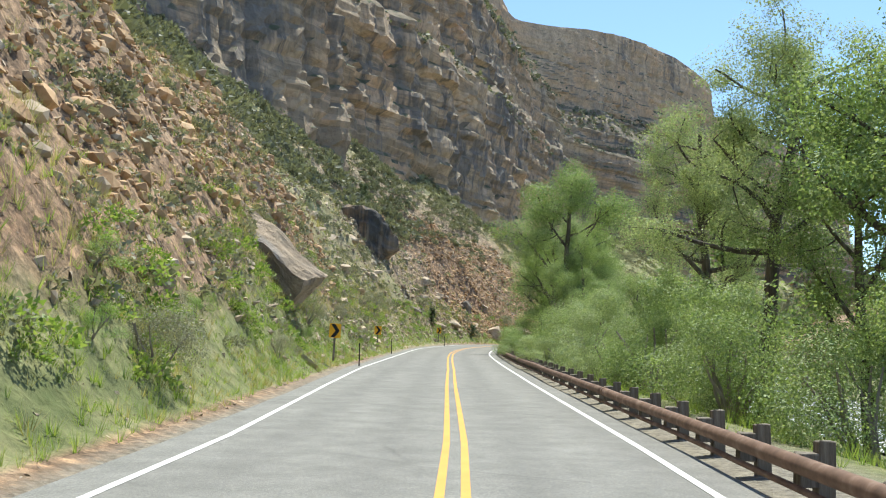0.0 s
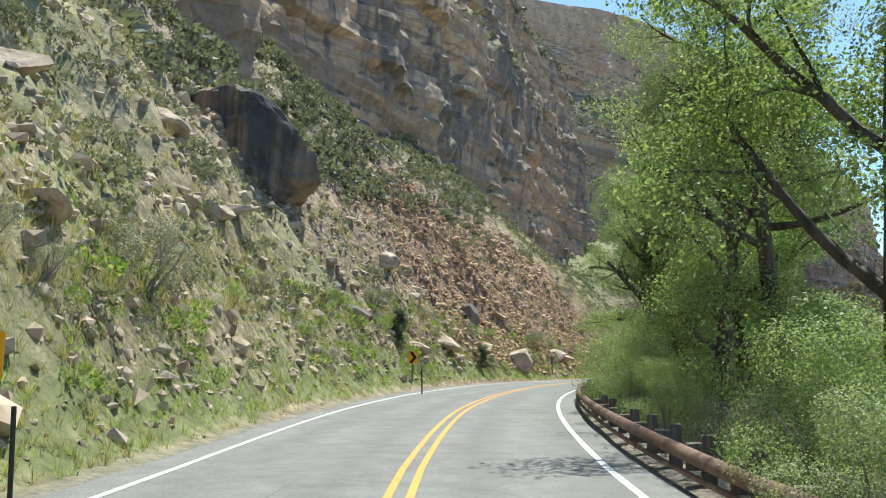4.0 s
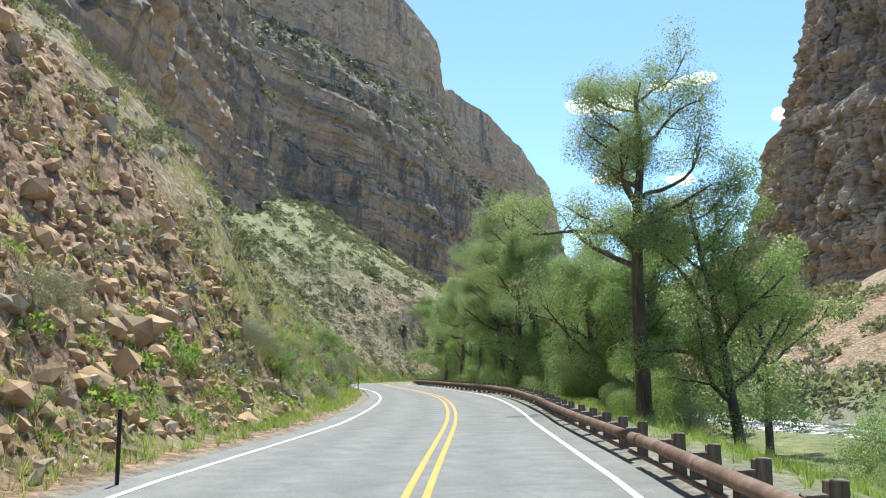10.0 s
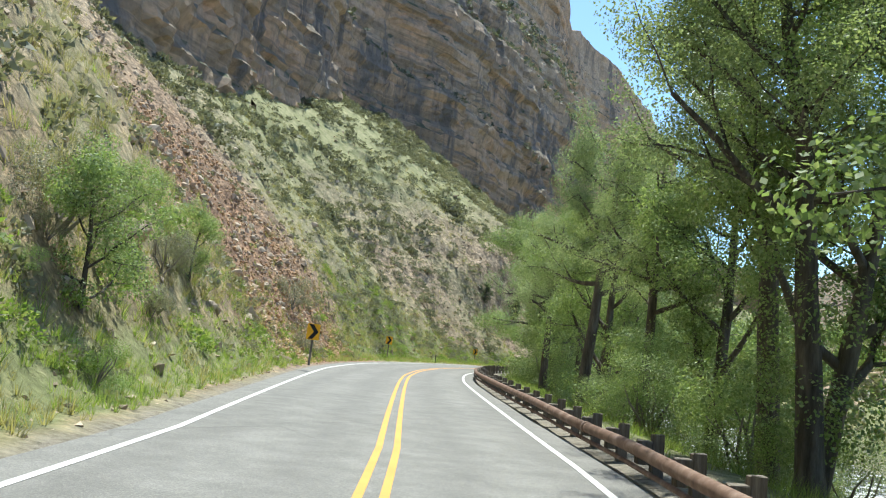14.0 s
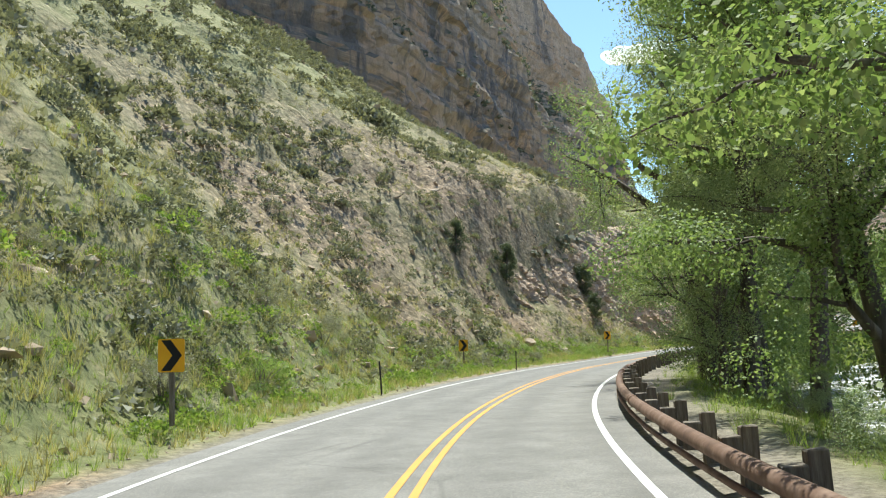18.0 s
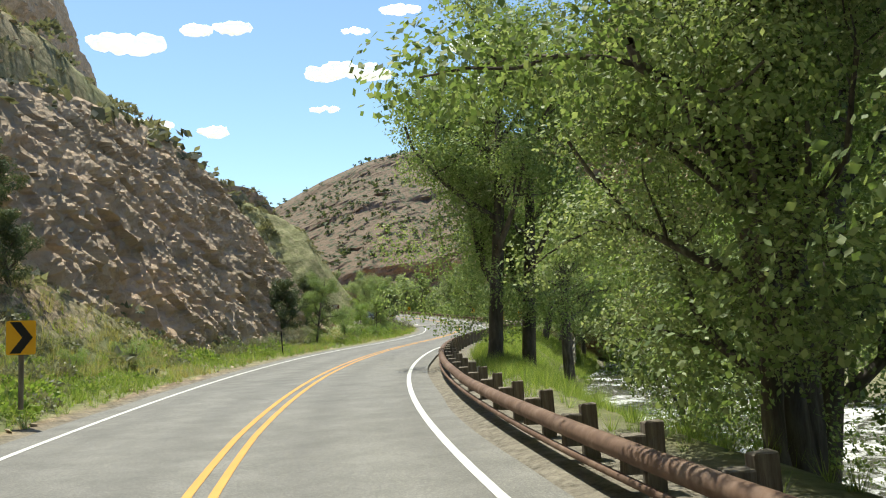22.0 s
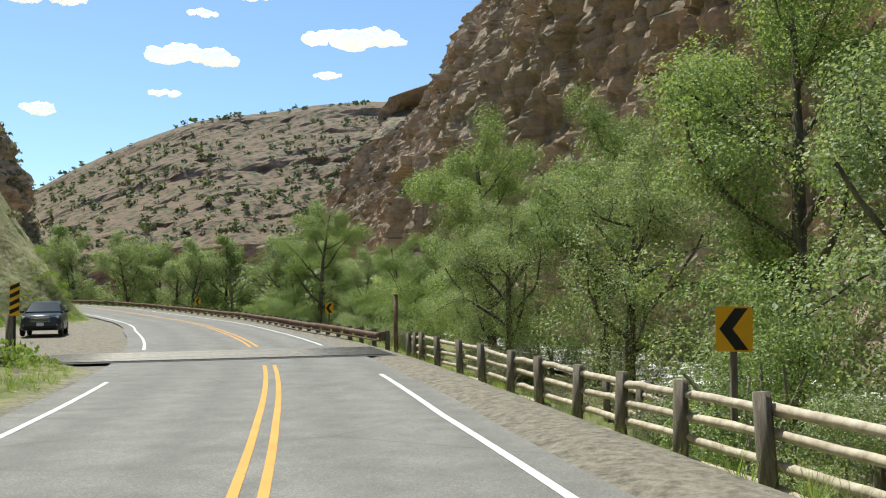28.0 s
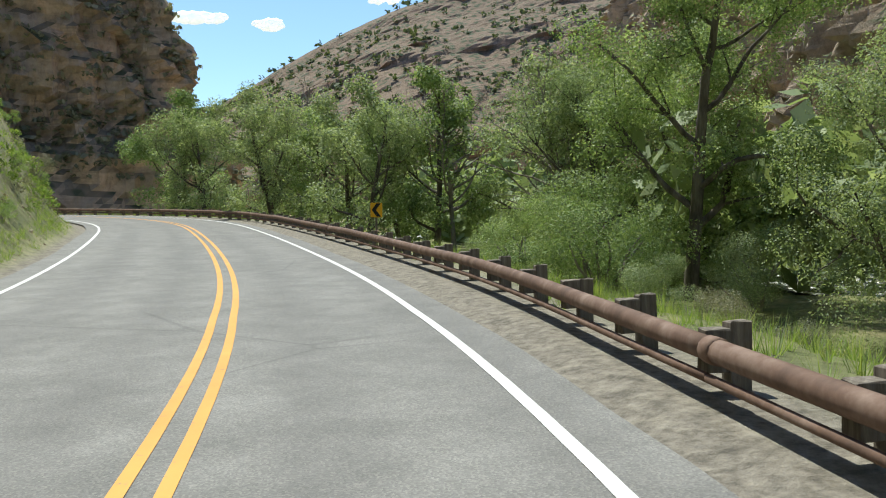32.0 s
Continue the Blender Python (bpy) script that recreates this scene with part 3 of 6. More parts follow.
TIMBER = plain("weathered_post_timber", ((0.3, (0.10, 0.085, 0.068)), (0.5, (0.19, 0.165, 0.135)), (0.7, (0.31, 0.28, 0.235))), 6, 0.92, 0, (3, 3, 0.35), 0.6, 0.02)
LOG = plain("peeled_fence_log", ((0.3, (0.30, 0.245, 0.18)), (0.5, (0.48, 0.42, 0.33)), (0.7, (0.64, 0.58, 0.48))), 5, 0.85, 0, (1, 1, 1), 0.4, 0.02)
SIGN_YELLOW = plain("sign_yellow_sheet", ((0.3, (0.80, 0.40, 0.02)), (0.7, (0.88, 0.46, 0.03))), 2, 0.45, 0, (1, 1, 1), 0.02)
SIGN_BLACK = plain("sign_black_sheet", ((0.3, (0.012, 0.012, 0.013)), (0.7, (0.02, 0.02, 0.022))), 2, 0.5)
SIGN_WHITE = plain("sign_white_sheet", ((0.3, (0.66, 0.66, 0.64)), (0.7, (0.75, 0.75, 0.73))), 2, 0.5)
SIGN_BROWN = plain("sign_brown_sheet", ((0.3, (0.12, 0.055, 0.03)), (0.7, (0.15, 0.07, 0.04))), 2, 0.6)
ALUMINIUM = plain("sign_back_aluminium", ((0.3, (0.32, 0.33, 0.34)), (0.7, (0.45, 0.46, 0.47))), 3, 0.45, 0.7)
STEEL_DARK = plain("dark_steel_post", ((0.3, (0.03, 0.03, 0.03)), (0.7, (0.07, 0.065, 0.06))), 5, 0.7, 0.3)
GRATE = plain("cattle_guard_steel", ((0.3, (0.16, 0.155, 0.145)), (0.7, (0.30, 0.285, 0.265))), 5, 0.6, 0.4)


def water_material():
    m, n, l, b = material("river_water", 0.12)
    p = coords(n, l)
    big = tex(n, l, p, 0.33, 5, 0.65, 0.8)
    fine = tex(n, l, p, 2.2, 6, 0.7, 0.5)
    s = n.new("ShaderNodeMath")
    s.operation = "ADD"
    l.new(big, s.inputs[0])
    l.new(fine, s.inputs[1])
    foam = grey(n, l, s.outputs[0], 0.98, 1.14)
    c = mix(n, l, foam, (0.10, 0.10, 0.075), (0.80, 0.80, 0.78))
    l.new(c, b.inputs["Base Color"])
    l.new(grey(n, l, foam, -0.2, 1.2), b.inputs["Roughness"])
    bump(n, l, b, s.outputs[0], 0.8, 0.25)
    return m


WATER = water_material()


# ---------------------------------------------------------------- ground, in a fine and a coarse part of one sheet
GRASS_T = ((-6, 0.0), (1.9, 0.0), (2.4, 0.3), (3, 0.4), (4, 0.2), (5, 0.6), (7, 0.45), (8.6, 0.0), (11.6, 0.05), (12.5, 0.45), (14, 0.5), (15.5, 0.5), (16.7, 0.4), (17.2, -0.1), (18.5, -0.1), (19.0, 0.55), (20, 0.7), (21, 0.45), (24, 0.4), (27, 0.9), (43, 0.6))
RED_T = ((-6, 0.8), (1.2, 0.8), (4.2, 0.8), (5, 0.3), (6, 0.2), (7.8, 0.3), (8.8, 0.9), (12, 0.9), (13, 0.6), (15, 0.5), (16.7, 0.6), (17.2, 1.0), (18.4, 1.0), (19, 0.15), (24, 0.3), (33, 0.3), (34, 0.8), (43, 0.8))


LUSH_E = ((-6, 3.0), (2.1, 3.0), (2.5, 4.5), (3, 5.0), (4.5, 3.0), (17, 2.5), (18.6, 2.5), (19.1, 8.0), (20.6, 8.0), (21.3, 3.5), (33, 4.0), (34.5, 2.2), (43, 2.2))
LOW_T = ((-6, 1.0), (2, 1.0), (4, 0.85), (8, 0.85), (9.5, 0.75), (11, 0.5), (12.8, 0.5), (13.8, 0.65), (14.6, 0.8), (16.6, 0.7), (17.2, 0.35), (18.5, 0.35), (19.0, 0.85), (20, 0.85), (21.5, 0.95), (28, 0.95), (43, 0.9))


def cover(x, y):
    t, d = to_line(x, y)
    left = -(d - (ramp(t, WHITE_L) - 0.75)) - ramp(t, PULL_OUT)
    right = d - (ramp(t, WHITE_R) + 0.75)
    e = left - ramp(t, VERGE)
    low = (1 - smooth(e, 0.5, ramp(t, LUSH_E))) * smooth(left, 0.2, 0.8) * ramp(t, LOW_T)
    high = smooth(e, 14, 30)
    g = np.maximum(low, ramp(t, GRASS_T) * (1 - high) + 0.85 * high)
    g = np.where(right > 0, np.clip(1.1 - smooth(right, ramp(t, RIVER) + 6, ramp(t, RIVER) + 16) * 0.8, 0, 1), g)
    far_off = (np.abs(d) > 70) | (t > 41.5) | (t < -4.5)
    g = np.where(far_off, 0.4, g)
    red = ramp(t, RED_T) * ~far_off * (1 - smooth(e, 6, 22))
    lush = np.where(right > 0, 0.85, low * 0.9) * ~far_off
    gravel = np.where(left > 0, 1 - smooth(left, 0.0, 0.4), np.where(right > 0, 1 - smooth(right, 0.9, 2.2), 1.0))
    gravel = np.maximum(gravel, (left < 0) & (left > -30) & (ramp(t, PULL_OUT) > 0.3) & (d < 0))
    bed = smooth(right, ramp(t, RIVER) - 8, ramp(t, RIVER) - 5) * (1 - smooth(right, ramp(t, RIVER) + 5, ramp(t, RIVER) + 8))
    gravel = np.where(right > 0, np.maximum(gravel, bed), gravel)
    return g, red, lush, gravel


def sheet(name, xs, ys, keep, sink=0.0):
    X, Y = np.meshgrid(xs, ys)
    t, d = to_line(X, Y)
    Z = ground_z(X, Y, fine=sink == 0).ravel() - sink
    verts = np.stack([X.ravel(), Y.ravel(), Z], 1)
    faces = grid_faces(len(ys), len(xs))
    ok = keep(t, d, X.ravel(), Y.ravel())
    faces = faces[ok[faces].all(1)]
    used = np.unique(faces)
    remap = np.full(len(verts), -1)
    remap[used] = np.arange(len(used))
    me = mesh_from(name, verts[used], remap[faces], mats=[GROUND], smooth_shade=True)
    for key, v in zip(("grass", "redness", "lush", "gravel"), cover(verts[used, 0], verts[used, 1])):
        attribute(me, key, v)
    return me


near = lambda t, d, x, y: (d > -34) & (d < 17) & (t > -3) & (t < 40)
ground = part("ground", sheet("ground", np.arange(-40, 250, 0.42), np.arange(-30, 440, 0.42), near))
tagged(ground, "stony canyon slope with scree, dry grass and sagebrush soil", "ground", kind="structure")
spread = np.r_[-4000, -2500, -1500, -900, -500, -300, np.arange(-200, 420, 3.5), 480, 600, 900, 1500, 2500, 4000]
spread_y = np.r_[-4000, -2500, -1500, -700, -300, -150, np.arange(-90, 640, 3.5), 700, 900, 1300, 2500, 4000]
far = lambda t, d, x, y: ~((d > -30) & (d < 13) & (t > -2.5) & (t < 39.5))
ground_far = part("ground", sheet("ground_far", spread, spread_y, far, 0.12))
tagged(ground_far, "dry canyon floor and talus reaching to the horizon", "ground", kind="structure")


# ---------------------------------------------------------------- road
def ribbon(name, ts, lo, hi, dz, mat, cols=2, wheel=False, kind="structure", label="", category="road"):
    u = np.linspace(0, 1, cols)
    d = lo[:, None] * (1 - u) + hi[:, None] * u
    v = on_line(ts[:, None] + 0 * d, d, dz)
    yl = ramp(ts, YELLOW)[:, None]
    me = mesh_from(name, v.reshape(-1, 3), grid_faces(len(ts), cols)[:, ::-1], mats=[mat], smooth_shade=True)
    if wheel:
        off = np.abs(np.abs(d - yl - 0.0) - 1.75)
        attribute(me, "wheel", np.exp(-((off - 0.8) / 0.35) ** 2))
    return tagged(part(name, me), label, category, kind=kind)


RT = np.arange(-5, 42.5, 0.1)
wob = lambda s, a=0.10: a * fbm(RT * 2.3, s, 0, 4, s)
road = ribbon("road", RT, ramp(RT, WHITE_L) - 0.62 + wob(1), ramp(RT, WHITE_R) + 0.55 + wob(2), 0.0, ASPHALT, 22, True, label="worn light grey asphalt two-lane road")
for k, side in enumerate((-0.13, 0.13)):
    ribbon("yellow_line", RT[(RT < 29.95) | (RT > 99)], (ramp(RT, YELLOW) + side - 0.05)[RT < 29.95], (ramp(RT, YELLOW) + side + 0.05)[RT < 29.95], 0.006, YELLOW_PAINT, label="solid yellow centre line painted on the asphalt", category="road marking")
    ribbon("yellow_line", RT[RT > 30.5], (ramp(RT, YELLOW) + side - 0.05)[RT > 30.5], (ramp(RT, YELLOW) + side + 0.05)[RT > 30.5], 0.006, YELLOW_PAINT, label="solid yellow centre line painted on the asphalt", category="road marking")
for table in (WHITE_L, WHITE_R):
    for a, b in ((-5, 29.6), (30.5, 42.4)):
        m = (RT > a) & (RT < b)
        ribbon("white_line", RT[m], ramp(RT, table)[m] - 0.055, ramp(RT, table)[m] + 0.055, 0.006, WHITE_PAINT, label="solid white edge line painted on the asphalt", category="road marking")


# ---------------------------------------------------------------- river
def river():
    ts = np.arange(-5, 42, 0.12)
    u = np.linspace(-1, 1, 26)
    d = (ramp(ts, RIVER) + ramp(ts, WHITE_R) + 0.75)[:, None] + u[None] * 5.6
    v = on_line(ts[:, None] + 0 * d, d, -2.55)
    v[..., 2] += 0.28 * fbm(v[..., 0] / 2.2, v[..., 1] / 2.2, 0, 4, 14)
    return mesh_from("river", v.reshape(-1, 3), grid_faces(len(ts), 26)[:, ::-1], mats=[WATER], smooth_shade=True)


tagged(part("river", river()), "white foaming mountain river running over rocks", "water", kind="structure")


# ---------------------------------------------------------------- cliffs
def resample(pts, step):
    pts = np.asarray(pts, float)
    seg = np.r_[0, np.cumsum(np.linalg.norm(np.diff(pts[:, :2], axis=0), axis=1))]
    s = np.arange(0, seg[-1], step)
    return s, np.stack([np.interp(s, seg, pts[:, k]) for k in range(pts.shape[1])], 1)


def cliff(name, pts, profile, mats, label, step=2.0, rise=1.6, rough=1.0, side=1, seed=0, rim_mat=99.0, soften=4, g=1.0, behind=(4, 20, 90), chunky=0.5, brush=(), joints=0.35, tilt=0.0, blocks=((7.0, 4.6, 1.5), (2.6, 1.9, 0.7)), grit=0.4, strata=0.0, lumps=1.0):
    """A rock wall along plan points (x, y, base z, top z and, where the rim has a line of its own, rim x, rim y); profile: rows of height share and setback,
    in metres or as a share of the way to the rim. side: 1 faces right of the way along the points."""
    s, p = resample(pts, step)
    k = np.ones(2 * soften + 1) / (2 * soften + 1)
    p = np.stack([np.convolve(np.pad(c, soften, "edge"), k, "valid") for c in p.T], 1)
    dr = np.gradient(p[:, :2], axis=0)
    dr /= np.linalg.norm(dr, axis=1)[:, None] + 1e-9
    nrm = np.stack([dr[:, 1], -dr[:, 0]], 1) * side
    if p.shape[1] > 4:
        away = p[:, :2] - p[:, 4:6]
        reach = np.linalg.norm(away, axis=1)[:, None]
        nrm = away / reach
    else:
        reach = 1.0
    tall = (p[:, 3] - p[:, 2]).max()
    rows = int(tall / rise) + 2
    v = np.linspace(0, 1, rows)
    pv, ps = [a for a, _ in profile], [b for _, b in profile]
    z = p[:, 2:3] + (p[:, 3] - p[:, 2])[:, None] * v[None]
    wave = 0.05 * vnoise(s / 60, 0.0, 0.0, seed + 40)[:, None]
    back = np.interp(np.clip(v[None] + wave, 0, 1), pv, ps)
    S, zz = (s[:, None] + 0 * z) / g, z / g
    but = 5.0 * fbm(S / 34, zz / 90, 0, 3, seed)
    ridge = 1 - np.abs(vnoise(S / 11, zz / 60, 0, seed + 5)) * 2
    col = 1.3 * np.clip(ridge, -1, 1)
    ledge = 0.55 * vnoise(zz / 5.2 + 0.5 * vnoise(S / 40, 0, 0, seed + 7), S / 70, 0, seed + 8) + 0.45 * vnoise(zz / 1.9 + 0.3 * vnoise(S / 14, 0, 0, seed + 3), S / 22, 0, seed + 9)
    block = 1.7 * fbm(S / 6.5, zz / 6.0, 0, 5, seed + 11)
    chunk = 0.8 * np.round(2.5 * vnoise(S / 3.1, zz / 2.6, 0, seed + 17)) / 2.5
    crack = -1.3 * np.exp(-(vnoise(S / 6, zz / 40, 0, seed + 13) / 0.06) ** 2) - 0.7 * np.exp(-(vnoise(S / 2.4, zz / 9, 0, seed + 15) / 0.08) ** 2)
    block = lumps * block * (1 - 0.35 * joints) + chunk * chunky
    for k, (w, h, amp) in enumerate(blocks, 1):
        row = np.floor((zz + tilt * S) / h + 0.45 * vnoise(S / 13, zz / 13, 0, seed + 60 + k)).astype(np.int64)
        col_id = np.floor(S / w + 2.0 * hashed(row, 0 * row, 0 * row, seed + 62 + k) + 0.35 * vnoise(zz / 4, S / 9, 0, seed + 64 + k)).astype(np.int64)
        fu = S / w + 2.0 * hashed(row, 0 * row, 0 * row, seed + 62 + k) + 0.35 * vnoise(zz / 4, S / 9, 0, seed + 64 + k) - col_id - 0.5
        fv = (zz + tilt * S) / h + 0.45 * vnoise(S / 13, zz / 13, 0, seed + 60 + k) - row - 0.5
        lean_u, lean_v = hashed(row, col_id, 1 + 0 * row, seed + 67 + k), hashed(row, col_id, 2 + 0 * row, seed + 68 + k)
        block = block + joints * amp * (hashed(row, col_id, 0 * row, seed + 66 + k) + 1.5 * lean_u * fu + 1.3 * lean_v * fv)
    calm = 1 - 0.55 * np.clip((v[None] - 0.85) / 0.15, 0, 1)
    gritty = grit * (0.9 * fbm(S / 2.3, zz / 1.7, 0, 3, seed + 70) - 0.5 * np.exp(-(vnoise(S / 1.7, zz / 5, 0, seed + 71) / 0.12) ** 2))
    if strata:
        # flat beds that stand out or lie back, each with a sharp lip
        for thick, deep, k in ((6.5, 1.0, 80), (2.2, 0.55, 84), (0.95, 0.3, 88)):
            bed = zz / thick + 0.35 * vnoise(S / 45, zz / 30, 0, seed + k)
            n_bed = np.floor(bed).astype(np.int64)
            ledge = ledge + strata * deep * (0.6 * hashed(n_bed, 0 * n_bed, 0 * n_bed, seed + k + 1) + 0.5 * vnoise(S / 18, n_bed * 3.7, 0, seed + k + 2) + 0.35 * (bed - n_bed))
    out = rough * (but + col + ledge + block + crack + gritty) * calm - back * reach
    zz = z
    X = p[:, 0:1] + nrm[:, 0:1] * out
    Y = p[:, 1:2] + nrm[:, 1:2] * out
    # a plateau behind the rim
    back_x = [X[:, -1:] - nrm[:, 0:1] * w for w in behind]
    back_y = [Y[:, -1:] - nrm[:, 1:2] * w for w in behind]
    back_z = [zz[:, -1:] + 0.4, zz[:, -1:] + 1.5, zz[:, -1:] + 2.0]
    X, Y, zz = np.hstack([X, *back_x]), np.hstack([Y, *back_y]), np.hstack([zz, *back_z])
    f = grid_faces(len(s), rows + 3)
    f = f if side > 0 else f[:, ::-1]
    share = np.tile(np.r_[v, 1, 1, 1], (len(s), 1)).ravel()[f[:, 0]]
    me = mesh_from(name, np.stack([X, Y, zz], -1).reshape(-1, 3), f, mats=mats, index=(share > rim_mat).astype(int), smooth_shade=False)
    for lo, hi, count, width, leaf_mat in brush:
        rows_in = np.where((v >= lo) & (v <= hi))[0]
        pick_s, pick_v = brush_rng.integers(2, len(s) - 2, count), rows_in[brush_rng.integers(0, len(rows_in), count)]
        BRUSH.append((np.stack([X[pick_s, pick_v], Y[pick_s, pick_v], zz[pick_s, pick_v] - 0.2], 1), width * brush_rng.uniform(0.6, 1.5, count), leaf_mat))
    return tagged(part(name, me), label, "cliff", kind="structure")


BRUSH, brush_rng = [], np.random.default_rng(77)


BENCHED = ((0, 0), (0.34, 0.06), (0.355, 0.15), (0.53, 0.22), (0.55, 0.36), (0.61, 0.42), (0.63, 0.52), (0.68, 0.72), (0.71, 0.84), (0.86, 0.90), (0.875, 0.95), (1.0, 1.0))
cliff("cliff_wall_left", ((-80, -70, -10, 112, -122, -70), (-52, 40, -2, 130, -96, 45), (-32, 86, 2, 142, -74, 100), (-17, 110, 5, 146, -58, 128), (-14, 121, 6, 148, -55, 140), (-19, 131, 8, 148, -54, 150), (-5, 160, 10, 149, -42, 178),
      (14, 216, 12, 150, -24, 232), (32, 276, 16, 150, -8, 286), (46, 322, 20, 146, 8, 318), (50, 332, 20, 134, 18, 330), (57, 342, 18, 126, 24, 341), (66, 350, 16, 129, 42, 356), (88, 369, 12, 136, 66, 380), (105, 393, 8, 141, 84, 402), (132, 433, 4, 144, 114, 438),
      (154, 462, 0, 142, 142, 474), (164, 476, 0, 124, 150, 487), (174, 490, -2, 129, 158, 497), (214, 534, -2, 132, 198, 545), (254, 582, -4, 130, 239, 593), (294, 642, -4, 131, 280, 655), (320, 678, -4, 131, 306, 690), (342, 712, -6, 118, 330, 724), (360, 740, -8, 85, 345, 752)),
      BENCHED, [ROCK, ROCK_RIM], "tall layered canyon cliff with dark streaks and orange rim", step=1.25, rise=0.9, seed=1, rim_mat=0.70, soften=2, rough=0.8, joints=0.35, grit=0.5, chunky=0.1, blocks=((14.0, 9.0, 2.0), (5.0, 3.0, 0.8)), strata=1.2, lumps=0.4,
      brush=((0.53, 0.56, 900, 1.5, 0), (0.61, 0.70, 2600, 1.5, 0), (0.34, 0.36, 500, 1.3, 0)))
cliff("cliff_wall_right", ((190, 150, -5, 82), (156, 205, -5, 92), (138, 245, -5, 96), (138, 272, -5, 98), (150, 296, -5, 100), (173, 321, -5, 96), (205, 352, -5, 88), (238, 384, -5, 82), (258, 402, -4, 78), (272, 418, -4, 66), (286, 436, -4, 52), (293, 454, -4, 46), (304, 470, -4, 42), (336, 478, -4, 58), (380, 470, -4, 76)),
      ((0, 0), (0.12, 2), (0.5, 10), (0.55, 14), (0.9, 23), (1, 29)), [ROCK_WALL], "rugged brown canyon wall with columns and ledges over the river", step=0.5, rise=0.5, seed=21, side=-1, rough=1.0, chunky=0.3, lumps=0.4, joints=0.85, tilt=0.5, grit=1.3, blocks=((6.0, 17.0, 1.4), (2.4, 6.5, 1.0), (1.2, 2.2, 0.7)), brush=((0.4, 0.95, 420, 1.1, 0),))
cliff("cliff_wall_end", ((184, 520, -5, 30), (186, 490, -5, 38), (198, 470, -5, 42), (210, 463, -5, 42), (222, 461, -5, 39), (233, 460, -5, 38), (241, 463, -5, 36), (248, 472, -5, 31), (254, 486, -5, 24), (262, 507, -5, 16), (290, 585, -5, 14)), ((0, 0), (0.08, -1.0), (0.35, 1), (0.42, 5), (0.8, 8), (1, 11)), [ROCK_WALL],
      "dark shaded cliff closing the canyon beyond the bend", step=1.1, rise=0.9, seed=33, rough=0.85, joints=0.9, tilt=0.5, soften=2, behind=(3, 8, 14), brush=((0.3, 0.5, 1500, 1.3, 2), (0.5, 1.0, 1800, 1.2, 2)))
HILL_TOP = ((26, 18), (31, 33), (36, 53), (41, 73), (47, 88), (53, 97), (58, 98), (66, 96), (76, 96), (90, 88))
ring = [(a, 130 + 260 * math.sin(radians(a)), 320 + 260 * math.cos(radians(a))) for a in np.arange(26, 90.1, 0.8)]
cliff("backdrop_hill", [(x, y, -5, float(ramp(a, HILL_TOP) + 2.6 * vnoise(np.array([a / 2.3]), np.array([0.5]), 0, 45)[0] + 1.3 * vnoise(np.array([a / 0.9]), np.array([2.5]), 0, 46)[0])) for a, x, y in ring],
      ((0, 0), (0.26, 6), (0.30, 14), (0.6, 70), (0.63, 72), (0.88, 120), (0.93, 126), (1, 146)), [ROCK_HILL], "far sunlit mesa slope dotted with junipers under a rim", step=2.4, rise=1.3, seed=44, rough=1.0, joints=0.8, brush=((0.30, 0.9, 1500, 2.1, 1), (0.95, 1.0, 150, 2.3, 1)))
ot = np.arange(21.5, 28.4, 0.1)
op = on_line(ot, ramp(ot, WHITE_L) - 0.75 - ramp(ot, VERGE) - 1.3)
cliff("rock_outcrop", [(a, b, z - 0.6, z + h + 1.8) for (a, b, z), h in zip(op, ramp(ot, OUTCROP))], ((0, 0), (0.15, 0.9), (0.5, 3.0), (0.85, 5.2), (1, 6.6)), [ROCK_CUT], "blocky brown rock face of the road cut",
      step=0.2, rise=0.16, rough=0.2, seed=51, soften=4, g=0.34, behind=(0.8, 2.2, 4.0), chunky=0.3, lumps=0.45, joints=0.9, tilt=0.7, grit=1.1, blocks=((5.0, 3.2, 1.1), (2.2, 1.5, 0.8), (1.0, 0.7, 0.4)), brush=((0.9, 1.0, 90, 1.0, 0),))


# ---------------------------------------------------------------- trees
def leaf_cloud(centres, radii, count, size, rng, flat=0.75):
    """Verts and quads of leaves round the given centres."""
    w = radii ** 2
    pick = rng.choice(len(centres), count, p=w / w.sum())
    g = rng.normal(size=(count, 3))
    g /= np.linalg.norm(g, axis=1)[:, None]
    p = centres[pick] + g * (radii[pick] * rng.uniform(0.2, 1.0, count) ** 0.45)[:, None] * [1, 1, flat]
    face = g * 0.9 + rng.normal(0, 0.55, (count, 3)) + [0, 0, 0.55]
    a = np.cross(face, rng.normal(size=(count, 3)))
    a /= np.linalg.norm(a, axis=1)[:, None] + 1e-9
    b = np.cross(face, a)
    b /= np.linalg.norm(b, axis=1)[:, None] + 1e-9
    s = size * rng.uniform(0.65, 1.35, count)[:, None]
    v = np.stack([p - a * s * 0.62, p + b * s * 0.4, p + a * s * 0.62, p - b * s * 0.4], 1)
    return v.reshape(-1, 3), np.arange(count * 4).reshape(-1, 4)


def limb(start, way, length, r0, rng, bend=0.25, lift=0.25, n=7):
    pts, p, v = [np.array(start, float)], np.array(start, float), np.array(way, float)
    for _ in range(n):
        v = v + rng.normal(0, bend, 3) * 0.5 + [0, 0, lift * 0.15]
        v /= np.linalg.norm(v)
        p = p + v * length / n
        pts.append(p)
    return np.array(pts), np.linspace(r0, r0 * 0.35, n + 1)


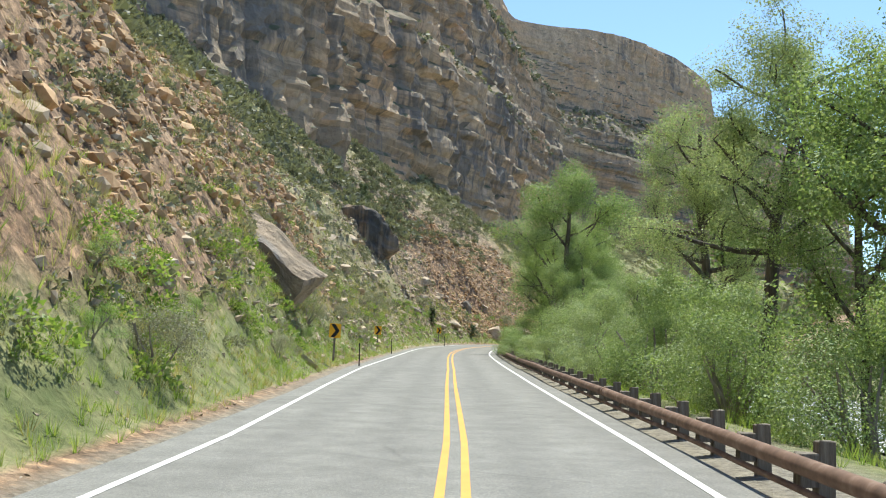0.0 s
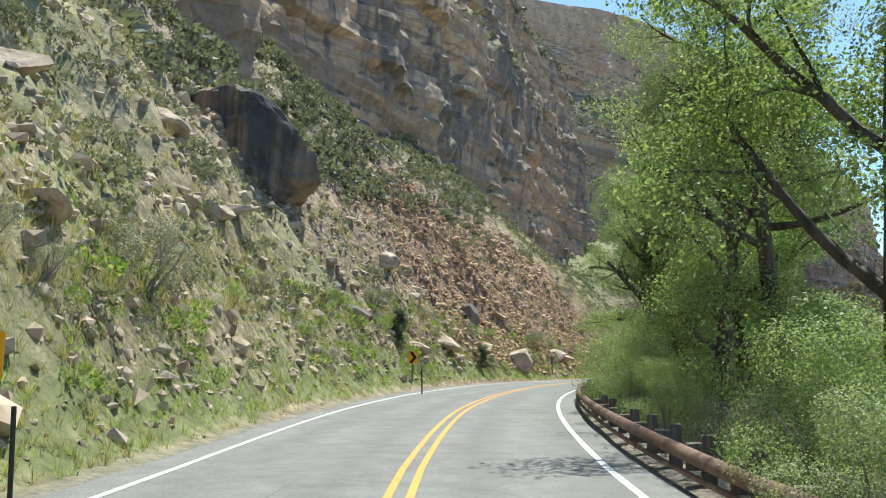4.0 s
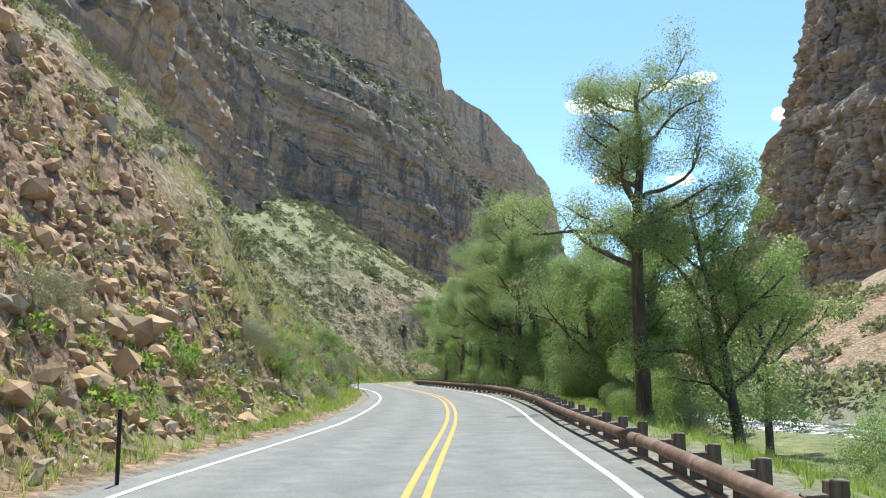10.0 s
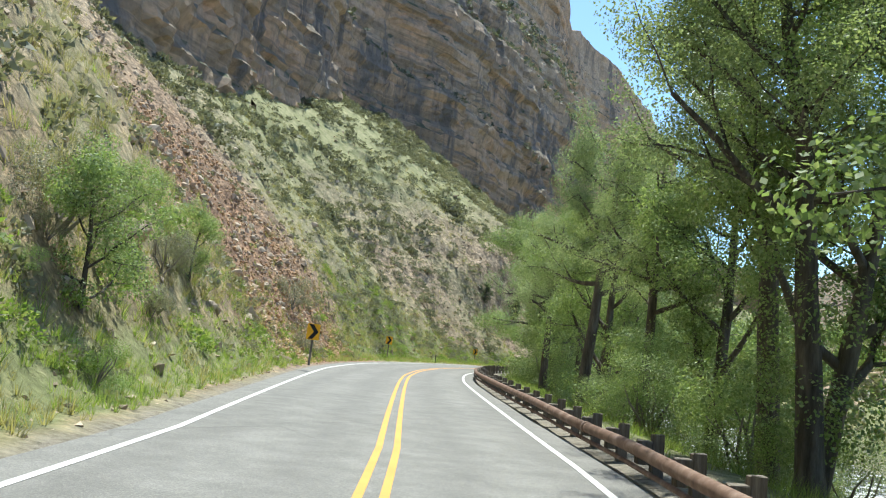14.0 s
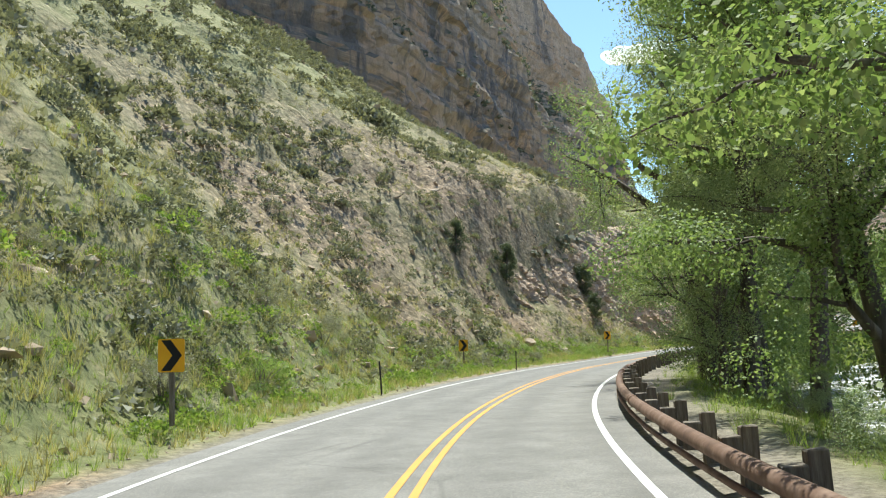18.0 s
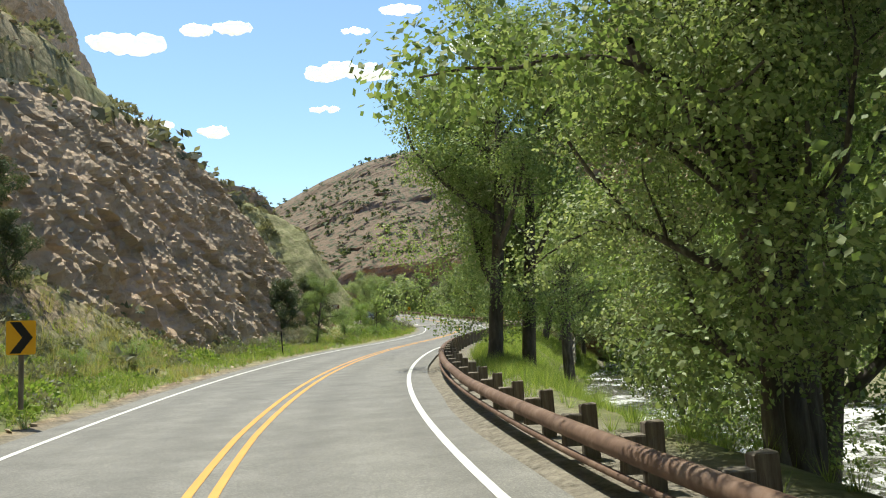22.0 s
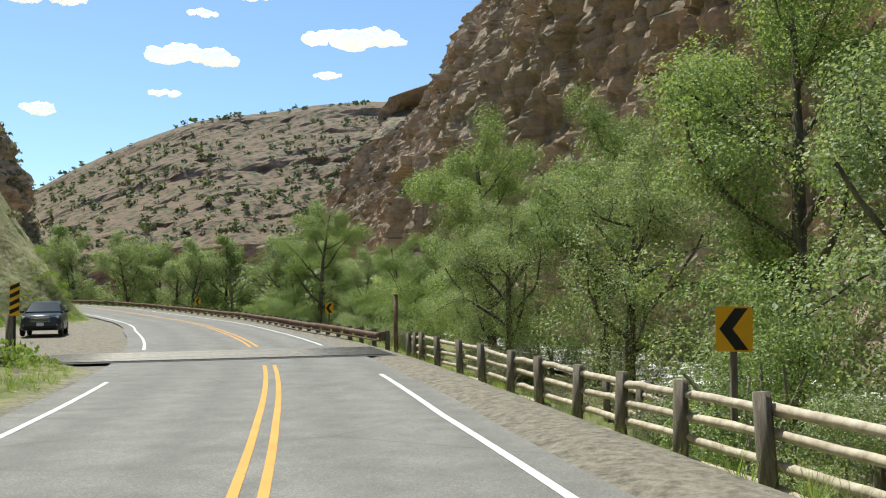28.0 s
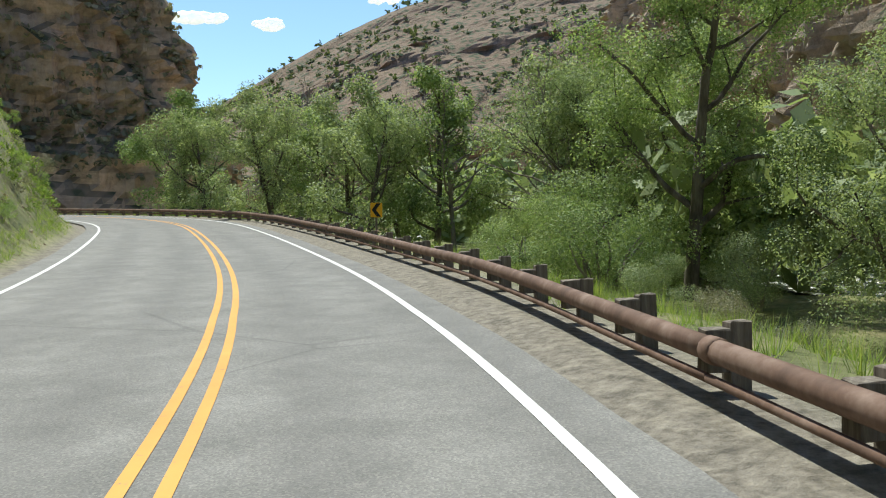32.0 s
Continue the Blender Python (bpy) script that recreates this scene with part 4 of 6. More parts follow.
def tree_meshes(seed, height, spread, trunk_r, fork=0.35, leaves=9000, leaf=0.17, leaf_mat=LEAF, crown_low=0.3, limbs=9, clump=1.0, lean=0.08, airy=0.6, flat_top=0.0):
    rng = np.random.default_rng(seed)
    tv, tq, n0 = [], [], 0
    tips, tip_r = [], []

    def add(pts, rad, sides):
        nonlocal n0
        v, q = tube(pts, rad, sides, cap=False)
        tv.append(v)
        tq.append(q + n0)
        n0 += len(v)

    way = np.array([rng.normal(0, lean), rng.normal(0, lean), 1.0])
    trunk, rad = limb((0, 0, -0.5), way / np.linalg.norm(way), height * 0.86 + 0.5, trunk_r, rng, 0.10, 0.5, 12)
    rad = np.linspace(1, 0.18, 13) ** 0.8 * trunk_r
    rad[0] *= 1.5
    add(trunk, rad, 9)
    tips.append(trunk[-1])
    tip_r.append(spread * (0.22 - 0.10 * flat_top))
    for k in range(limbs):
        f = fork + (0.97 - fork) * (k + rng.uniform(0, 0.6)) / limbs
        at = trunk[0] * 0 + np.array([np.interp(f * 12, range(13), trunk[:, c]) for c in range(3)])
        ang = k * 2.4 + rng.uniform(-0.5, 0.5)
        up = rng.uniform(0.25, 0.8) * (1 - flat_top * 0.6)
        reach = spread * (0.55 + 0.5 * math.sin(math.pi * min(1.0, (f - fork) / (1 - fork) + 0.25 + 0.3 * flat_top))) * rng.uniform(0.75, 1.1)
        reach = reach * (1 + 0.55 * flat_top * (f - fork) / (1 - fork))
        w = np.array([math.cos(ang), math.sin(ang), up])
        pts, r = limb(at, w / np.linalg.norm(w), reach, np.interp(f * 12, range(13), rad) * 0.62, rng, 0.28, 0.5)
        add(pts, r, 5)
        for j in range(4):
            i = rng.integers(2, 8)
            w2 = (pts[min(i, 7)] - pts[i - 1]) / (np.linalg.norm(pts[min(i, 7)] - pts[i - 1]) + 1e-9) + rng.normal(0, 0.7, 3) + [0, 0, 0.15]
            p2, r2 = limb(pts[min(i, 7)], w2 / np.linalg.norm(w2), reach * rng.uniform(0.3, 0.55), r[min(i, 7)] * 0.6, rng, 0.4, 0.2, 5)
            add(p2, r2, 3)
            for c in (2, 4, 5):
                tips.append(p2[c])
                tip_r.append(clump * spread * rng.uniform(0.11, 0.21))
        tips.append(pts[-1])
        tip_r.append(clump * spread * rng.uniform(0.14, 0.24))
    tips, tip_r = np.array(tips), np.array(tip_r)
    if crown_low < fork:
        m = 14
        ang, hh = rng.uniform(0, 6.28, m), rng.uniform(crown_low, fork + 0.15, m) * height
        rr = spread * rng.uniform(0.2, 0.75, m)
        tips = np.r_[tips, np.stack([np.cos(ang) * rr, np.sin(ang) * rr, hh], 1)]
        tip_r = np.r_[tip_r, spread * rng.uniform(0.16, 0.28, m)]
    lv, lq = leaf_cloud(tips, np.maximum(tip_r, 0.35), max(leaves, 1), leaf, rng, 0.8)
    wood = mesh_from("trunk", np.concatenate(tv), np.concatenate(tq), mats=[BARK if leaves else TWIG], smooth_shade=True)
    crown = mesh_from("crown", lv, lq, None, [leaf_mat]) if leaves else None
    return wood, crown


def tree(name, meshes, label, category="tree"):
    root = tagged(new(name), label, category)
    part("trunk", meshes[0], root)
    if meshes[1]:
        part("crown", meshes[1], root)
    return root


def stand(x, y):
    return float(ground_z(np.array([x]), np.array([y]))[0])


def place(ob, t, d, scale=1.0, turn=0.0, first=False, sink=0.0):
    """Stands a thing beside the road; the first is the built one, the others copies."""
    x, y, _ = on_line(t, d)
    m = Matrix.Translation((x, y, stand(x, y) - sink)) @ Matrix.Rotation(turn, 4, "Z") @ Matrix.Scale(scale, 4)
    if first:
        ob.matrix_basis = m
        return ob
    return copy_thing(ob, m)


KINDS = dict(
    giant=(tree_meshes(9, 19, 6.0, 0.62, 0.42, 60000, 0.07, LEAF, 0.45, 15, 1.0, 0.03), "huge old cottonwood with a massive furrowed trunk"),
    tall=(tree_meshes(1, 16.5, 4.6, 0.34, 0.46, 70000, 0.062, LEAF_GREY, 0.46, 18, 1.0, 0.05, flat_top=0.9), "tall cottonwood with an open crown of grey-green leaves"),
    full=(tree_meshes(2, 11, 3.6, 0.22, 0.22, 64000, 0.06, LEAF, 0.10, 12, 1.15), "leafy cottonwood with a full green crown"),
    bright=(tree_meshes(3, 8.5, 3.6, 0.18, 0.2, 46000, 0.062, LEAF_BRIGHT, 0.08, 11, 1.2), "bright green box elder with a dense low crown"),
    grey=(tree_meshes(4, 9, 3.8, 0.2, 0.2, 42000, 0.062, LEAF_GREY, 0.1, 14, 1.1, 0.12), "grey-green willow with thin twisting limbs"),
    broad=(tree_meshes(21, 11.5, 5.6, 0.28, 0.36, 62000, 0.073, LEAF_BRIGHT, 0.40, 15, 1.15, 0.16), "broad bright green box elder with a leaning dark trunk"),
    small=(tree_meshes(5, 4.2, 2.1, 0.08, 0.15, 16000, 0.055, LEAF, 0.05, 9, 1.3), "small shrubby cottonwood sapling in leaf"),
    full_far=(tree_meshes(12, 11, 3.7, 0.22, 0.2, 15000, 0.13, LEAF, 0.10, 9, 1.15), "leafy cottonwood in the riverside woods"),
    grey_far=(tree_meshes(14, 9, 3.9, 0.2, 0.18, 16000, 0.115, LEAF_GREY, 0.1, 10, 1.15, 0.12), "grey-green willow in the riverside woods"),
    juniper=(tree_meshes(6, 4.0, 1.9, 0.14, 0.12, 15000, 0.075, LEAF_DARK, 0.05, 10, 1.3), "dark green juniper on the rocky bank"),
    bare=(tree_meshes(7, 12, 3.8, 0.15, 0.25, 0, 0.1, LEAF, 0.3, 34, 1.0, 0.06), "dead grey leafless tree among the river trees"),
)
made = {}


def plant(kind, t, d, scale=1.0, turn=None, label=""):
    turn = (t * 7.13 + d * 3.1) % 6.28 if turn is None else turn
    if kind not in made:
        made[kind] = tree("tree", *KINDS[kind])
        made[kind]["group"] = kind + " trees along the river road"
        ob = place(made[kind], t, d, scale, turn, True)
    else:
        ob = place(made[kind], t, d, scale, turn)
    if label:
        ob["label"] = label
    return ob


TREES = (
    # kind, seconds, metres to the right, size
    ("full", 8.0, 7.3, 1.2), ("full", 8.7, 7.8, 1.15), ("giant", 8.5, 6.4, 0.8), ("full", 27.9, -7.6, 0.36), ("full", 22.3, 5.4, 1.0), ("full", 22.75, 5.7, 0.95), ("tall", 22.5, 5.1, 0.9), ("bright", 23.75, 9.2, 0.65), ("full", 13.25, 8.8, 0.72), ("grey", 13.5, 7.6, 1.0), ("grey", 9.35, 6.4, 1.0), ("grey", 9.95, 6.6, 1.05),
    ("giant", 20.52, 5.35, 0.95), ("tall", 20.08, 6.11, 1.00), ("tall", 22.86, 6.5, 0.95), ("full", 24.15, 4.2, 1.0, 1.4), ("full", 24.28, 5.4, 1.0), ("broad", 26.7, 6.6, 0.95), ("broad", 27.0, 20.5, 0.85), ("broad", 26.5, 20.0, 0.8), ("broad", 25.8, 21.0, 1.2), ("broad", 27.5, 21.5, 1.15), ("tall", 17.88, 6, 0.80), ("giant", 7.14, 5.28, 0.75), ("tall", 15.56, 8.01, 1.00), ("tall", 16.7, 6.13, 0.85),
    ("tall", 2.66, 9.69, 0.90), ("giant", 24.9, 7.67, 0.55), ("full", 2.4, 8.8, 0.42), ("full", 3.95, 7.5, 0.52), ("tall", 2.14, 9.5, 1.00), ("full", 1.9, 11.5, 0.80), ("full", 1.35, 9.6, 1.0), ("full", 4.7, 8.3, 0.80), ("full_far", 3.2, 12, 0.90),
    ("full", 5.35, 7.8, 1.3), ("tall", 5.9, 7.8, 1.00), ("full", 6.2, 7.7, 1.00), ("tall", 6.9, 8.2, 1.00), ("full", 7.2, 7.9, 1.05), ("tall", 7.6, 8.6, 0.90), ("full", 7.9, 8.3, 1.00), ("tall", 8.35, 7.2, 1.00), ("grey", 8.7, 8.2, 0.75),
    ("grey", 9.1, 8.1, 0.75), ("grey", 10.2, 9.5, 0.85), ("tall", 12.44, 6.4, 1.00), ("full", 12.3, 9.2, 0.80), ("full", 13.2, 8.4, 0.85), ("grey_far", 12.7, 12, 0.90), ("tall", 14.66, 6.4, 1.00), ("full", 13.8, 8.5, 0.80), ("full", 14.6, 8.3, 0.95),
    ("grey_far", 13.6, 12.5, 0.90), ("tall", 15.16, 6.7, 0.85), ("full", 15.3, 7.5, 0.90), ("tall", 16.2, 7, 0.70), ("full", 16, 8.4, 0.90), ("full", 16.9, 7.5, 0.85), ("full", 17.6, 8.3, 0.90), ("tall", 17.9, 8, 0.90), ("grey_far", 15, 12.5, 0.90),
    ("full", 18.5, 7.2, 1.05), ("tall", 18.9, 7.2, 0.85), ("full", 19.3, 7.4, 0.95), ("tall", 19.8, 7.2, 0.90), ("full", 20.3, 7, 0.95), ("tall", 20.5, 6, 0.95), ("tall", 21.1, 6.6, 0.90), ("tall", 22, 6.2, 0.90),
    ("grey_far", 25.2, 15.5, 1.00), ("full_far", 24.6, 18, 1.10), ("grey_far", 23.6, 17, 1.10), ("full_far", 22.6, 18, 1.10), ("grey_far", 25.9, 17, 1.00), ("full_far", 26.6, 18, 1.00), ("broad", 28.15, 10.8, 0.85), ("bright", 27.5, 12.6, 1.25), ("bright", 26.9, 20.5, 1.1), ("grey", 27.1, 9.6, 0.95), ("bright", 27.6, 8.6, 0.9),
    ("grey", 27.9, 10, 0.90), ("grey", 28.3, 9.4, 0.85), ("broad", 26.98, 7.8, 0.9), ("grey", 28.9, 11, 1.08), ("full", 29.5, 11.5, 1.01), ("grey", 30.1, 11, 1.01), ("full", 30.6, 13, 0.94), ("grey", 30.9, 10.5, 0.94), ("full", 31.3, 11.7, 1.01),
    ("grey", 31.8, 13.2, 0.94), ("full", 32.4, 11.7, 0.60), ("grey", 33, 14.7, 0.75), ("grey", 33.4, 13.4, 0.85), ("full", 34, 12.7, 0.92), ("grey", 34.6, 13.6, 1.0), ("grey_far", 34.9, 14.5, 1.1), ("full_far", 35.5, 10.5, 1.0), ("grey_far", 35.4, 16, 1.1), ("grey_far", 36, 8, 1.0), ("full_far", 36.5, 9.5, 1.0), ("grey_far", 37, 8, 1.1), ("grey_far", 36.3, 13, 1.1), ("grey_far", 37.4, 11.5, 1.1), ("grey_far", 37.6, 7.5, 1.2), ("grey_far", 36.6, 6.3, 1.1), ("full_far", 38.0, 9, 1.25), ("grey_far", 35.6, 7.2, 1.0), ("bare", 36.8, 9.5, 1.05), ("bare", 37.2, 12, 1.05),
    ("grey_far", 35.5, 21, 1.3),
    ("grey_far", 34.4, 17, 1.22), ("full_far", 33.2, 19, 1.00), ("bare", 35.3, 17, 1.01), ("bare", 34.8, 13, 0.79), ("bare", 35.4, 11, 0.88),
    ("grey", 20, 5.2, 0.75), ("grey", 21.4, 5.4, 0.85), ("bright", 22.3, 8, 1.00), ("grey", 22.7, 5, 0.70), ("full", 23, 7.6, 0.90), ("grey_far", 21.3, 19, 1.10), ("full_far", 22, 19.5, 1.10), ("grey_far", 20.6, 21, 1.20), ("full_far", 23, 18.5, 1.00),
    ("grey_far", 19.6, 22, 1.20), ("full", 26.2, -7.5, 0.35), ("juniper", 29.2, -7.9, 1.0), ("bright", 27.3, -7.4, 0.45), ("small", 27.7, -7, 0.80), ("small", 26.6, -6.8, 0.70), ("small", 12.4, -6.3, 0.55),
    ("juniper", 23.2, -13.5, 0.70), ("juniper", 22.7, -14.5, 0.60), ("juniper", 24.2, -12.5, 0.80), ("juniper", 24, -10.2, 0.55), ("juniper", 2.6, -17, 0.60), ("juniper", 8.2, -20, 0.60), ("juniper", 8.6, -22, 0.70), ("juniper", 8.4, -25, 0.70), ("juniper", 8.65, -6.6, 0.4), ("juniper", 7.58, -7.7, 0.40), ("small", 15.3, -6.6, 1.0),
    ("small", 16.1, -7.6, 0.75), ("small", 15.75, -7.9, 0.6), ("juniper", 26.1, -9.0, 0.85), ("juniper", 26.6, -9.6, 0.9),
)
for row in TREES:
    plant(*row)


# ---------------------------------------------------------------- guard rails: a wide pipe, a thin pipe under it, timber posts behind
POST = box_mesh("post", (0.17, 0.17, 1.3), TIMBER, 0.012, (0, 0, -0.65), 0.01, 3)
BLOCK = box_mesh("block", (0.17, 0.2, 0.34), TIMBER, 0.012, (0, 0, -0.17), 0.008, 5)


def guard_rail(t0, t1, out, top=0.50, gap=1.9, r=0.092, over=0.10):
    """A rail from t0 to t1; out: metres outside the white line, by seconds."""
    ts = np.arange(t0, t1, 0.05)
    d = ramp(ts, WHITE_R) + ramp(ts, out)
    d = d + 0.03 * vnoise(ts * 3, 0.5, 0, 61)
    dip = 0.02 * vnoise(ts * 4, 0.1, 0, 62)
    root = tagged(new("guard_rail"), "rusty brown steel pipe guard rail on timber posts beside the road", "guard rail", "pipe rails along the river side")
    mid = on_line(t0, float(d[0]))
    root.matrix_basis = Matrix.Translation(mid)
    high = on_line(ts, d, top - r) + np.c_[0 * ts, 0 * ts, dip]
    low = on_line(ts, d - 0.05, top - 0.30)
    seam = 20 * 2
    for a in range(0, len(ts) - 3, seam):
        part("pipe", tube_mesh("pipe", high[a:a + seam + 1] - np.array(mid), r, RUST, 12), root)
        part("lower_pipe", tube_mesh("lower_pipe", low[a:a + seam + 1] - np.array(mid), 0.038, RUST, 8), root)
        j = min(a + seam, len(ts) - 2)
        here = np.array([high[j] + (high[j + 1] - high[j]) * k for k in (-0.12, 0.0, 0.12)]) - np.array(mid)
        part("coupling", tube_mesh("coupling", here, r + 0.012, RUST, 12), root)
    run = np.r_[0, np.cumsum(np.linalg.norm(np.diff(high[:, :2], axis=0), axis=1))]
    rng = random.Random(int(t0 * 10))
    for s in np.arange(0.4, run[-1], gap):
        t = float(np.interp(s, run, ts))
        way = LDIR[np.abs(LT - t).argmin()]
        turn = Matrix.Rotation(math.atan2(way[1], way[0]) + rng.uniform(-0.05, 0.05), 4, "Z")
        for name, mesh, back, up in (("block", BLOCK, 0.10, 0.0), ("post", POST, 0.29, over)):
            p = Vector(on_line(t, float(np.interp(t, ts, d)) + r + back, top + up + rng.uniform(-0.015, 0.02))) - Vector(mid)
            part(name, mesh, root, loc=Matrix.Translation(p) @ turn @ Matrix.Rotation(rng.uniform(-0.03, 0.03), 4, "X"))
    return root


RAIL_OUT = ((-3, 0.62), (8, 0.7), (9, 0.66), (11, 0.66), (14, 0.7), (19, 0.58), (20.5, 0.7), (21.5, 0.9), (24, 0.95), (26.4, 0.9), (27.2, 1.25), (27.7, 1.75))
guard_rail(-2.5, 11.2, RAIL_OUT)
guard_rail(11.2, 20.2, RAIL_OUT)
guard_rail(20.2, 27.7, RAIL_OUT)
guard_rail(30.5, 41.5, ((30.5, 1.9), (31.3, 1.4), (31.7, 1.2), (32.4, 1.25), (33.2, 1.5), (34, 1.5), (41, 1.2)), over=0.04)


# ---------------------------------------------------------------- chevron signs and marker posts
def arrow_mesh(name, w, h, mat):
    """A chevron pointing to +x in the xz plane, 3 mm thick."""
    bm = bmesh.new()
    arm = 0.36 * w
    pts = [(-0.38 * w, 0.46 * h), (-0.38 * w + arm, 0.46 * h), (0.40 * w, 0.0), (-0.38 * w + arm, -0.46 * h), (-0.38 * w, -0.46 * h), (0.40 * w - arm, 0.0)]
    front = [bm.verts.new((x, -0.0035, z)) for x, z in pts]
    back = [bm.verts.new((x, 0.0, z)) for x, z in pts]
    for quad in ((0, 5, 2, 1), (5, 4, 3, 2)):
        bm.faces.new([front[i] for i in quad])
    for i in range(6):
        j = (i + 1) % 6
        bm.faces.new([front[i], front[j], back[j], back[i]])
    return bm_mesh(name, bm, mat)


def plate_mesh(name, w, h, mat, r=0.04, thick=0.004, y=0.0):
    bm = bmesh.new()
    ring = []
    for cx, cz, a0 in ((w / 2 - r, h / 2 - r, 0), (-w / 2 + r, h / 2 - r, 90), (-w / 2 + r, -h / 2 + r, 180), (w / 2 - r, -h / 2 + r, 270)):
        for k in range(4):
            a = radians(a0 + 30 * k)
            ring.append((cx + r * math.cos(a), cz + r * math.sin(a)))
    f = [bm.verts.new((x, y - thick / 2, z)) for x, z in ring]
    b = [bm.verts.new((x, y + thick / 2, z)) for x, z in ring]
    bm.faces.new(f[::-1])
    bm.faces.new(b)
    for i in range(len(ring)):
        j = (i + 1) % len(ring)
        bm.faces.new([f[i], f[j], b[j], b[i]])
    bmesh.ops.recalc_face_normals(bm, faces=bm.faces[:])
    return bm_mesh(name, bm, mat)


PLATE, BACK = plate_mesh("face", 0.50, 0.62, SIGN_YELLOW), plate_mesh("back", 0.50, 0.62, ALUMINIUM)
ARROW_R = arrow_mesh("arrow", 0.50, 0.62, SIGN_BLACK)
SIGN_POST = box_mesh("post", (0.085, 0.085, 1.0), TIMBER, 0.008, (0, 0, -0.5), 0.004, 8)


def chevron_sign(x, y, z, face, left=False, twin=True, leg=1.5):
    """z: middle of the plate; face: the compass way, in degrees from +y to +x, towards which it shows."""
    root = tagged(new("chevron_sign"), "yellow and black %s-pointing chevron sign on a timber post" % ("left" if left else "right"), "road sign", "chevron signs round the bends")
    root.matrix_basis = Matrix.Translation((x, y, z)) @ Matrix.Rotation(radians(180 - face), 4, "Z") @ Matrix.Rotation(radians(1.5), 4, "Y")
    part("post", SIGN_POST, root, loc=Matrix.Translation((0, 0.055, 0.2)) @ Matrix.Diagonal((1, 1, leg, 1)))
    part("face", PLATE, root)
    part("back", BACK, root, "bare aluminium sign back", (0, 0.006, 0))
    part("arrow", ARROW_R, root, "black chevron arrow", Matrix.Translation((0, -0.0022, 0)) @ (Matrix.Rotation(math.pi, 4, "Y") if left else Matrix()))
    if twin:
        # a second plate on the same post, for the other way of travel
        m = Matrix.Translation((0.0, 0.30, 0)) @ Matrix.Rotation(radians(124 if not left else 236), 4, "Z")
        second = part("second_face", PLATE, root, "second yellow chevron plate for opposing traffic", m)
        part("arrow", ARROW_R, second, "black chevron arrow", (0, -0.0022, 0))
    return root


for x, y, z, face, left in ((-4.6, 38.8, 1.55, 172, False), (-4.5, 63.9, 1.65, 178, False), (-0.2, 97.5, 1.85, 186, False), (10.8, 130.0, 1.9, 30, False), (37.6, 211.5, 1.5, 190, False), (47.2, 245.8, 1.27, 198, False),
                            (62.6, 273.9, 0.82, 205, False), (80.3, 290.8, 0.8, 214, False), (146.7, 325.6, 0.5, 245, True), (177.4, 355.3, 1.15, 228, True), (121.6, 309.9, 0.54, 248, True), (196.5, 385.0, 2.17, 217, True)):
    chevron_sign(x, y, z, face, left, face > 90)

MARKER = box_mesh("post", (0.055, 0.03, 1.35), STEEL_DARK, 0.004, (0, 0, 0.45))


def marker_post(x, y, up=1.1):
    z = stand(x, y)
    root = tagged(new("marker_post"), "thin dark steel roadside marker post in the grass", "marker post", "marker posts along the verge")
    root.matrix_basis = Matrix.Translation((x, y, z + up - 1.12)) @ Matrix.Rotation(radians(-20 + 3 * math.sin(x * 7)), 4, "Z") @ Matrix.Rotation(radians(3 * math.sin(y)), 4, "Y")
    part("post", MARKER, root)
    return root


for x, y in ((0.4, 91.5), (-3.7, 41.0), (-3.4, 62.5), (16.1, 141.2), (31.3, 185.4), (53.9, 257.0), (65.1, 272.7), (100.0, 306.9), (197.0, 418.0), (199.1, 422.7)):
    marker_post(x, y)


# ---------------------------------------------------------------- log fence
def log_mesh(length, r, seed):
    rng = np.random.default_rng(seed)
    n = 7
    pts = np.stack([np.linspace(-length / 2, length / 2, n), rng.normal(0, 0.006, n), rng.normal(0, 0.006, n)], 1)
    return tube_mesh("rail", pts, r * np.linspace(1.12, 0.9, n), LOG, 8)


LOG_RAILS = [log_mesh(2.9, 0.062, k) for k in range(5)]
FENCE_POST = tube_mesh("post", [(0, 0, -0.4), (0, 0, 0.5), (0.01, 0, 1.28)], [0.115, 0.11, 0.105], TIMBER, 9)


def log_fence(points, label, rails=4):
    root = tagged(new("log_fence"), label, "fence", "log fences by the cattle guard")
    s, p = resample([(a, b, 0, 0) for a, b in points], 2.45)
    base = Vector((p[0, 0], p[0, 1], stand(p[0, 0], p[0, 1])))
    root.matrix_basis = Matrix.Translation(base)
    zs = [stand(a, b) for a, b in p[:, :2]]
    rng = random.Random(4)
    for k in range(len(s)):
        here = Vector((p[k, 0], p[k, 1], zs[k])) - base
        part("post", FENCE_POST, root, loc=Matrix.Translation(here) @ Matrix.Rotation(rng.uniform(-0.05, 0.05), 4, "X"))
        if k + 1 < len(s):
            there = Vector((p[k + 1, 0], p[k + 1, 1], zs[k + 1])) - base
            way = there - here
            for h in range(rails):
                z = 0.16 + 0.31 * h + rng.uniform(-0.03, 0.03)
                m = Matrix.Translation((here + there) / 2 + Vector((0, 0, z))) @ way.to_track_quat("X", "Z").to_matrix().to_4x4() @ Matrix.Translation((0, 0.11 if k % 2 else 0.15, 0)) @ Matrix.Rotation(rng.uniform(-0.02, 0.02), 4, "Y")
                part("rail", LOG_RAILS[rng.randrange(5)], root, loc=m)
    return root


def beside(*rows):
    return [tuple(on_line(t, d)[:2]) for t, d in rows]


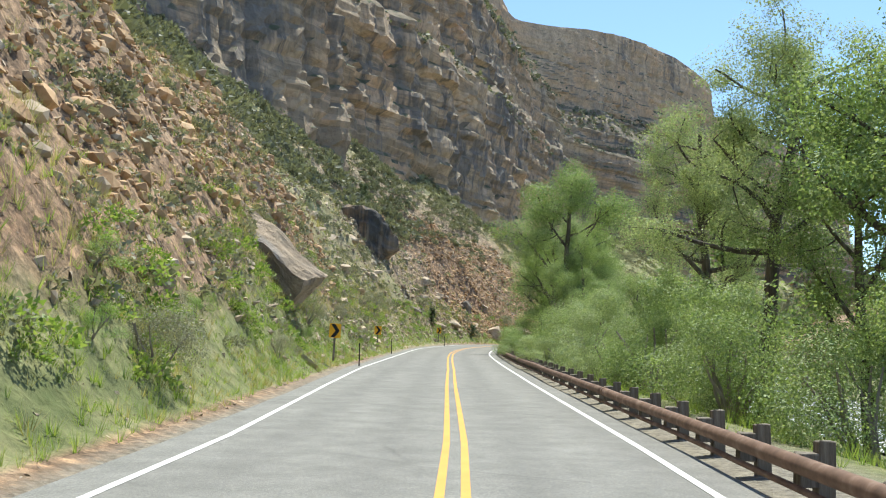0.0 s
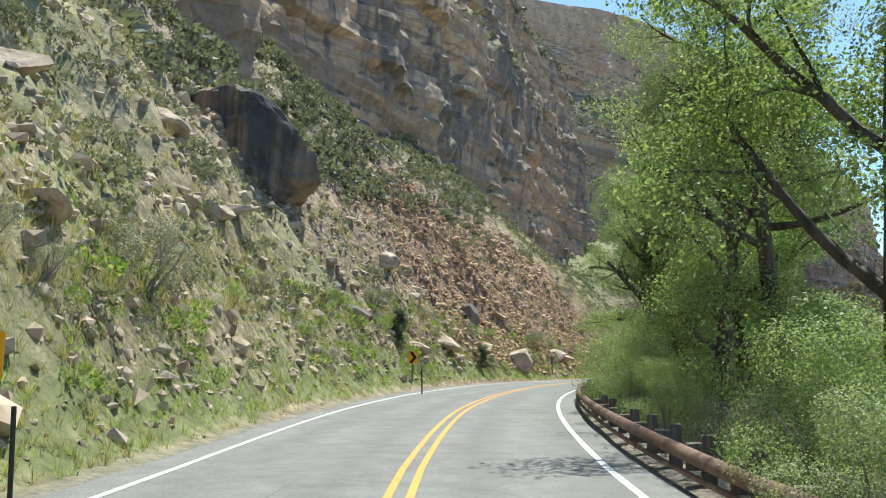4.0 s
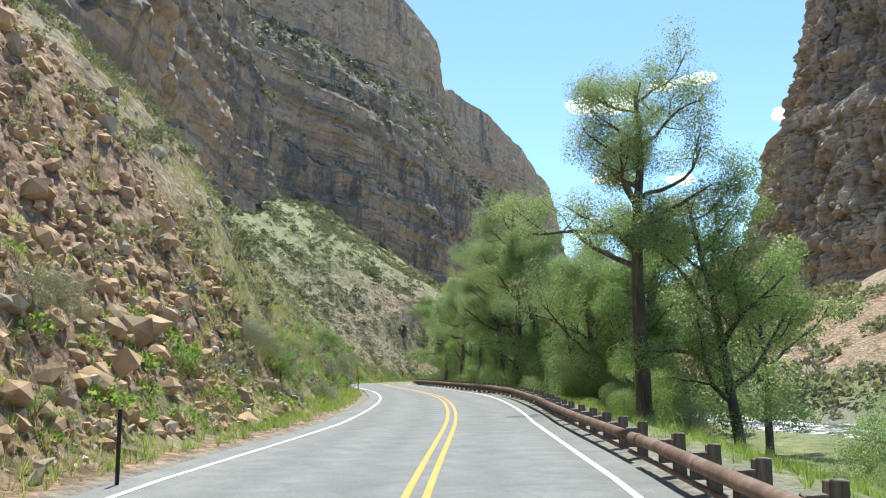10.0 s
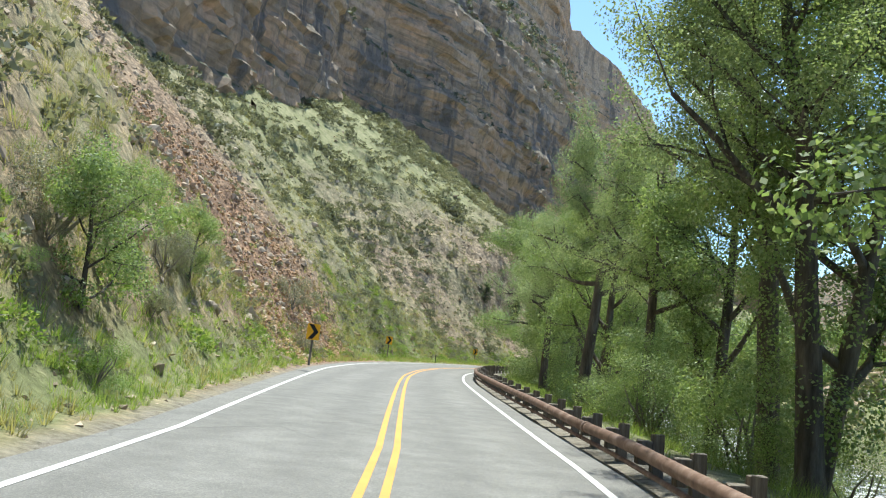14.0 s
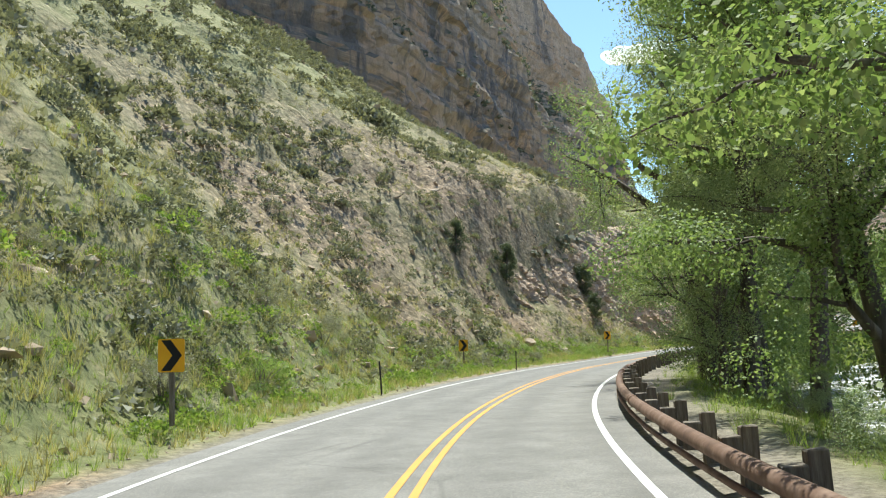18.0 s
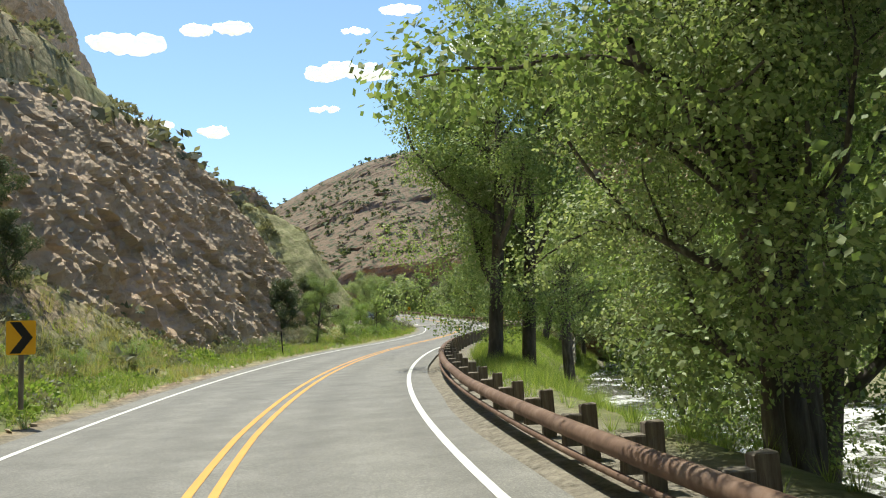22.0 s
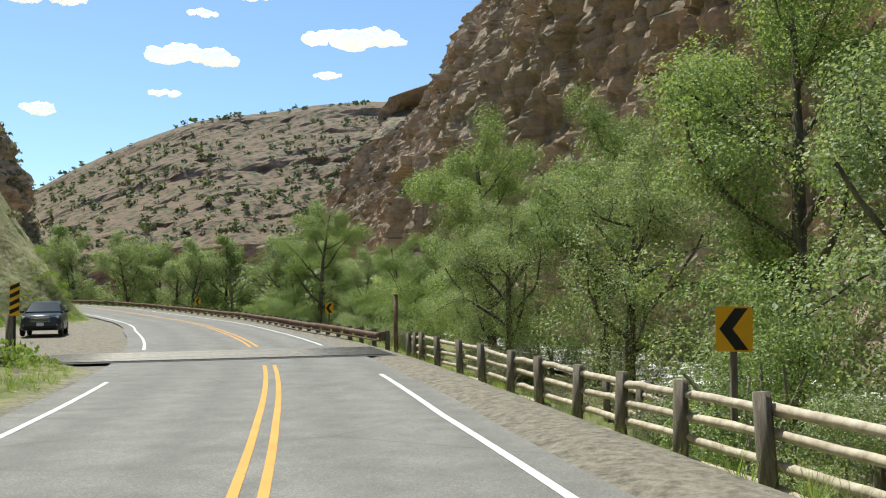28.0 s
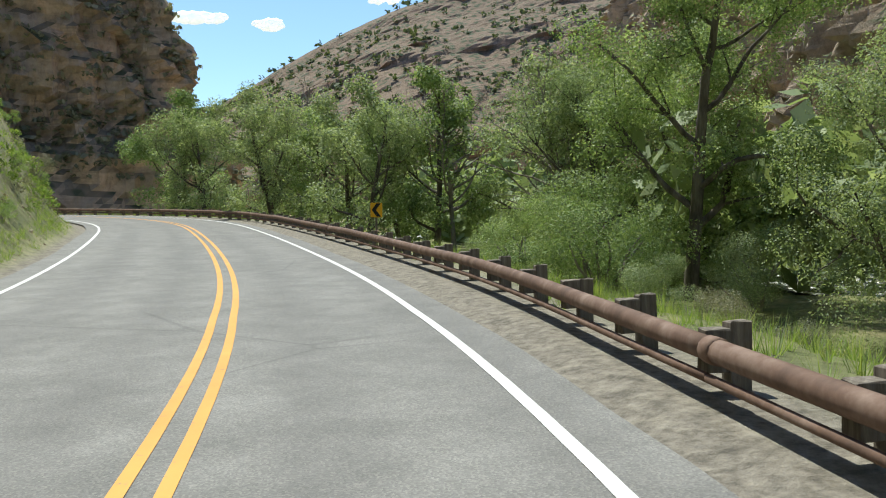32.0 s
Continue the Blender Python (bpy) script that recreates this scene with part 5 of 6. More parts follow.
log_fence([(165.2, 342.2), (162.5, 340.2), (160.4, 338.6), (158.5, 336.5), (156.2, 334.4), (154.3, 332.6), (150.5, 329.4), (143.5, 324.0), (136.2, 318.6), (133.2, 315.6)], "peeled pale log rail fence with four rails beside the road")
log_fence(beside((29.9, 9.0), (29.2, 8.7), (28.4, 8.9), (27.6, 9.0), (26.6, 8.6), (25.9, 8.0)), "weathered pale log fence in the grass by the river")


# ---------------------------------------------------------------- cattle guard and its posts
def cattle_guard():
    root = tagged(new("cattle_guard"), "steel cattle guard grid set across the asphalt road", "cattle guard")
    ts = np.linspace(30.14, 30.44, 22)
    mid = on_line(30.29, -1.0)
    root.matrix_basis = Matrix.Translation(mid)
    for k, t in enumerate(ts):
        a, b = on_line(float(t), -7.2, 0.012), on_line(float(t), 3.2, 0.012)
        part("bar", tube_mesh("bar", np.linspace(a, b, 5) - mid, 0.035, GRATE, 6), root)
    # flat dark sheet over the asphalt stands in for shade below the bars
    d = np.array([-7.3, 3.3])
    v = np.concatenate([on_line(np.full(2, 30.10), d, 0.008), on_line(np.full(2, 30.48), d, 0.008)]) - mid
    part("pit", mesh_from("pit", v, [[0, 1, 3, 2]], mats=[STEEL_DARK]), root, "flat dark sheet standing in for shade under the bars")
    return root


cattle_guard()
tall = tagged(new("gate_post"), "tall rusted steel pipe post at the end of the log fence", "post")
px, py, _ = on_line(30.44, 4.1)
tall.matrix_basis = Matrix.Translation((px, py, stand(px, py)))
part("pipe", tube_mesh("pipe", [(0, 0, -0.3), (0, 0, 1.0), (0.02, 0, 2.15)], 0.075, RUST, 10), tall)
part("cap", tube_mesh("cap", [(0.02, 0, 2.15), (0.02, 0, 2.18)], 0.085, RUST, 10), tall)
guard_post = tagged(new("marker_sign_post"), "wooden post with a black and yellow striped object marker", "road sign")
gx, gy, _ = on_line(30.2, -7.9)
guard_post.matrix_basis = Matrix.Translation((gx, gy, stand(gx, gy))) @ Matrix.Rotation(radians(180 - 242), 4, "Z")
part("post", tube_mesh("post", [(0, 0, -0.4), (0, 0, 0.6), (0.0, 0, 1.35)], 0.14, TIMBER, 10), guard_post)
panel = part("panel", plate_mesh("panel", 0.30, 0.92, SIGN_YELLOW, 0.03), guard_post, "striped yellow panel", (0.18, -0.16, 1.75))
part("stake", box_mesh("stake", (0.06, 0.03, 1.8), STEEL_DARK, 0.004), guard_post, loc=(0.18, -0.13, 1.2))
for k in range(4):
    bm = bmesh.new()
    z = -0.36 + 0.23 * k
    vs = [bm.verts.new(c) for c in ((-0.145, -0.004, z + 0.0), (0.145, -0.004, z + 0.13 - 0.26 * 0), (0.145, -0.004, z + 0.25), (-0.145, -0.004, z + 0.12))]
    vs = vs if z + 0.25 < 0.45 else vs
    bm.faces.new(vs)
    part("stripe", bm_mesh("stripe", bm, SIGN_BLACK), panel, "black diagonal stripe", (0, 0, -0.06))


# ---------------------------------------------------------------- brown sign by the pull-out
sign = tagged(new("information_sign"), "small brown road sign with pale lettering bars on posts", "road sign")
sx, sy = 160.6, 367.3
sign.matrix_basis = Matrix.Translation((sx, sy, stand(sx, sy))) @ Matrix.Rotation(radians(180 - 215), 4, "Z")
board = part("board", plate_mesh("board", 1.5, 0.62, SIGN_BROWN, 0.05, 0.02), sign, loc=(0, 0, 2.5))
part("border", plate_mesh("border", 1.42, 0.54, SIGN_BROWN, 0.04, 0.004, -0.013), board)
for k, (w, z) in enumerate(((1.15, 0.14), (0.85, -0.02), (1.05, -0.17))):
    part("lettering_bar", plate_mesh("bar", w, 0.075, SIGN_WHITE, 0.01, 0.003, -0.017), board, "pale bar", (0.02 * k, 0, z))
for s in (-0.5, 0.5):
    part("post", box_mesh("post", (0.1, 0.1, 2.9), TIMBER, 0.01, (s, 0.07, 1.3)), sign)


# ---------------------------------------------------------------- bridge over the river
def bridge():
    root = tagged(new("bridge"), "rust-brown steel girder footbridge with a low rail over the river", "bridge")
    a, b = np.array((134.9, 311.0, 0.0)), np.array((132.0, 295.5, 0.0))
    mid = Vector((a + b) / 2)
    mid.z = -1.78
    length = float(np.linalg.norm((b - a)[:2]))
    root.matrix_basis = Matrix.Translation(mid) @ Matrix.Rotation(math.atan2(b[1] - a[1], b[0] - a[0]), 4, "Z")
    part("deck", box_mesh("deck", (length, 2.6, 0.14), TIMBER, 0.01, (0, 0, 0.02)), root)
    for s in (-1.3, 1.3):
        part("girder", box_mesh("girder", (length, 0.12, 0.62), RUST, 0.01, (0, s, -0.32)), root)
        part("flange", box_mesh("flange", (length, 0.26, 0.05), RUST, 0.006, (0, s, -0.65)), root)
        part("hand_rail", box_mesh("hand_rail", (length, 0.10, 0.07), RUST, 0.008, (0, s, 0.47)), root)
        part("side_panel", box_mesh("side_panel", (length, 0.03, 0.33), RUST, 0.004, (0, s, 0.26)), root)
        for k in range(10):
            part("upright", box_mesh("upright", (0.11, 0.11, 0.50), RUST, 0.008, (-length / 2 + 0.6 + k * 1.6, s * 1.04, 0.27)), root)
    for s in (-1, 1):
        part("abutment", box_mesh("abutment", (1.6, 3.4, 2.4), STONE, 0.08, (s * (length / 2 - 0.2), 0, -1.75), 0.05, 7), root)
    return root


bridge()


# ---------------------------------------------------------------- parked car on the pull-out
def loft(name, sections, mat, smooth_shade=True):
    """A body through cross-sections: rows of (y, half width bottom, half width top, z bottom, z top)."""
    v = []
    for y, wb, wt, zb, zt in sections:
        r = 0.10
        v += [(-wb + r, y, zb), (wb - r, y, zb), (wb, y, zb + r), (wb, y, (zb + zt) / 2), (wt, y, zt - r), (wt - r, y, zt), (-wt + r, y, zt), (-wt, y, zt - r), (-wb, y, (zb + zt) / 2), (-wb, y, zb + r)]
    n = 10
    q = grid_faces(len(sections), n, wrap=True)
    k = np.arange(n)
    v = np.array(v + [tuple(np.mean(v[:n], 0)), tuple(np.mean(v[-n:], 0))])
    last = (len(sections) - 1) * n
    t = np.r_[np.stack([np.full(n, len(v) - 2), (k + 1) % n, k], 1), np.stack([np.full(n, len(v) - 1), last + k, last + (k + 1) % n], 1)]
    return mesh_from(name, v, q, t, [mat], smooth_shade=smooth_shade)


CAR_PAINT = plain("dark_grey_car_paint", ((0.3, (0.045, 0.052, 0.058)), (0.7, (0.06, 0.068, 0.075))), 1.0, 0.28, 0.4, (1, 1, 1), 0.0)
CAR_GLASS = plain("tinted_car_glass", ((0.3, (0.02, 0.03, 0.04)), (0.7, (0.03, 0.04, 0.05))), 1.0, 0.06, 0.0, (1, 1, 1), 0.0)
RUBBER = plain("tyre_rubber", ((0.3, (0.015, 0.015, 0.015)), (0.7, (0.03, 0.03, 0.03))), 8, 0.9)
CHROME = plain("bright_car_trim", ((0.3, (0.55, 0.55, 0.56)), (0.7, (0.7, 0.7, 0.7))), 3, 0.2, 0.9, (1, 1, 1), 0.0)
LAMP_GLASS = plain("headlamp_lens", ((0.3, (0.55, 0.57, 0.6)), (0.7, (0.7, 0.72, 0.74))), 3, 0.1, 0.2, (1, 1, 1), 0.0)


def parked_car(x, y, face):
    root = tagged(new("car"), "dark grey compact sport utility car parked on the gravel pull-out", "car")
    root.matrix_basis = Matrix.Translation((x, y, stand(x, y) + 0.02)) @ Matrix.Rotation(radians(180 - face), 4, "Z")
    # the front is towards -y
    part("body", loft("body", ((-2.20, 0.70, 0.66, 0.42, 0.80), (-2.12, 0.84, 0.78, 0.30, 0.96), (-1.7, 0.92, 0.84, 0.26, 1.04), (-1.0, 0.93, 0.88, 0.26, 1.10), (0.0, 0.93, 0.90, 0.26, 1.12), (1.4, 0.93, 0.90, 0.28, 1.14), (2.0, 0.90, 0.86, 0.34, 1.14), (2.2, 0.82, 0.78, 0.45, 1.05)), CAR_PAINT), root)
    part("cabin", loft("cabin", ((-0.75, 0.84, 0.80, 1.06, 1.14), (0.05, 0.84, 0.64, 1.06, 1.66), (0.8, 0.84, 0.64, 1.06, 1.70), (1.7, 0.84, 0.62, 1.06, 1.64), (2.1, 0.82, 0.70, 1.06, 1.22)), CAR_PAINT), root)
    def pane(name, pts):
        return part(name, mesh_from(name, pts, [[0, 1, 2, 3]], mats=[CAR_GLASS]), root, "tinted glass")
    pane("windscreen", [(-0.76, -0.74, 1.17), (0.76, -0.74, 1.17), (0.60, -0.04, 1.62), (-0.60, -0.04, 1.62)])
    for s in (-1, 1):
        pane("side_window", [(s * 0.875, -0.4, 1.17), (s * 0.875, 0.72, 1.17), (s * 0.70, 0.72, 1.58), (s * 0.70, 0.05, 1.56)])
        pane("side_window", [(s * 0.875, 0.80, 1.17), (s * 0.875, 1.7, 1.17), (s * 0.70, 1.5, 1.56), (s * 0.70, 0.80, 1.58)])
        part("headlight", box_mesh("headlight", (0.36, 0.12, 0.15), LAMP_GLASS, 0.03, (s * 0.62, -2.08, 0.88)), root, "clear headlamp")
        part("fog_light", box_mesh("fog_light", (0.14, 0.06, 0.10), LAMP_GLASS, 0.02, (s * 0.68, -2.16, 0.52)), root)
        mirror = part("mirror", box_mesh("mirror", (0.20, 0.12, 0.15), CAR_PAINT, 0.03, (s * 1.0, -0.45, 1.18)), root)
        for yy in (-1.38, 1.36):
            ang = np.linspace(0, 2 * np.pi, 25)
            wheel = part("wheel", tube_mesh("tyre", np.stack([0 * ang + s * 0.84, yy + 0.25 * np.cos(ang), 0.345 + 0.25 * np.sin(ang)], 1), 0.11, RUBBER, 10), root, "black tyre")
            part("rim", tube_mesh("rim", [(s * 0.76, yy, 0.345), (s * 0.93, yy, 0.345)], 0.21, CHROME, 14), wheel, "alloy wheel rim")
    part("grille", box_mesh("grille", (0.86, 0.05, 0.24), SIGN_BLACK, 0.02, (0, -2.17, 0.76)), root, "black grille")
    for k in range(3):
        part("grille_bar", box_mesh("grille_bar", (0.84, 0.02, 0.022), CHROME, 0.004, (0, -2.205, 0.68 + 0.08 * k)), root, "chrome bar")
    part("bumper", box_mesh("bumper", (1.5, 0.16, 0.20), SIGN_BLACK, 0.05, (0, -2.14, 0.42)), root, "black lower bumper")
    part("number_plate", box_mesh("number_plate", (0.31, 0.015, 0.155), SIGN_WHITE, 0.004, (0, -2.235, 0.56)), root, "pale plate with a plain bar")
    return root


parked_car(162.8, 361.8, 222)


# ---------------------------------------------------------------- rocks
def hull_rock(seed, n=13, squash=(1, 1, 0.75), bevel=0.0):
    rng = np.random.default_rng(seed)
    p = rng.normal(size=(n, 3))
    p /= np.abs(p).max(1)[:, None] ** 0.75 * 1.15
    bm = bmesh.new()
    for q in p * squash:
        bm.verts.new(q * 0.5)
    out = bmesh.ops.convex_hull(bm, input=bm.verts[:])
    bmesh.ops.delete(bm, geom=[v for v in bm.verts if not v.link_faces], context="VERTS")
    if bevel:
        bmesh.ops.bevel(bm, geom=bm.edges[:], offset=bevel, segments=2, affect="EDGES")
        bmesh.ops.triangulate(bm, faces=[f for f in bm.faces if len(f.verts) > 4])
        bmesh.ops.triangulate(bm, faces=bm.faces[:])
        bmesh.ops.subdivide_edges(bm, edges=[e for e in bm.edges if e.calc_length() > 0.14], cuts=2, use_grid_fill=True)
        for v in bm.verts:
            v.co += v.co.normalized() * (0.05 * noise.noise(v.co * 4 + Vector((seed, 0, 0))) + 0.03 * noise.noise(v.co * 13 + Vector((0, seed, 0))))
    return bm


def as_arrays(bm):
    bmesh.ops.triangulate(bm, faces=bm.faces[:])
    bm.verts.index_update()
    v = np.array([x.co[:] for x in bm.verts])
    f = np.array([[x.index for x in face.verts] for face in bm.faces])
    bm.free()
    return v, f


def turns(n, rng, tilt=math.pi):
    a, b = rng.uniform(0, 2 * np.pi, n), rng.normal(0, tilt * 0.5, n)
    ca, sa, cb, sb, o = np.cos(a), np.sin(a), np.cos(b), np.sin(b), 0 * a
    rz = np.stack([np.stack([ca, -sa, o], -1), np.stack([sa, ca, o], -1), np.stack([o, o, o + 1], -1)], -2)
    rx = np.stack([np.stack([o + 1, o, o], -1), np.stack([o, cb, -sb], -1), np.stack([o, sb, cb], -1)], -2)
    return rz @ rx


def scattered(name, templates, places, sizes, mats, rng, tilt=math.pi, quads=False, stretch=None):
    vs, fs, n0 = [], [], 0
    pick = rng.integers(0, len(templates), len(places))
    for k, (tv, tf) in enumerate(templates):
        m = np.where(pick == k)[0]
        if not len(m):
            continue
        r = turns(len(m), rng, tilt)
        sc = sizes[m][:, None, None] * (np.ones(3) if stretch is None else stretch)
        v = np.einsum("nij,vj->nvi", r, tv) * sc + places[m][:, None, :]
        vs.append(v.reshape(-1, 3))
        fs.append((tf[None] + (np.arange(len(m)) * len(tv))[:, None, None] + n0).reshape(-1, tf.shape[1]))
        n0 += v.shape[0] * v.shape[1]
    v, f = np.concatenate(vs), np.concatenate(fs)
    return mesh_from(name, v, f if quads else None, None if quads else f, mats)


def spots(count, t0, t1, e0, e1, rng, dens=None, side=-1, bias=1.0):
    """Random places beside the road; e: metres past its left or right edge. Nearer ones are likelier with a bias over 1."""
    t = rng.uniform(t0, t1, count)
    e = e0 + (e1 - e0) * rng.uniform(0, 1, count) ** bias
    d = ramp(t, WHITE_L) - 0.75 - e - ramp(t, PULL_OUT) if side < 0 else ramp(t, WHITE_R) + 0.75 + e
    p = on_line(t, d)
    if dens is not None:
        ok = rng.uniform(0, 1, count) < dens(t, e, p)
        t, e, p = t[ok], e[ok], p[ok]
    p[:, 2] = ground_z(p[:, 0], p[:, 1])
    return t, e, p


ROCKS = [as_arrays(hull_rock(k, 8 + k % 3, (1, 0.75 + 0.05 * k, 0.5))) for k in range(8)]
SCREE_T = ((-6, 0.8), (1, 0.6), (2, 0.4), (3, 0.4), (4.5, 0.7), (9, 1.0), (11, 0.7), (12, 0.3), (12.6, 0.12), (16, 0.12), (16.7, 0.4), (17.2, 1.0), (18.4, 1.0), (19, 0.22), (20, 0.25), (21, 0.5), (24.5, 0.5), (26, 0.1), (33, 0.1), (37, 0.7), (43, 0.7))
rng = np.random.default_rng(7)


def scree_density(t, e, p):
    patch = smooth(fbm(p[:, 0] / 6, p[:, 1] / 6, 0, 3, 71), -0.25, 0.15)
    return ramp(t, SCREE_T) * (0.15 + 0.85 * patch) * smooth(e, ramp(t, VERGE) - 1.0 + 1.5 * (t < 2.3), ramp(t, VERGE) + 1.5 + 1.5 * (t < 2.3)) * (1 - 0.85 * smooth(e, 11, 20))


t_, e_, p_ = spots(62000, -0.5, 25.0, 0.8, 34, rng, scree_density, bias=1.5)
size = np.clip(np.exp(rng.normal(-1.4, 0.5, len(p_))), 0.1, 1.3) * (0.8 + 0.012 * e_)
p_[:, 2] += size * 0.06
tagged(part("scree", scattered("scree", ROCKS, p_, size, [SCREE], rng)), "loose tan and reddish broken rock lying on the slope", "rocks", kind="stuff")
t_, e_, p_ = spots(2600, -1, 41, 0.3, 1.6, rng, None, -1, 1.6)
tagged(part("roadside_stones", scattered("roadside_stones", ROCKS, p_, np.clip(np.exp(rng.normal(-2.6, 0.5, len(p_))), 0.03, 0.25), [SCREE], rng)), "small fallen stones along the edge of the asphalt", "rocks", kind="stuff")
t_, e_, p_ = spots(700, 0, 32, 6, 26, rng, lambda t, e, p: np.exp(-((np.abs(e - ramp(t, RIVER)) - 5.4) / 1.6) ** 2), 1)
tagged(part("river_stones", scattered("river_stones", ROCKS, p_, np.clip(np.exp(rng.normal(-0.5, 0.5, len(p_))), 0.2, 1.6), [SCREE], rng)), "rounded grey and tan stones lining the river bank", "rocks", kind="stuff")



def cut_rock(seed, size=(1, 1, 1), cuts=16, fine=3, keep=(0.22, 0.44), lumps=1.0):
    """A rounded block with flat broken faces, about one metre across before size."""
    rng = random.Random(seed)
    bm = bmesh.new()
    bmesh.ops.create_icosphere(bm, subdivisions=fine, radius=0.5)
    planes = [(Vector([rng.gauss(0, 1) for _ in range(3)]).normalized(), rng.uniform(*keep)) for _ in range(cuts)]
    for v in bm.verts:
        for n_, off in planes:
            over = v.co.dot(n_) - off
            if over > 0:
                v.co -= n_ * over
        p = v.co * 5 + Vector((seed * 1.7, 0, 0))
        v.co += v.co.normalized() * lumps * (0.05 * noise.noise(p) + 0.03 * noise.noise(p * 3.1))
        v.co = Vector((v.co.x * size[0], v.co.y * size[1], v.co.z * size[2]))
    return bm


def block_rock(seed, size, grain=1.0, cuts=9):
    """A long slab: a box with chipped, stepped sides."""
    bm = bmesh.new()
    bmesh.ops.create_cube(bm, size=1.0)
    bmesh.ops.subdivide_edges(bm, edges=bm.edges[:], cuts=cuts, use_grid_fill=True)
    for v in bm.verts:
        c = v.co
        pull = 1 - 0.10 * max(0, abs(c.x) + abs(c.y) + abs(c.z) - 1.1)
        q = Vector((c.x * size[0], c.y * size[1], c.z * size[2])) * pull
        n_ = Vector((seed, 0, 0))
        q = q / grain
        q += Vector(noise.noise_vector(q * 0.5 + n_)) * 0.32 + Vector(noise.noise_vector(q * 1.6 + n_)) * 0.12 + Vector(noise.noise_vector(q * 5 + n_)) * 0.04
        q.z += 0.10 * round(2.0 * noise.noise(q * 0.9 + n_))
        q = q * grain
        v.co = q
    return bm


BOULDER_MESH = [bm_mesh("boulder", cut_rock(100 + k, (1.15, 0.9 + 0.06 * (k % 3), 0.7 + 0.07 * (k % 4)), 11, 4, (0.24, 0.40), 0.45), STONE) for k in range(7)]
SLAB_MESH = bm_mesh("boulder", block_rock(3, (5.4, 2.6, 1.7), 0.8, 14), ROCK_VARNISH)
DARK_MESH = bm_mesh("boulder", cut_rock(137, (0.9, 0.8, 0.9), 16, 5), ROCK_BLACK)
DARK_SMALL = bm_mesh("boulder", cut_rock(141, (1.0, 0.9, 0.9), 12, 4, (0.24, 0.40), 0.5), STONE_DARK)
rng = np.random.default_rng(23)
CHIPS = [as_arrays(cut_rock(160 + k, (1.15, 0.9, 0.7), 8, 1, (0.22, 0.42))) for k in range(9)]
t_, e_, p_ = spots(17000, -0.5, 21.0, 1.4, 26, rng, lambda t, e, p: ramp(t, SCREE_T) * smooth(e, ramp(t, VERGE) + 1.5 * (t < 2.3), ramp(t, VERGE) + 2 + 1.5 * (t < 2.3)) * (0.2 + 0.8 * smooth(fbm(p[:, 0] / 7, p[:, 1] / 7, 0, 3, 73), -0.2, 0.25)) * (1 - 0.8 * smooth(e, 10, 18)), bias=1.3)
size = np.clip(np.exp(rng.normal(-1.05, 0.45, len(p_))), 0.2, 0.95)
p_[:, 2] -= size * 0.02
more = [spots(n, a, b, 1.2, far, rng, lambda t, e, p: 0.45 + 0.55 * smooth(fbm(p[:, 0] / 5, p[:, 1] / 5, 0, 3, 74), -0.2, 0.2), bias=1.15)[2] for n, a, b, far in ((13000, 8.6, 12.3, 15), (3800, 4.2, 8.6, 18))]
more.append(spots(13000, -1, 4.7, 3.2, 16, rng, lambda t, e, p: smooth(e, 3.2, 4.6) * (1 - smooth(e, 11, 15) * (t > 1.5)) * (0.3 + 0.7 * smooth(fbm(p[:, 0] / 5, p[:, 1] / 5, 0, 3, 75), -0.2, 0.2)), bias=1.2)[2])
for q_, mat_, text_ in zip(more, (STONE_RED, SCREE, STONE_RED), ("heaped reddish-brown broken rock of a rockfall", "pale broken sandstone blocks lying on the talus", "orange-brown rubble above the grassy verge")):
    tagged(part("rubble", scattered("rubble", CHIPS[:5], q_, np.clip(np.exp(rng.normal(-1.2, 0.5, len(q_))), 0.16, 1.2), [mat_], rng, 1.2)), text_, "rocks", kind="stuff")
t_, e_, q_ = spots(8000, 17.0, 18.7, 0.8, 13, rng, None, bias=1.2)
tagged(part("red_scree", scattered("red_scree", ROCKS, q_, np.clip(np.exp(rng.normal(-1.85, 0.5, len(q_))), 0.07, 0.6), [STONE_RED], rng)), "loose red shale and small stones on the cut slope", "rocks", kind="stuff")
tagged(part("rubble", scattered("rubble", CHIPS, p_, size, [SCREE], rng, 0.8)), "broken light tan blocks strewn over the scree", "rocks", kind="stuff")


def boulder(x, y, z, size, k=0, label="angular tan sandstone boulder half buried in the scree slope", mesh=None, rot=(0, 0, 0), squash=(1, 1, 1)):
    ob = part("boulder", mesh or BOULDER_MESH[k % 7])
    ob.matrix_basis = Matrix.Translation((x, y, z)) @ Euler([radians(a) for a in rot]).to_matrix().to_4x4() @ Matrix.Diagonal((size * squash[0], size * squash[1], size * squash[2], 1))
    return tagged(ob, label, "boulder", "fallen boulders on the slope")


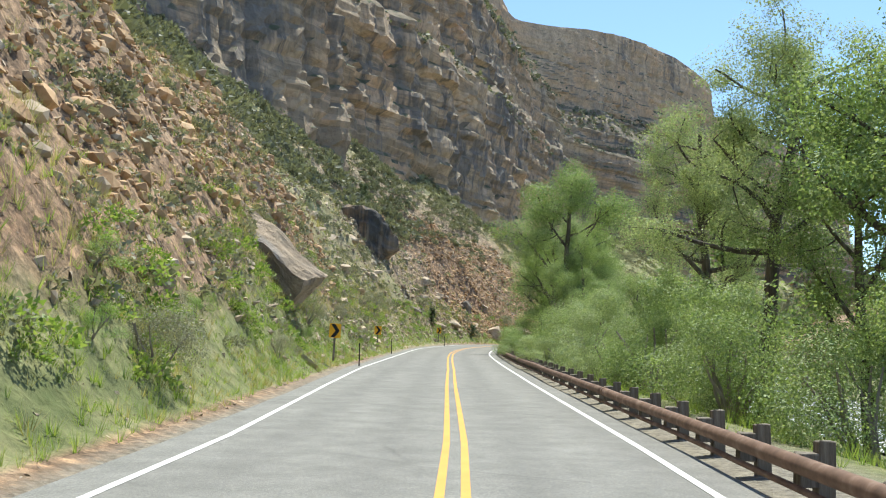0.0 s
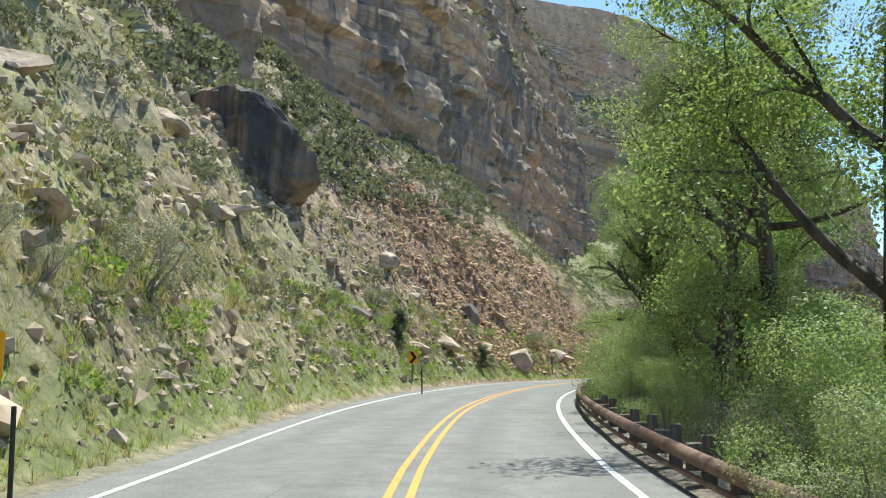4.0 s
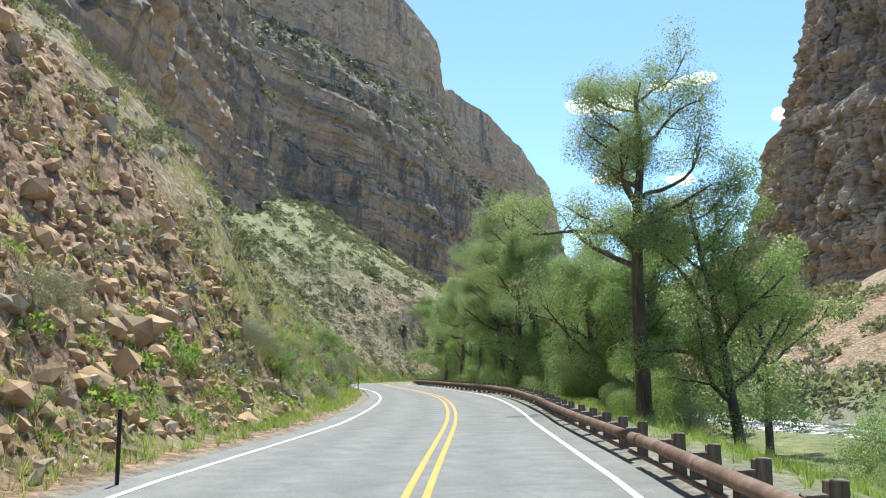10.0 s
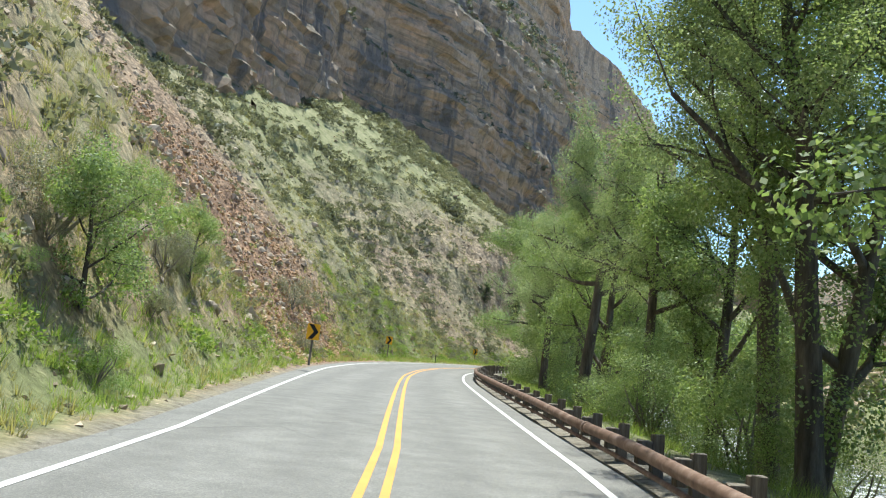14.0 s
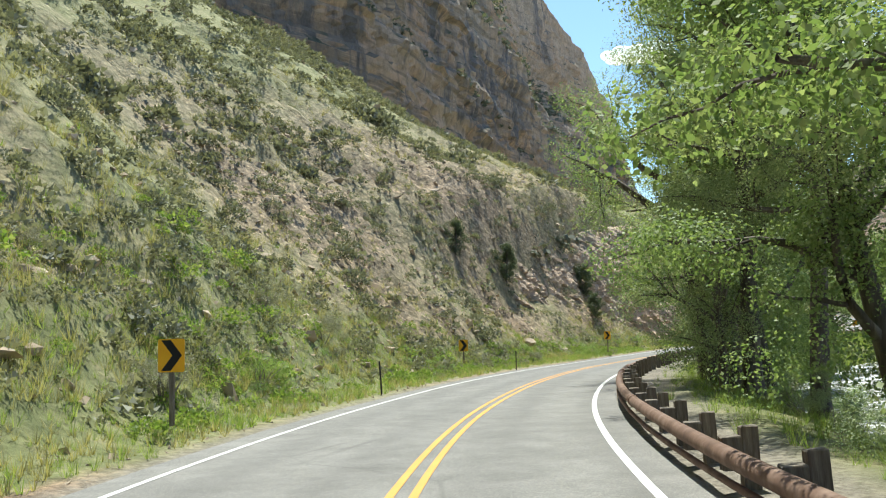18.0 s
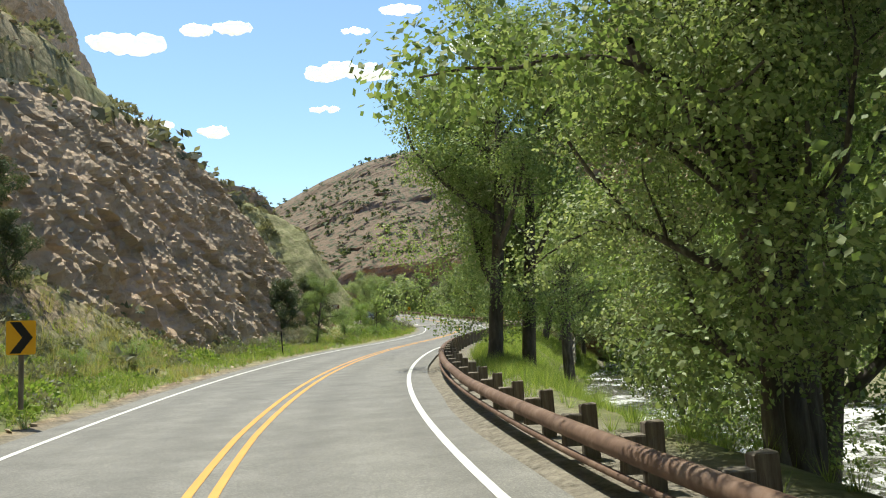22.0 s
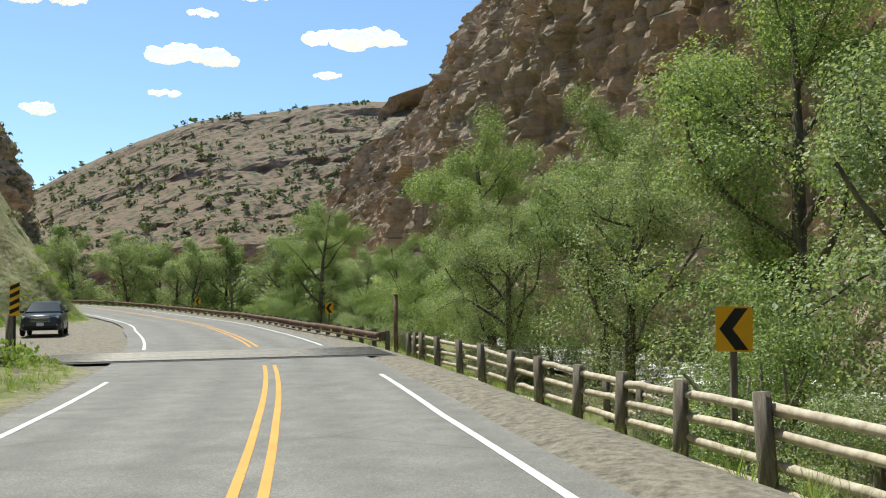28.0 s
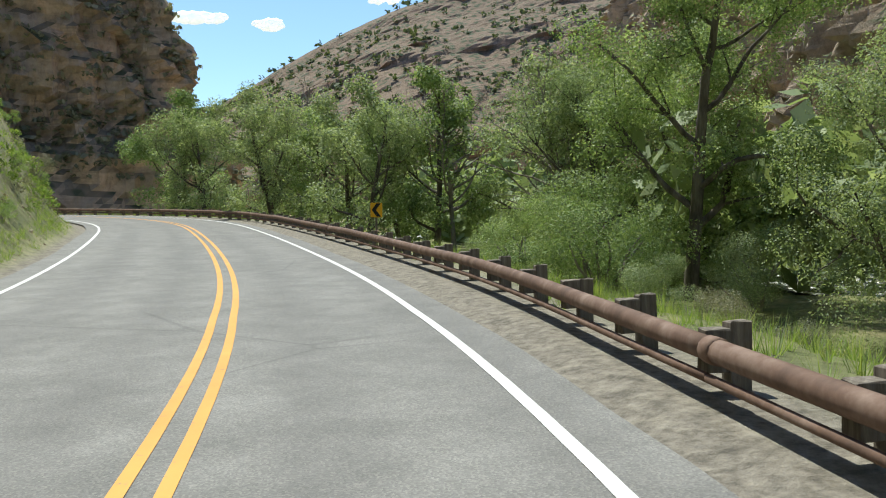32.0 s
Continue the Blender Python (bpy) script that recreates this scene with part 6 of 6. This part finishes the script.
boulder(-8.6, 39.3, 5.45, 1.0, mesh=SLAB_MESH, squash=(1.3, 1.0, 0.85), rot=(16, 38, -6), label="long dark-stained sandstone slab leaning on the slope")
boulder(-9.2, 96.0, 10.6, 10.5, mesh=DARK_MESH, squash=(1.1, 1.2, 0.9), rot=(5, 26, 30), label="huge dark-varnished boulder high on the slope")
for k, (x, y, s) in enumerate(((1.2, 109.0, 2.5), (-0.3, 102.6, 1.9), (-2.3, 106.0, 2.4), (-0.7, 112.8, 2.4), (-2.5, 103.1, 1.9), (4.3, 118.0, 1.5), (13.0, 141.1, 2.2), (11.9, 138.6, 2.6),
                               (31.3, 200.1, 2.0), (72.3, 288.3, 1.6), (-6.6, 58.0, 1.4), (-7.5, 66.0, 2.0), (-6.8, 70.0, 1.5), (-10.5, 75.0, 2.4), (-8.8, 84.0, 2.0), (-9.6, 27.0, 1.6))):
    boulder(x, y, stand(x, y) - 0.08 * s, s, k, rot=(20 * math.sin(k * 3.0), 18 * math.cos(k * 5.0), 57 * k), squash=(1.1, 0.85, 0.62 + 0.12 * math.sin(k)))
boulder(7.2, 124.2, stand(7.2, 124.2) + 0.25, 3.6, 3, rot=(4, -6, 62), squash=(1.15, 0.8, 0.75), label="large pale sandstone block at the edge of the verge")
boulder(3.3, 119.2, stand(3.3, 119.2) + 0.2, 2.6, 5, mesh=DARK_SMALL, rot=(10, 12, 140), squash=(0.9, 0.8, 1.1), label="dark grey boulder standing in the rockfall")
boulder(-2.9, 95.2, stand(-2.9, 95.2) + 0.1, 1.7, 1, mesh=DARK_SMALL, rot=(30, 20, 20), squash=(1.3, 0.7, 0.6), label="dark tilted slab half buried in the scree")
for k in range(34):
    t, e = float(rng.uniform(4.5, 12)), float(rng.uniform(4, 18))
    x, y, _ = on_line(t, float(ramp(t, WHITE_L)) - 0.75 - e)
    s = float(np.clip(np.exp(rng.normal(0.25, 0.35)), 0.7, 2.6))
    boulder(x, y, stand(x, y) - 0.08 * s, s * 0.7, k, rot=(15 * math.sin(k * 2.0), 12 * math.cos(k), 71 * k), squash=(1.25, 0.95, 0.7))


# ---------------------------------------------------------------- shrubs and grass
def bush_arrays(seed, leaves, leaf, squash=0.75):
    rng = np.random.default_rng(seed)
    c = rng.normal(size=(9, 3)) * [0.28, 0.28, 0.16] + [0, 0, 0.42 * squash]
    v, q = leaf_cloud(c, rng.uniform(0.16, 0.32, 9), leaves, leaf, rng, 0.8)
    v[:, 2] = np.maximum(v[:, 2], 0.0)
    return v, q


def tuft_arrays(seed, blades, lean=0.35, width=0.022):
    rng = np.random.default_rng(seed)
    a = rng.uniform(0, 2 * np.pi, blades)
    r = rng.uniform(0, 0.22, blades)
    base = np.stack([r * np.cos(a), r * np.sin(a), 0 * a], 1)
    tip = base + np.stack([lean * np.cos(a) * rng.uniform(0.2, 1.2, blades), lean * np.sin(a) * rng.uniform(0.2, 1.2, blades), rng.uniform(0.55, 1.0, blades)], 1)
    side = np.stack([-np.sin(a), np.cos(a), 0 * a], 1) * width
    v = np.stack([base - side, base + side, tip], 1).reshape(-1, 3)
    return v, np.arange(blades * 3).reshape(-1, 3)


def clump_arrays(seed, leaves, leaf):
    """A low rounded clump: leaves standing off an uneven dome."""
    rng = np.random.default_rng(seed)
    g = rng.normal(size=(leaves, 3))
    g[:, 2] = np.abs(g[:, 2]) * 0.9
    g /= np.linalg.norm(g, axis=1)[:, None]
    lump = 1 + 0.30 * vnoise(g[:, 0] * 2.2 + seed, g[:, 1] * 2.2, g[:, 2] * 2.2, seed) + 0.15 * vnoise(g[:, 0] * 5 + seed, g[:, 1] * 5, g[:, 2] * 5, seed + 1)
    p = g * (0.5 * lump * rng.uniform(0.72, 1.05, leaves))[:, None] * [1, 1, 0.78]
    a = g + rng.normal(0, 0.45, (leaves, 3))
    a /= np.linalg.norm(a, axis=1)[:, None]
    b = np.cross(a, rng.normal(size=(leaves, 3)))
    b /= np.linalg.norm(b, axis=1)[:, None] + 1e-9
    s = leaf * rng.uniform(0.7, 1.4, leaves)[:, None]
    v = np.stack([p - b * s * 0.5, p + b * s * 0.5, p + a * s], 1).reshape(-1, 3)
    v[:, 2] = np.maximum(v[:, 2], -0.1)
    return v, np.arange(leaves * 3).reshape(-1, 3)


SAGE_SHAPES = [clump_arrays(k, 95, 0.165) for k in range(5)]
SAGE_NEAR = [clump_arrays(20 + k, 420, 0.07) for k in range(5)]
rng = np.random.default_rng(11)


BARE_T = ((-6, 0.6), (2.4, 0.6), (3, 0.2), (4.5, 0.3), (7, 0.45), (8.4, 0.65), (8.9, 0.95), (11.6, 0.9), (12.4, 0.3), (16.6, 0.35), (17.1, 0.9), (18.4, 0.9), (18.9, 0.15), (21, 0.4), (43, 0.3))


def sage_density(t, e, p):
    patch = smooth(fbm(p[:, 0] / 9, p[:, 1] / 9, 0, 3, 81), -0.35, 0.25)
    bare = 1 - ramp(t, BARE_T) * (1 - smooth(e, 9, 20))
    return np.clip((0.15 + 0.85 * patch) * bare, 0, 1) * smooth(e, 1.5, 4)


t_, e_, p_ = spots(17000, -1, 26.0, 3, 74, rng, lambda t, e, p: sage_density(t, e, p) * np.maximum(smooth(fbm(p[:, 0] / 16, p[:, 1] / 16, 0, 2, 85), -0.3, 0.25), 0.9 * smooth(e, 9, 20)), bias=1.0)
size = np.clip(np.exp(rng.normal(0.1, 0.34, len(p_))), 0.5, 2.3)
close = e_ < 13
tagged(part("sagebrush", scattered("sagebrush", SAGE_NEAR, p_[close], size[close] * 0.9, [SAGE_DARK], rng, 0.2)), "dark grey-green sagebrush clumps on the lower slope", "shrubs", kind="stuff")
tagged(part("sagebrush", scattered("sagebrush", SAGE_SHAPES, p_[~close], size[~close], [SAGE_DARK], rng, 0.2)), "dark grey-green sagebrush clumps covering the upper slope", "shrubs", kind="stuff")
t_, e_, p_ = spots(26000, -1, 26.0, 1.5, 60, rng, lambda t, e, p: sage_density(t, e, p) ** 0.6, bias=1.5)
size = np.clip(np.exp(rng.normal(-0.65, 0.38, len(p_))), 0.25, 1.1)
tagged(part("low_scrub", scattered("low_scrub", [clump_arrays(40 + k, 42, 0.21) for k in range(6)], p_, size, [SAGE], rng, 0.2)), "small pale grey-green scrub dotted over the slope", "shrubs", kind="stuff")
for places_, size_, kind_ in BRUSH:
    tagged(part("cliff_brush", scattered("cliff_brush", [bush_arrays(60 + k, 12, 0.5, 0.8) for k in range(4)], places_, size_, [(SAGE_DARK, LEAF_DARK, SAGE)[kind_]], rng, 0.2, True)), "scattered dark brush and junipers on the cliff benches", "shrubs", kind="stuff")
t_, e_, p_ = spots(2200, 33.5, 42, 3, 60, rng, sage_density)
heap_x, heap_y = rng.uniform(40, 150, 5000), rng.uniform(320, 420, 5000)
ht, hd = to_line(heap_x, heap_y)
hz = ground_z(heap_x, heap_y)
ok = (ht > 24) & (ht < 33) & (hd < -14) & (hz > 3) & (rng.uniform(0, 1, 5000) < 0.3 + 0.7 * smooth(fbm(heap_x / 9, heap_y / 9, 0, 3, 83), -0.35, 0.2))
tagged(part("sagebrush", scattered("sagebrush", SAGE_SHAPES, np.stack([heap_x, heap_y, hz], 1)[ok], np.clip(np.exp(rng.normal(0.25, 0.3, int(ok.sum()))), 0.6, 2.4), [SAGE], rng, 0.2)), "grey-green sagebrush on the talus under the big cliff", "shrubs", kind="stuff")
tagged(part("sagebrush", scattered("sagebrush", SAGE_SHAPES, p_, np.full(len(p_), 1.3), [SAGE], rng, 0.2)), "grey-green sagebrush clumps beyond the bend", "shrubs", kind="stuff")
t_, e_, p_ = spots(1500, 5, 38, 22, 60, rng, None, 1)
tagged(part("bank_brush", scattered("bank_brush", SAGE_SHAPES, p_, np.clip(np.exp(rng.normal(0.45, 0.4, len(p_))), 0.6, 3.5), [SAGE], rng, 0.2)), "brush on the far bank below the canyon wall", "shrubs", kind="stuff")

WEEDS = [clump_arrays(500 + k, 210, 0.08) for k in range(5)]
t_, e_, p_ = spots(8200, -1, 38, 0.9, 7.0, rng, lambda t, e, p: smooth(e, 0.9, 1.8) * smooth(fbm(p[:, 0] / 4, p[:, 1] / 4, 0, 3, 93), -0.25, 0.2) * (1 - smooth(e, ramp(t, LUSH_E) - 0.5, ramp(t, LUSH_E) + 1.5)) * ramp(t, LOW_T), bias=1.1)
shade_ = rng.uniform(0, 1, len(p_))
for lo_, hi_, mat_, text_ in ((0.0, 0.7, GRASS_GREEN, "soft green weeds growing thickly along the verge"), (0.7, 1.0, SAGE, "grey-green rabbitbrush weeds along the verge")):
    m_ = (shade_ >= lo_) & (shade_ < hi_)
    tagged(part("verge_weeds", scattered("verge_weeds", WEEDS, p_[m_], np.clip(np.exp(rng.normal(-0.35, 0.35, int(m_.sum()))), 0.35, 1.3), [mat_], rng, 0.2)), text_, "weeds", kind="stuff")
SHORT = [tuft_arrays(70 + k, 8, 0.7, 0.035) for k in range(6)]
t_, e_, p_ = spots(60000, -0.6, 29, 0.3, 9.0, rng, lambda t, e, p: smooth(e, 0.2, 0.8) * (0.25 + 0.75 * smooth(fbm(p[:, 0] / 2.2, p[:, 1] / 2.2, 0, 3, 97), -0.3, 0.15)) * (1 - 0.85 * smooth(e, ramp(t, LUSH_E), ramp(t, LUSH_E) + 2.5)), bias=1.15)
shade_ = fbm(p_[:, 0] / 3, p_[:, 1] / 3, 0, 2, 98) + rng.normal(0, 0.18, len(p_))
for m_, mat_, text_ in ((shade_ > 0.0, GRASS_GREEN, "short green grass covering the verge"), (shade_ <= 0.0, GRASS_DRY, "short yellowed grass covering the verge")):
    tagged(part("short_grass", scattered("short_grass", SHORT, p_[m_], rng.uniform(0.14, 0.34, int(m_.sum())), [mat_], rng, 0.2)), text_, "grass", kind="stuff")
t_, e_, p_ = spots(11000, 23.4, 28.6, 1.2, 7.5, rng, lambda t, e, p: smooth(e, 1.0, 1.8) * (0.4 + 0.6 * smooth(fbm(p[:, 0] / 2, p[:, 1] / 2, 0, 2, 99), -0.3, 0.2)), 1)
tagged(part("bank_grass", scattered("bank_grass", [tuft_arrays(80 + k, 20, 0.6, 0.011) for k in range(5)], p_, rng.uniform(0.3, 0.62, len(p_)), [GRASS_GREEN], rng, 0.15)), "tall pale green grass on the river bank", "grass", kind="stuff")
t_, e_, p_ = spots(4300, -1, 10.5, 11, 44, rng, lambda t, e, p: 0.35 + 0.65 * smooth(fbm(p[:, 0] / 8, p[:, 1] / 8, 0, 2, 96), -0.3, 0.2))
tagged(part("sagebrush", scattered("sagebrush", SAGE_SHAPES, p_, np.clip(np.exp(rng.normal(0.45, 0.3, len(p_))), 0.8, 2.6), [SAGE_DARK], rng, 0.2)), "thick dark brush on the slope under the cliff", "shrubs", kind="stuff")
TUFTS = [tuft_arrays(k, 18, 0.62, 0.013) for k in range(6)]
t_, e_, p_ = spots(27000, -1, 38, 0.25, 5.0, rng, lambda t, e, p: smooth(e, 0.1, 0.9) * (0.35 + 0.65 * smooth(fbm(p[:, 0] / 3, p[:, 1] / 3, 0, 2, 91), -0.3, 0.2)) * (1 - 0.7 * smooth(e, ramp(t, LUSH_E) - 2, ramp(t, LUSH_E) + 1)), bias=1.2)
tagged(part("verge_grass", scattered("verge_grass", TUFTS, p_, rng.uniform(0.14, 0.38, len(p_)), [GRASS_GREEN], rng, 0.15)), "tall green grass and weeds along the verge", "grass", kind="stuff")
t_, e_, p_ = spots(14000, -1, 41, 0.9, 7.0, rng, lambda t, e, p: smooth(e, 0.8, 2.4), 1, 1.2)
tagged(part("bank_grass", scattered("bank_grass", TUFTS, p_, rng.uniform(0.2, 0.48, len(p_)), [GRASS_GREEN], rng, 0.15)), "green grass behind the guard rail", "grass", kind="stuff")
t_, e_, p_ = spots(34000, -1, 25.2, 2.5, 30, rng, lambda t, e, p: smooth(fbm(p[:, 0] / 7, p[:, 1] / 7, 0, 3, 95), -0.3, 0.2) * (1 - ramp(t, BARE_T)), bias=1.6)
tagged(part("bunch_grass", scattered("bunch_grass", TUFTS, p_, rng.uniform(0.3, 0.7, len(p_)), [GRASS_DRY], rng, 0.15)), "dry yellow bunch grass among the rocks", "grass", kind="stuff")


def bush_kind(seed, leaves, leaf, mat, label, squash=0.8):
    v, q = bush_arrays(seed, leaves, leaf, squash)
    root = tagged(new("bush"), label, "bush")
    part("foliage", mesh_from("foliage", v, q, None, [mat]), root)
    rng = np.random.default_rng(seed)
    tv, tq, n0 = [], [], 0
    for k in range(7):
        a = rng.uniform(0, 6.28)
        pts, rad = limb((0, 0, -0.1), np.array([math.cos(a) * 0.5, math.sin(a) * 0.5, 1]) / 1.1, 0.7, 0.02, rng, 0.4, 0.2, 4)
        x, y = tube(pts, rad, 4, cap=False)
        tv.append(x)
        tq.append(y + n0)
        n0 += len(x)
    part("woody_base", mesh_from("woody_base", np.concatenate(tv), np.concatenate(tq), mats=[TWIG]), root)
    return root


BUSHES = dict(green=bush_kind(201, 9000, 0.016, LEAF_BRIGHT, "bright green leafy bush on the verge"), sage=bush_kind(202, 9000, 0.0155, SAGE, "grey-green rabbitbrush on the verge", 0.9),
              willow=bush_kind(203, 20000, 0.0125, LEAF_GREY, "pale green willow thicket beside the guard rail", 1.1), leafy=bush_kind(204, 20000, 0.0125, LEAF, "dense green undergrowth beside the guard rail", 1.1))
started = set()


def bush(kind, t, d, scale):
    ob = place(BUSHES[kind], t, d, scale, (t * 5.7 + d) % 6.28, kind not in started)
    started.add(kind)
    ob["group"] = kind + " bushes beside the road"
    return ob


rng = np.random.default_rng(17)
for k in range(205):
    t = float(rng.uniform(-0.3, 41))
    e = float(rng.uniform(1.1, 3.6) if not 17.7 < t < 20.6 else rng.uniform(1.4, 6.0))
    if 29.3 < t < 33.5 or rng.uniform() > 1.3 * float(ramp(t, LOW_T)):
        continue
    bush("green" if rng.uniform() < (0.25 if 17.7 < t < 20.6 else 0.5 if t < 21 else 0.85) else "sage", t, float(ramp(t, WHITE_L)) - 0.75 - e, float(np.clip(np.exp(rng.normal(0.15, 0.35)), 0.6, 2.3)))
for k in range(82):
    t = float(rng.uniform(0.4, 26.2))
    r = float(rng.uniform(2.9, 8.5))
    if 9.2 < t < 12.0 and r < 4 or 19.0 < t < 26 and r < 4.0 or 22.4 < t < 26:
        continue
    bush("willow" if rng.uniform() < 0.5 else "leafy", t, float(ramp(t, WHITE_R)) + 0.75 + r, float(rng.uniform(1.0, 2.3)) * (0.7 if t > 19 else 1))
for k in range(34):
    t = float(rng.uniform(3.3, 9.2)) if k % 3 else float(rng.uniform(2.2, 4.6))
    bush(("willow", "leafy", "sage")[k % 3], t, float(ramp(t, WHITE_R)) + float(rng.uniform(1.4, 2.6)), float(rng.uniform(0.7, 1.5)))
for k in range(46):
    t = float(rng.uniform(27.0, 34.6))
    bush(("willow", "leafy", "sage", "sage")[k % 4], t, float(ramp(t, WHITE_R)) + 0.75 + float(rng.uniform(4.5, 13)), float(rng.uniform(1.0, 2.3)))


for kind, t, d, tall in (("leafy", 2.15, 5.9, 3.0), ("leafy", 1.55, 6.3, 2.6), ("willow", 1.8, 7.2, 3.0), ("leafy", 1.1, 6.6, 2.4), ("willow", 2.7, 6.2, 2.6), ("willow", 3.2, 6.0, 3.4), ("leafy", 3.5, 6.4, 3.6)):
    bush(kind, t, d, tall / 0.8 / BUSHES[kind].scale.x)
t_, e_, p_ = spots(220, 34, 37.6, 14, 60, rng, None, 1)
WOODS = [bush_arrays(400 + k, 260, 0.11, 1.25) for k in range(5)]
tagged(part("far_woods", scattered("far_woods", WOODS, p_, rng.uniform(3.0, 7.5, len(p_)), [LEAF_GREY], rng, 0.15, True)), "riverside woods filling the valley beyond the bend", "woods", kind="stuff")


# ---------------------------------------------------------------- clouds
CLOUD, n_, l_, b_ = material("cloud_white_glow", 1.0)
b_.inputs["Base Color"].default_value = (0.9, 0.92, 0.95, 1)
# small added emission keeps the clouds white beyond what the sun gives
b_.inputs["Emission Color"].default_value, b_.inputs["Emission Strength"].default_value = (0.9, 0.95, 1.0, 1), 0.38


def cloud(az, el, wide, tall, seed):
    rng = np.random.default_rng(seed)
    far = 3600.0
    c = Vector((math.sin(radians(az)) * math.cos(radians(el)), math.cos(radians(az)) * math.cos(radians(el)), math.sin(radians(el)))) * far + Vector((80, 280, 0))
    w, h = far * math.tan(radians(wide)), far * math.tan(radians(tall))
    across = Vector((math.cos(radians(az)), -math.sin(radians(az)), 0))
    bm = bmesh.new()
    for k in range(16):
        u = rng.uniform(-0.5, 0.5)
        r = h * 0.5 * rng.uniform(0.45, 0.8) * (1 - abs(u) * 0.9)
        m = Matrix.Translation(across * (u * w * 0.85) + Vector((0, 0, h * rng.uniform(-0.12, 0.22) * (1 - abs(u))))) @ Matrix.Diagonal((r * 1.7, r * 1.7, r * 0.85, 1))
        bmesh.ops.create_icosphere(bm, subdivisions=3, radius=1.0, matrix=m)
    for v in bm.verts:
        v.co += Vector(noise.noise_vector(v.co * (5.0 / h) + Vector((seed, 0, 0)))) * h * 0.11
    ob = part("cloud", bm_mesh("cloud", bm, CLOUD, True), loc=c)
    return tagged(ob, "small white fair-weather cloud in the blue sky", "cloud", "clouds in the sky", "structure")


for k, row in enumerate(((31.2, 17.2, 4.4, 1.7), (32.0, 12.4, 3.6, 1.1), (36.2, 12.0, 1.6, 1.2), (35.4, 18.2, 1.9, 1.0), (37.7, 18.4, 2.0, 1.2), (45.0, 15.6, 5.8, 1.8), (43.3, 13.4, 2.0, 0.6), (45.6, 18.2, 1.8, 0.6), (55.0, 17.0, 6.6, 1.9), (48.5, 19.4, 2.6, 0.9),
                         (53.4, 14.8, 2.0, 0.6), (56.0, 20.4, 3.4, 1.1), (61.5, 20.5, 4.5, 1.3))):
    cloud(*row, 300 + k)
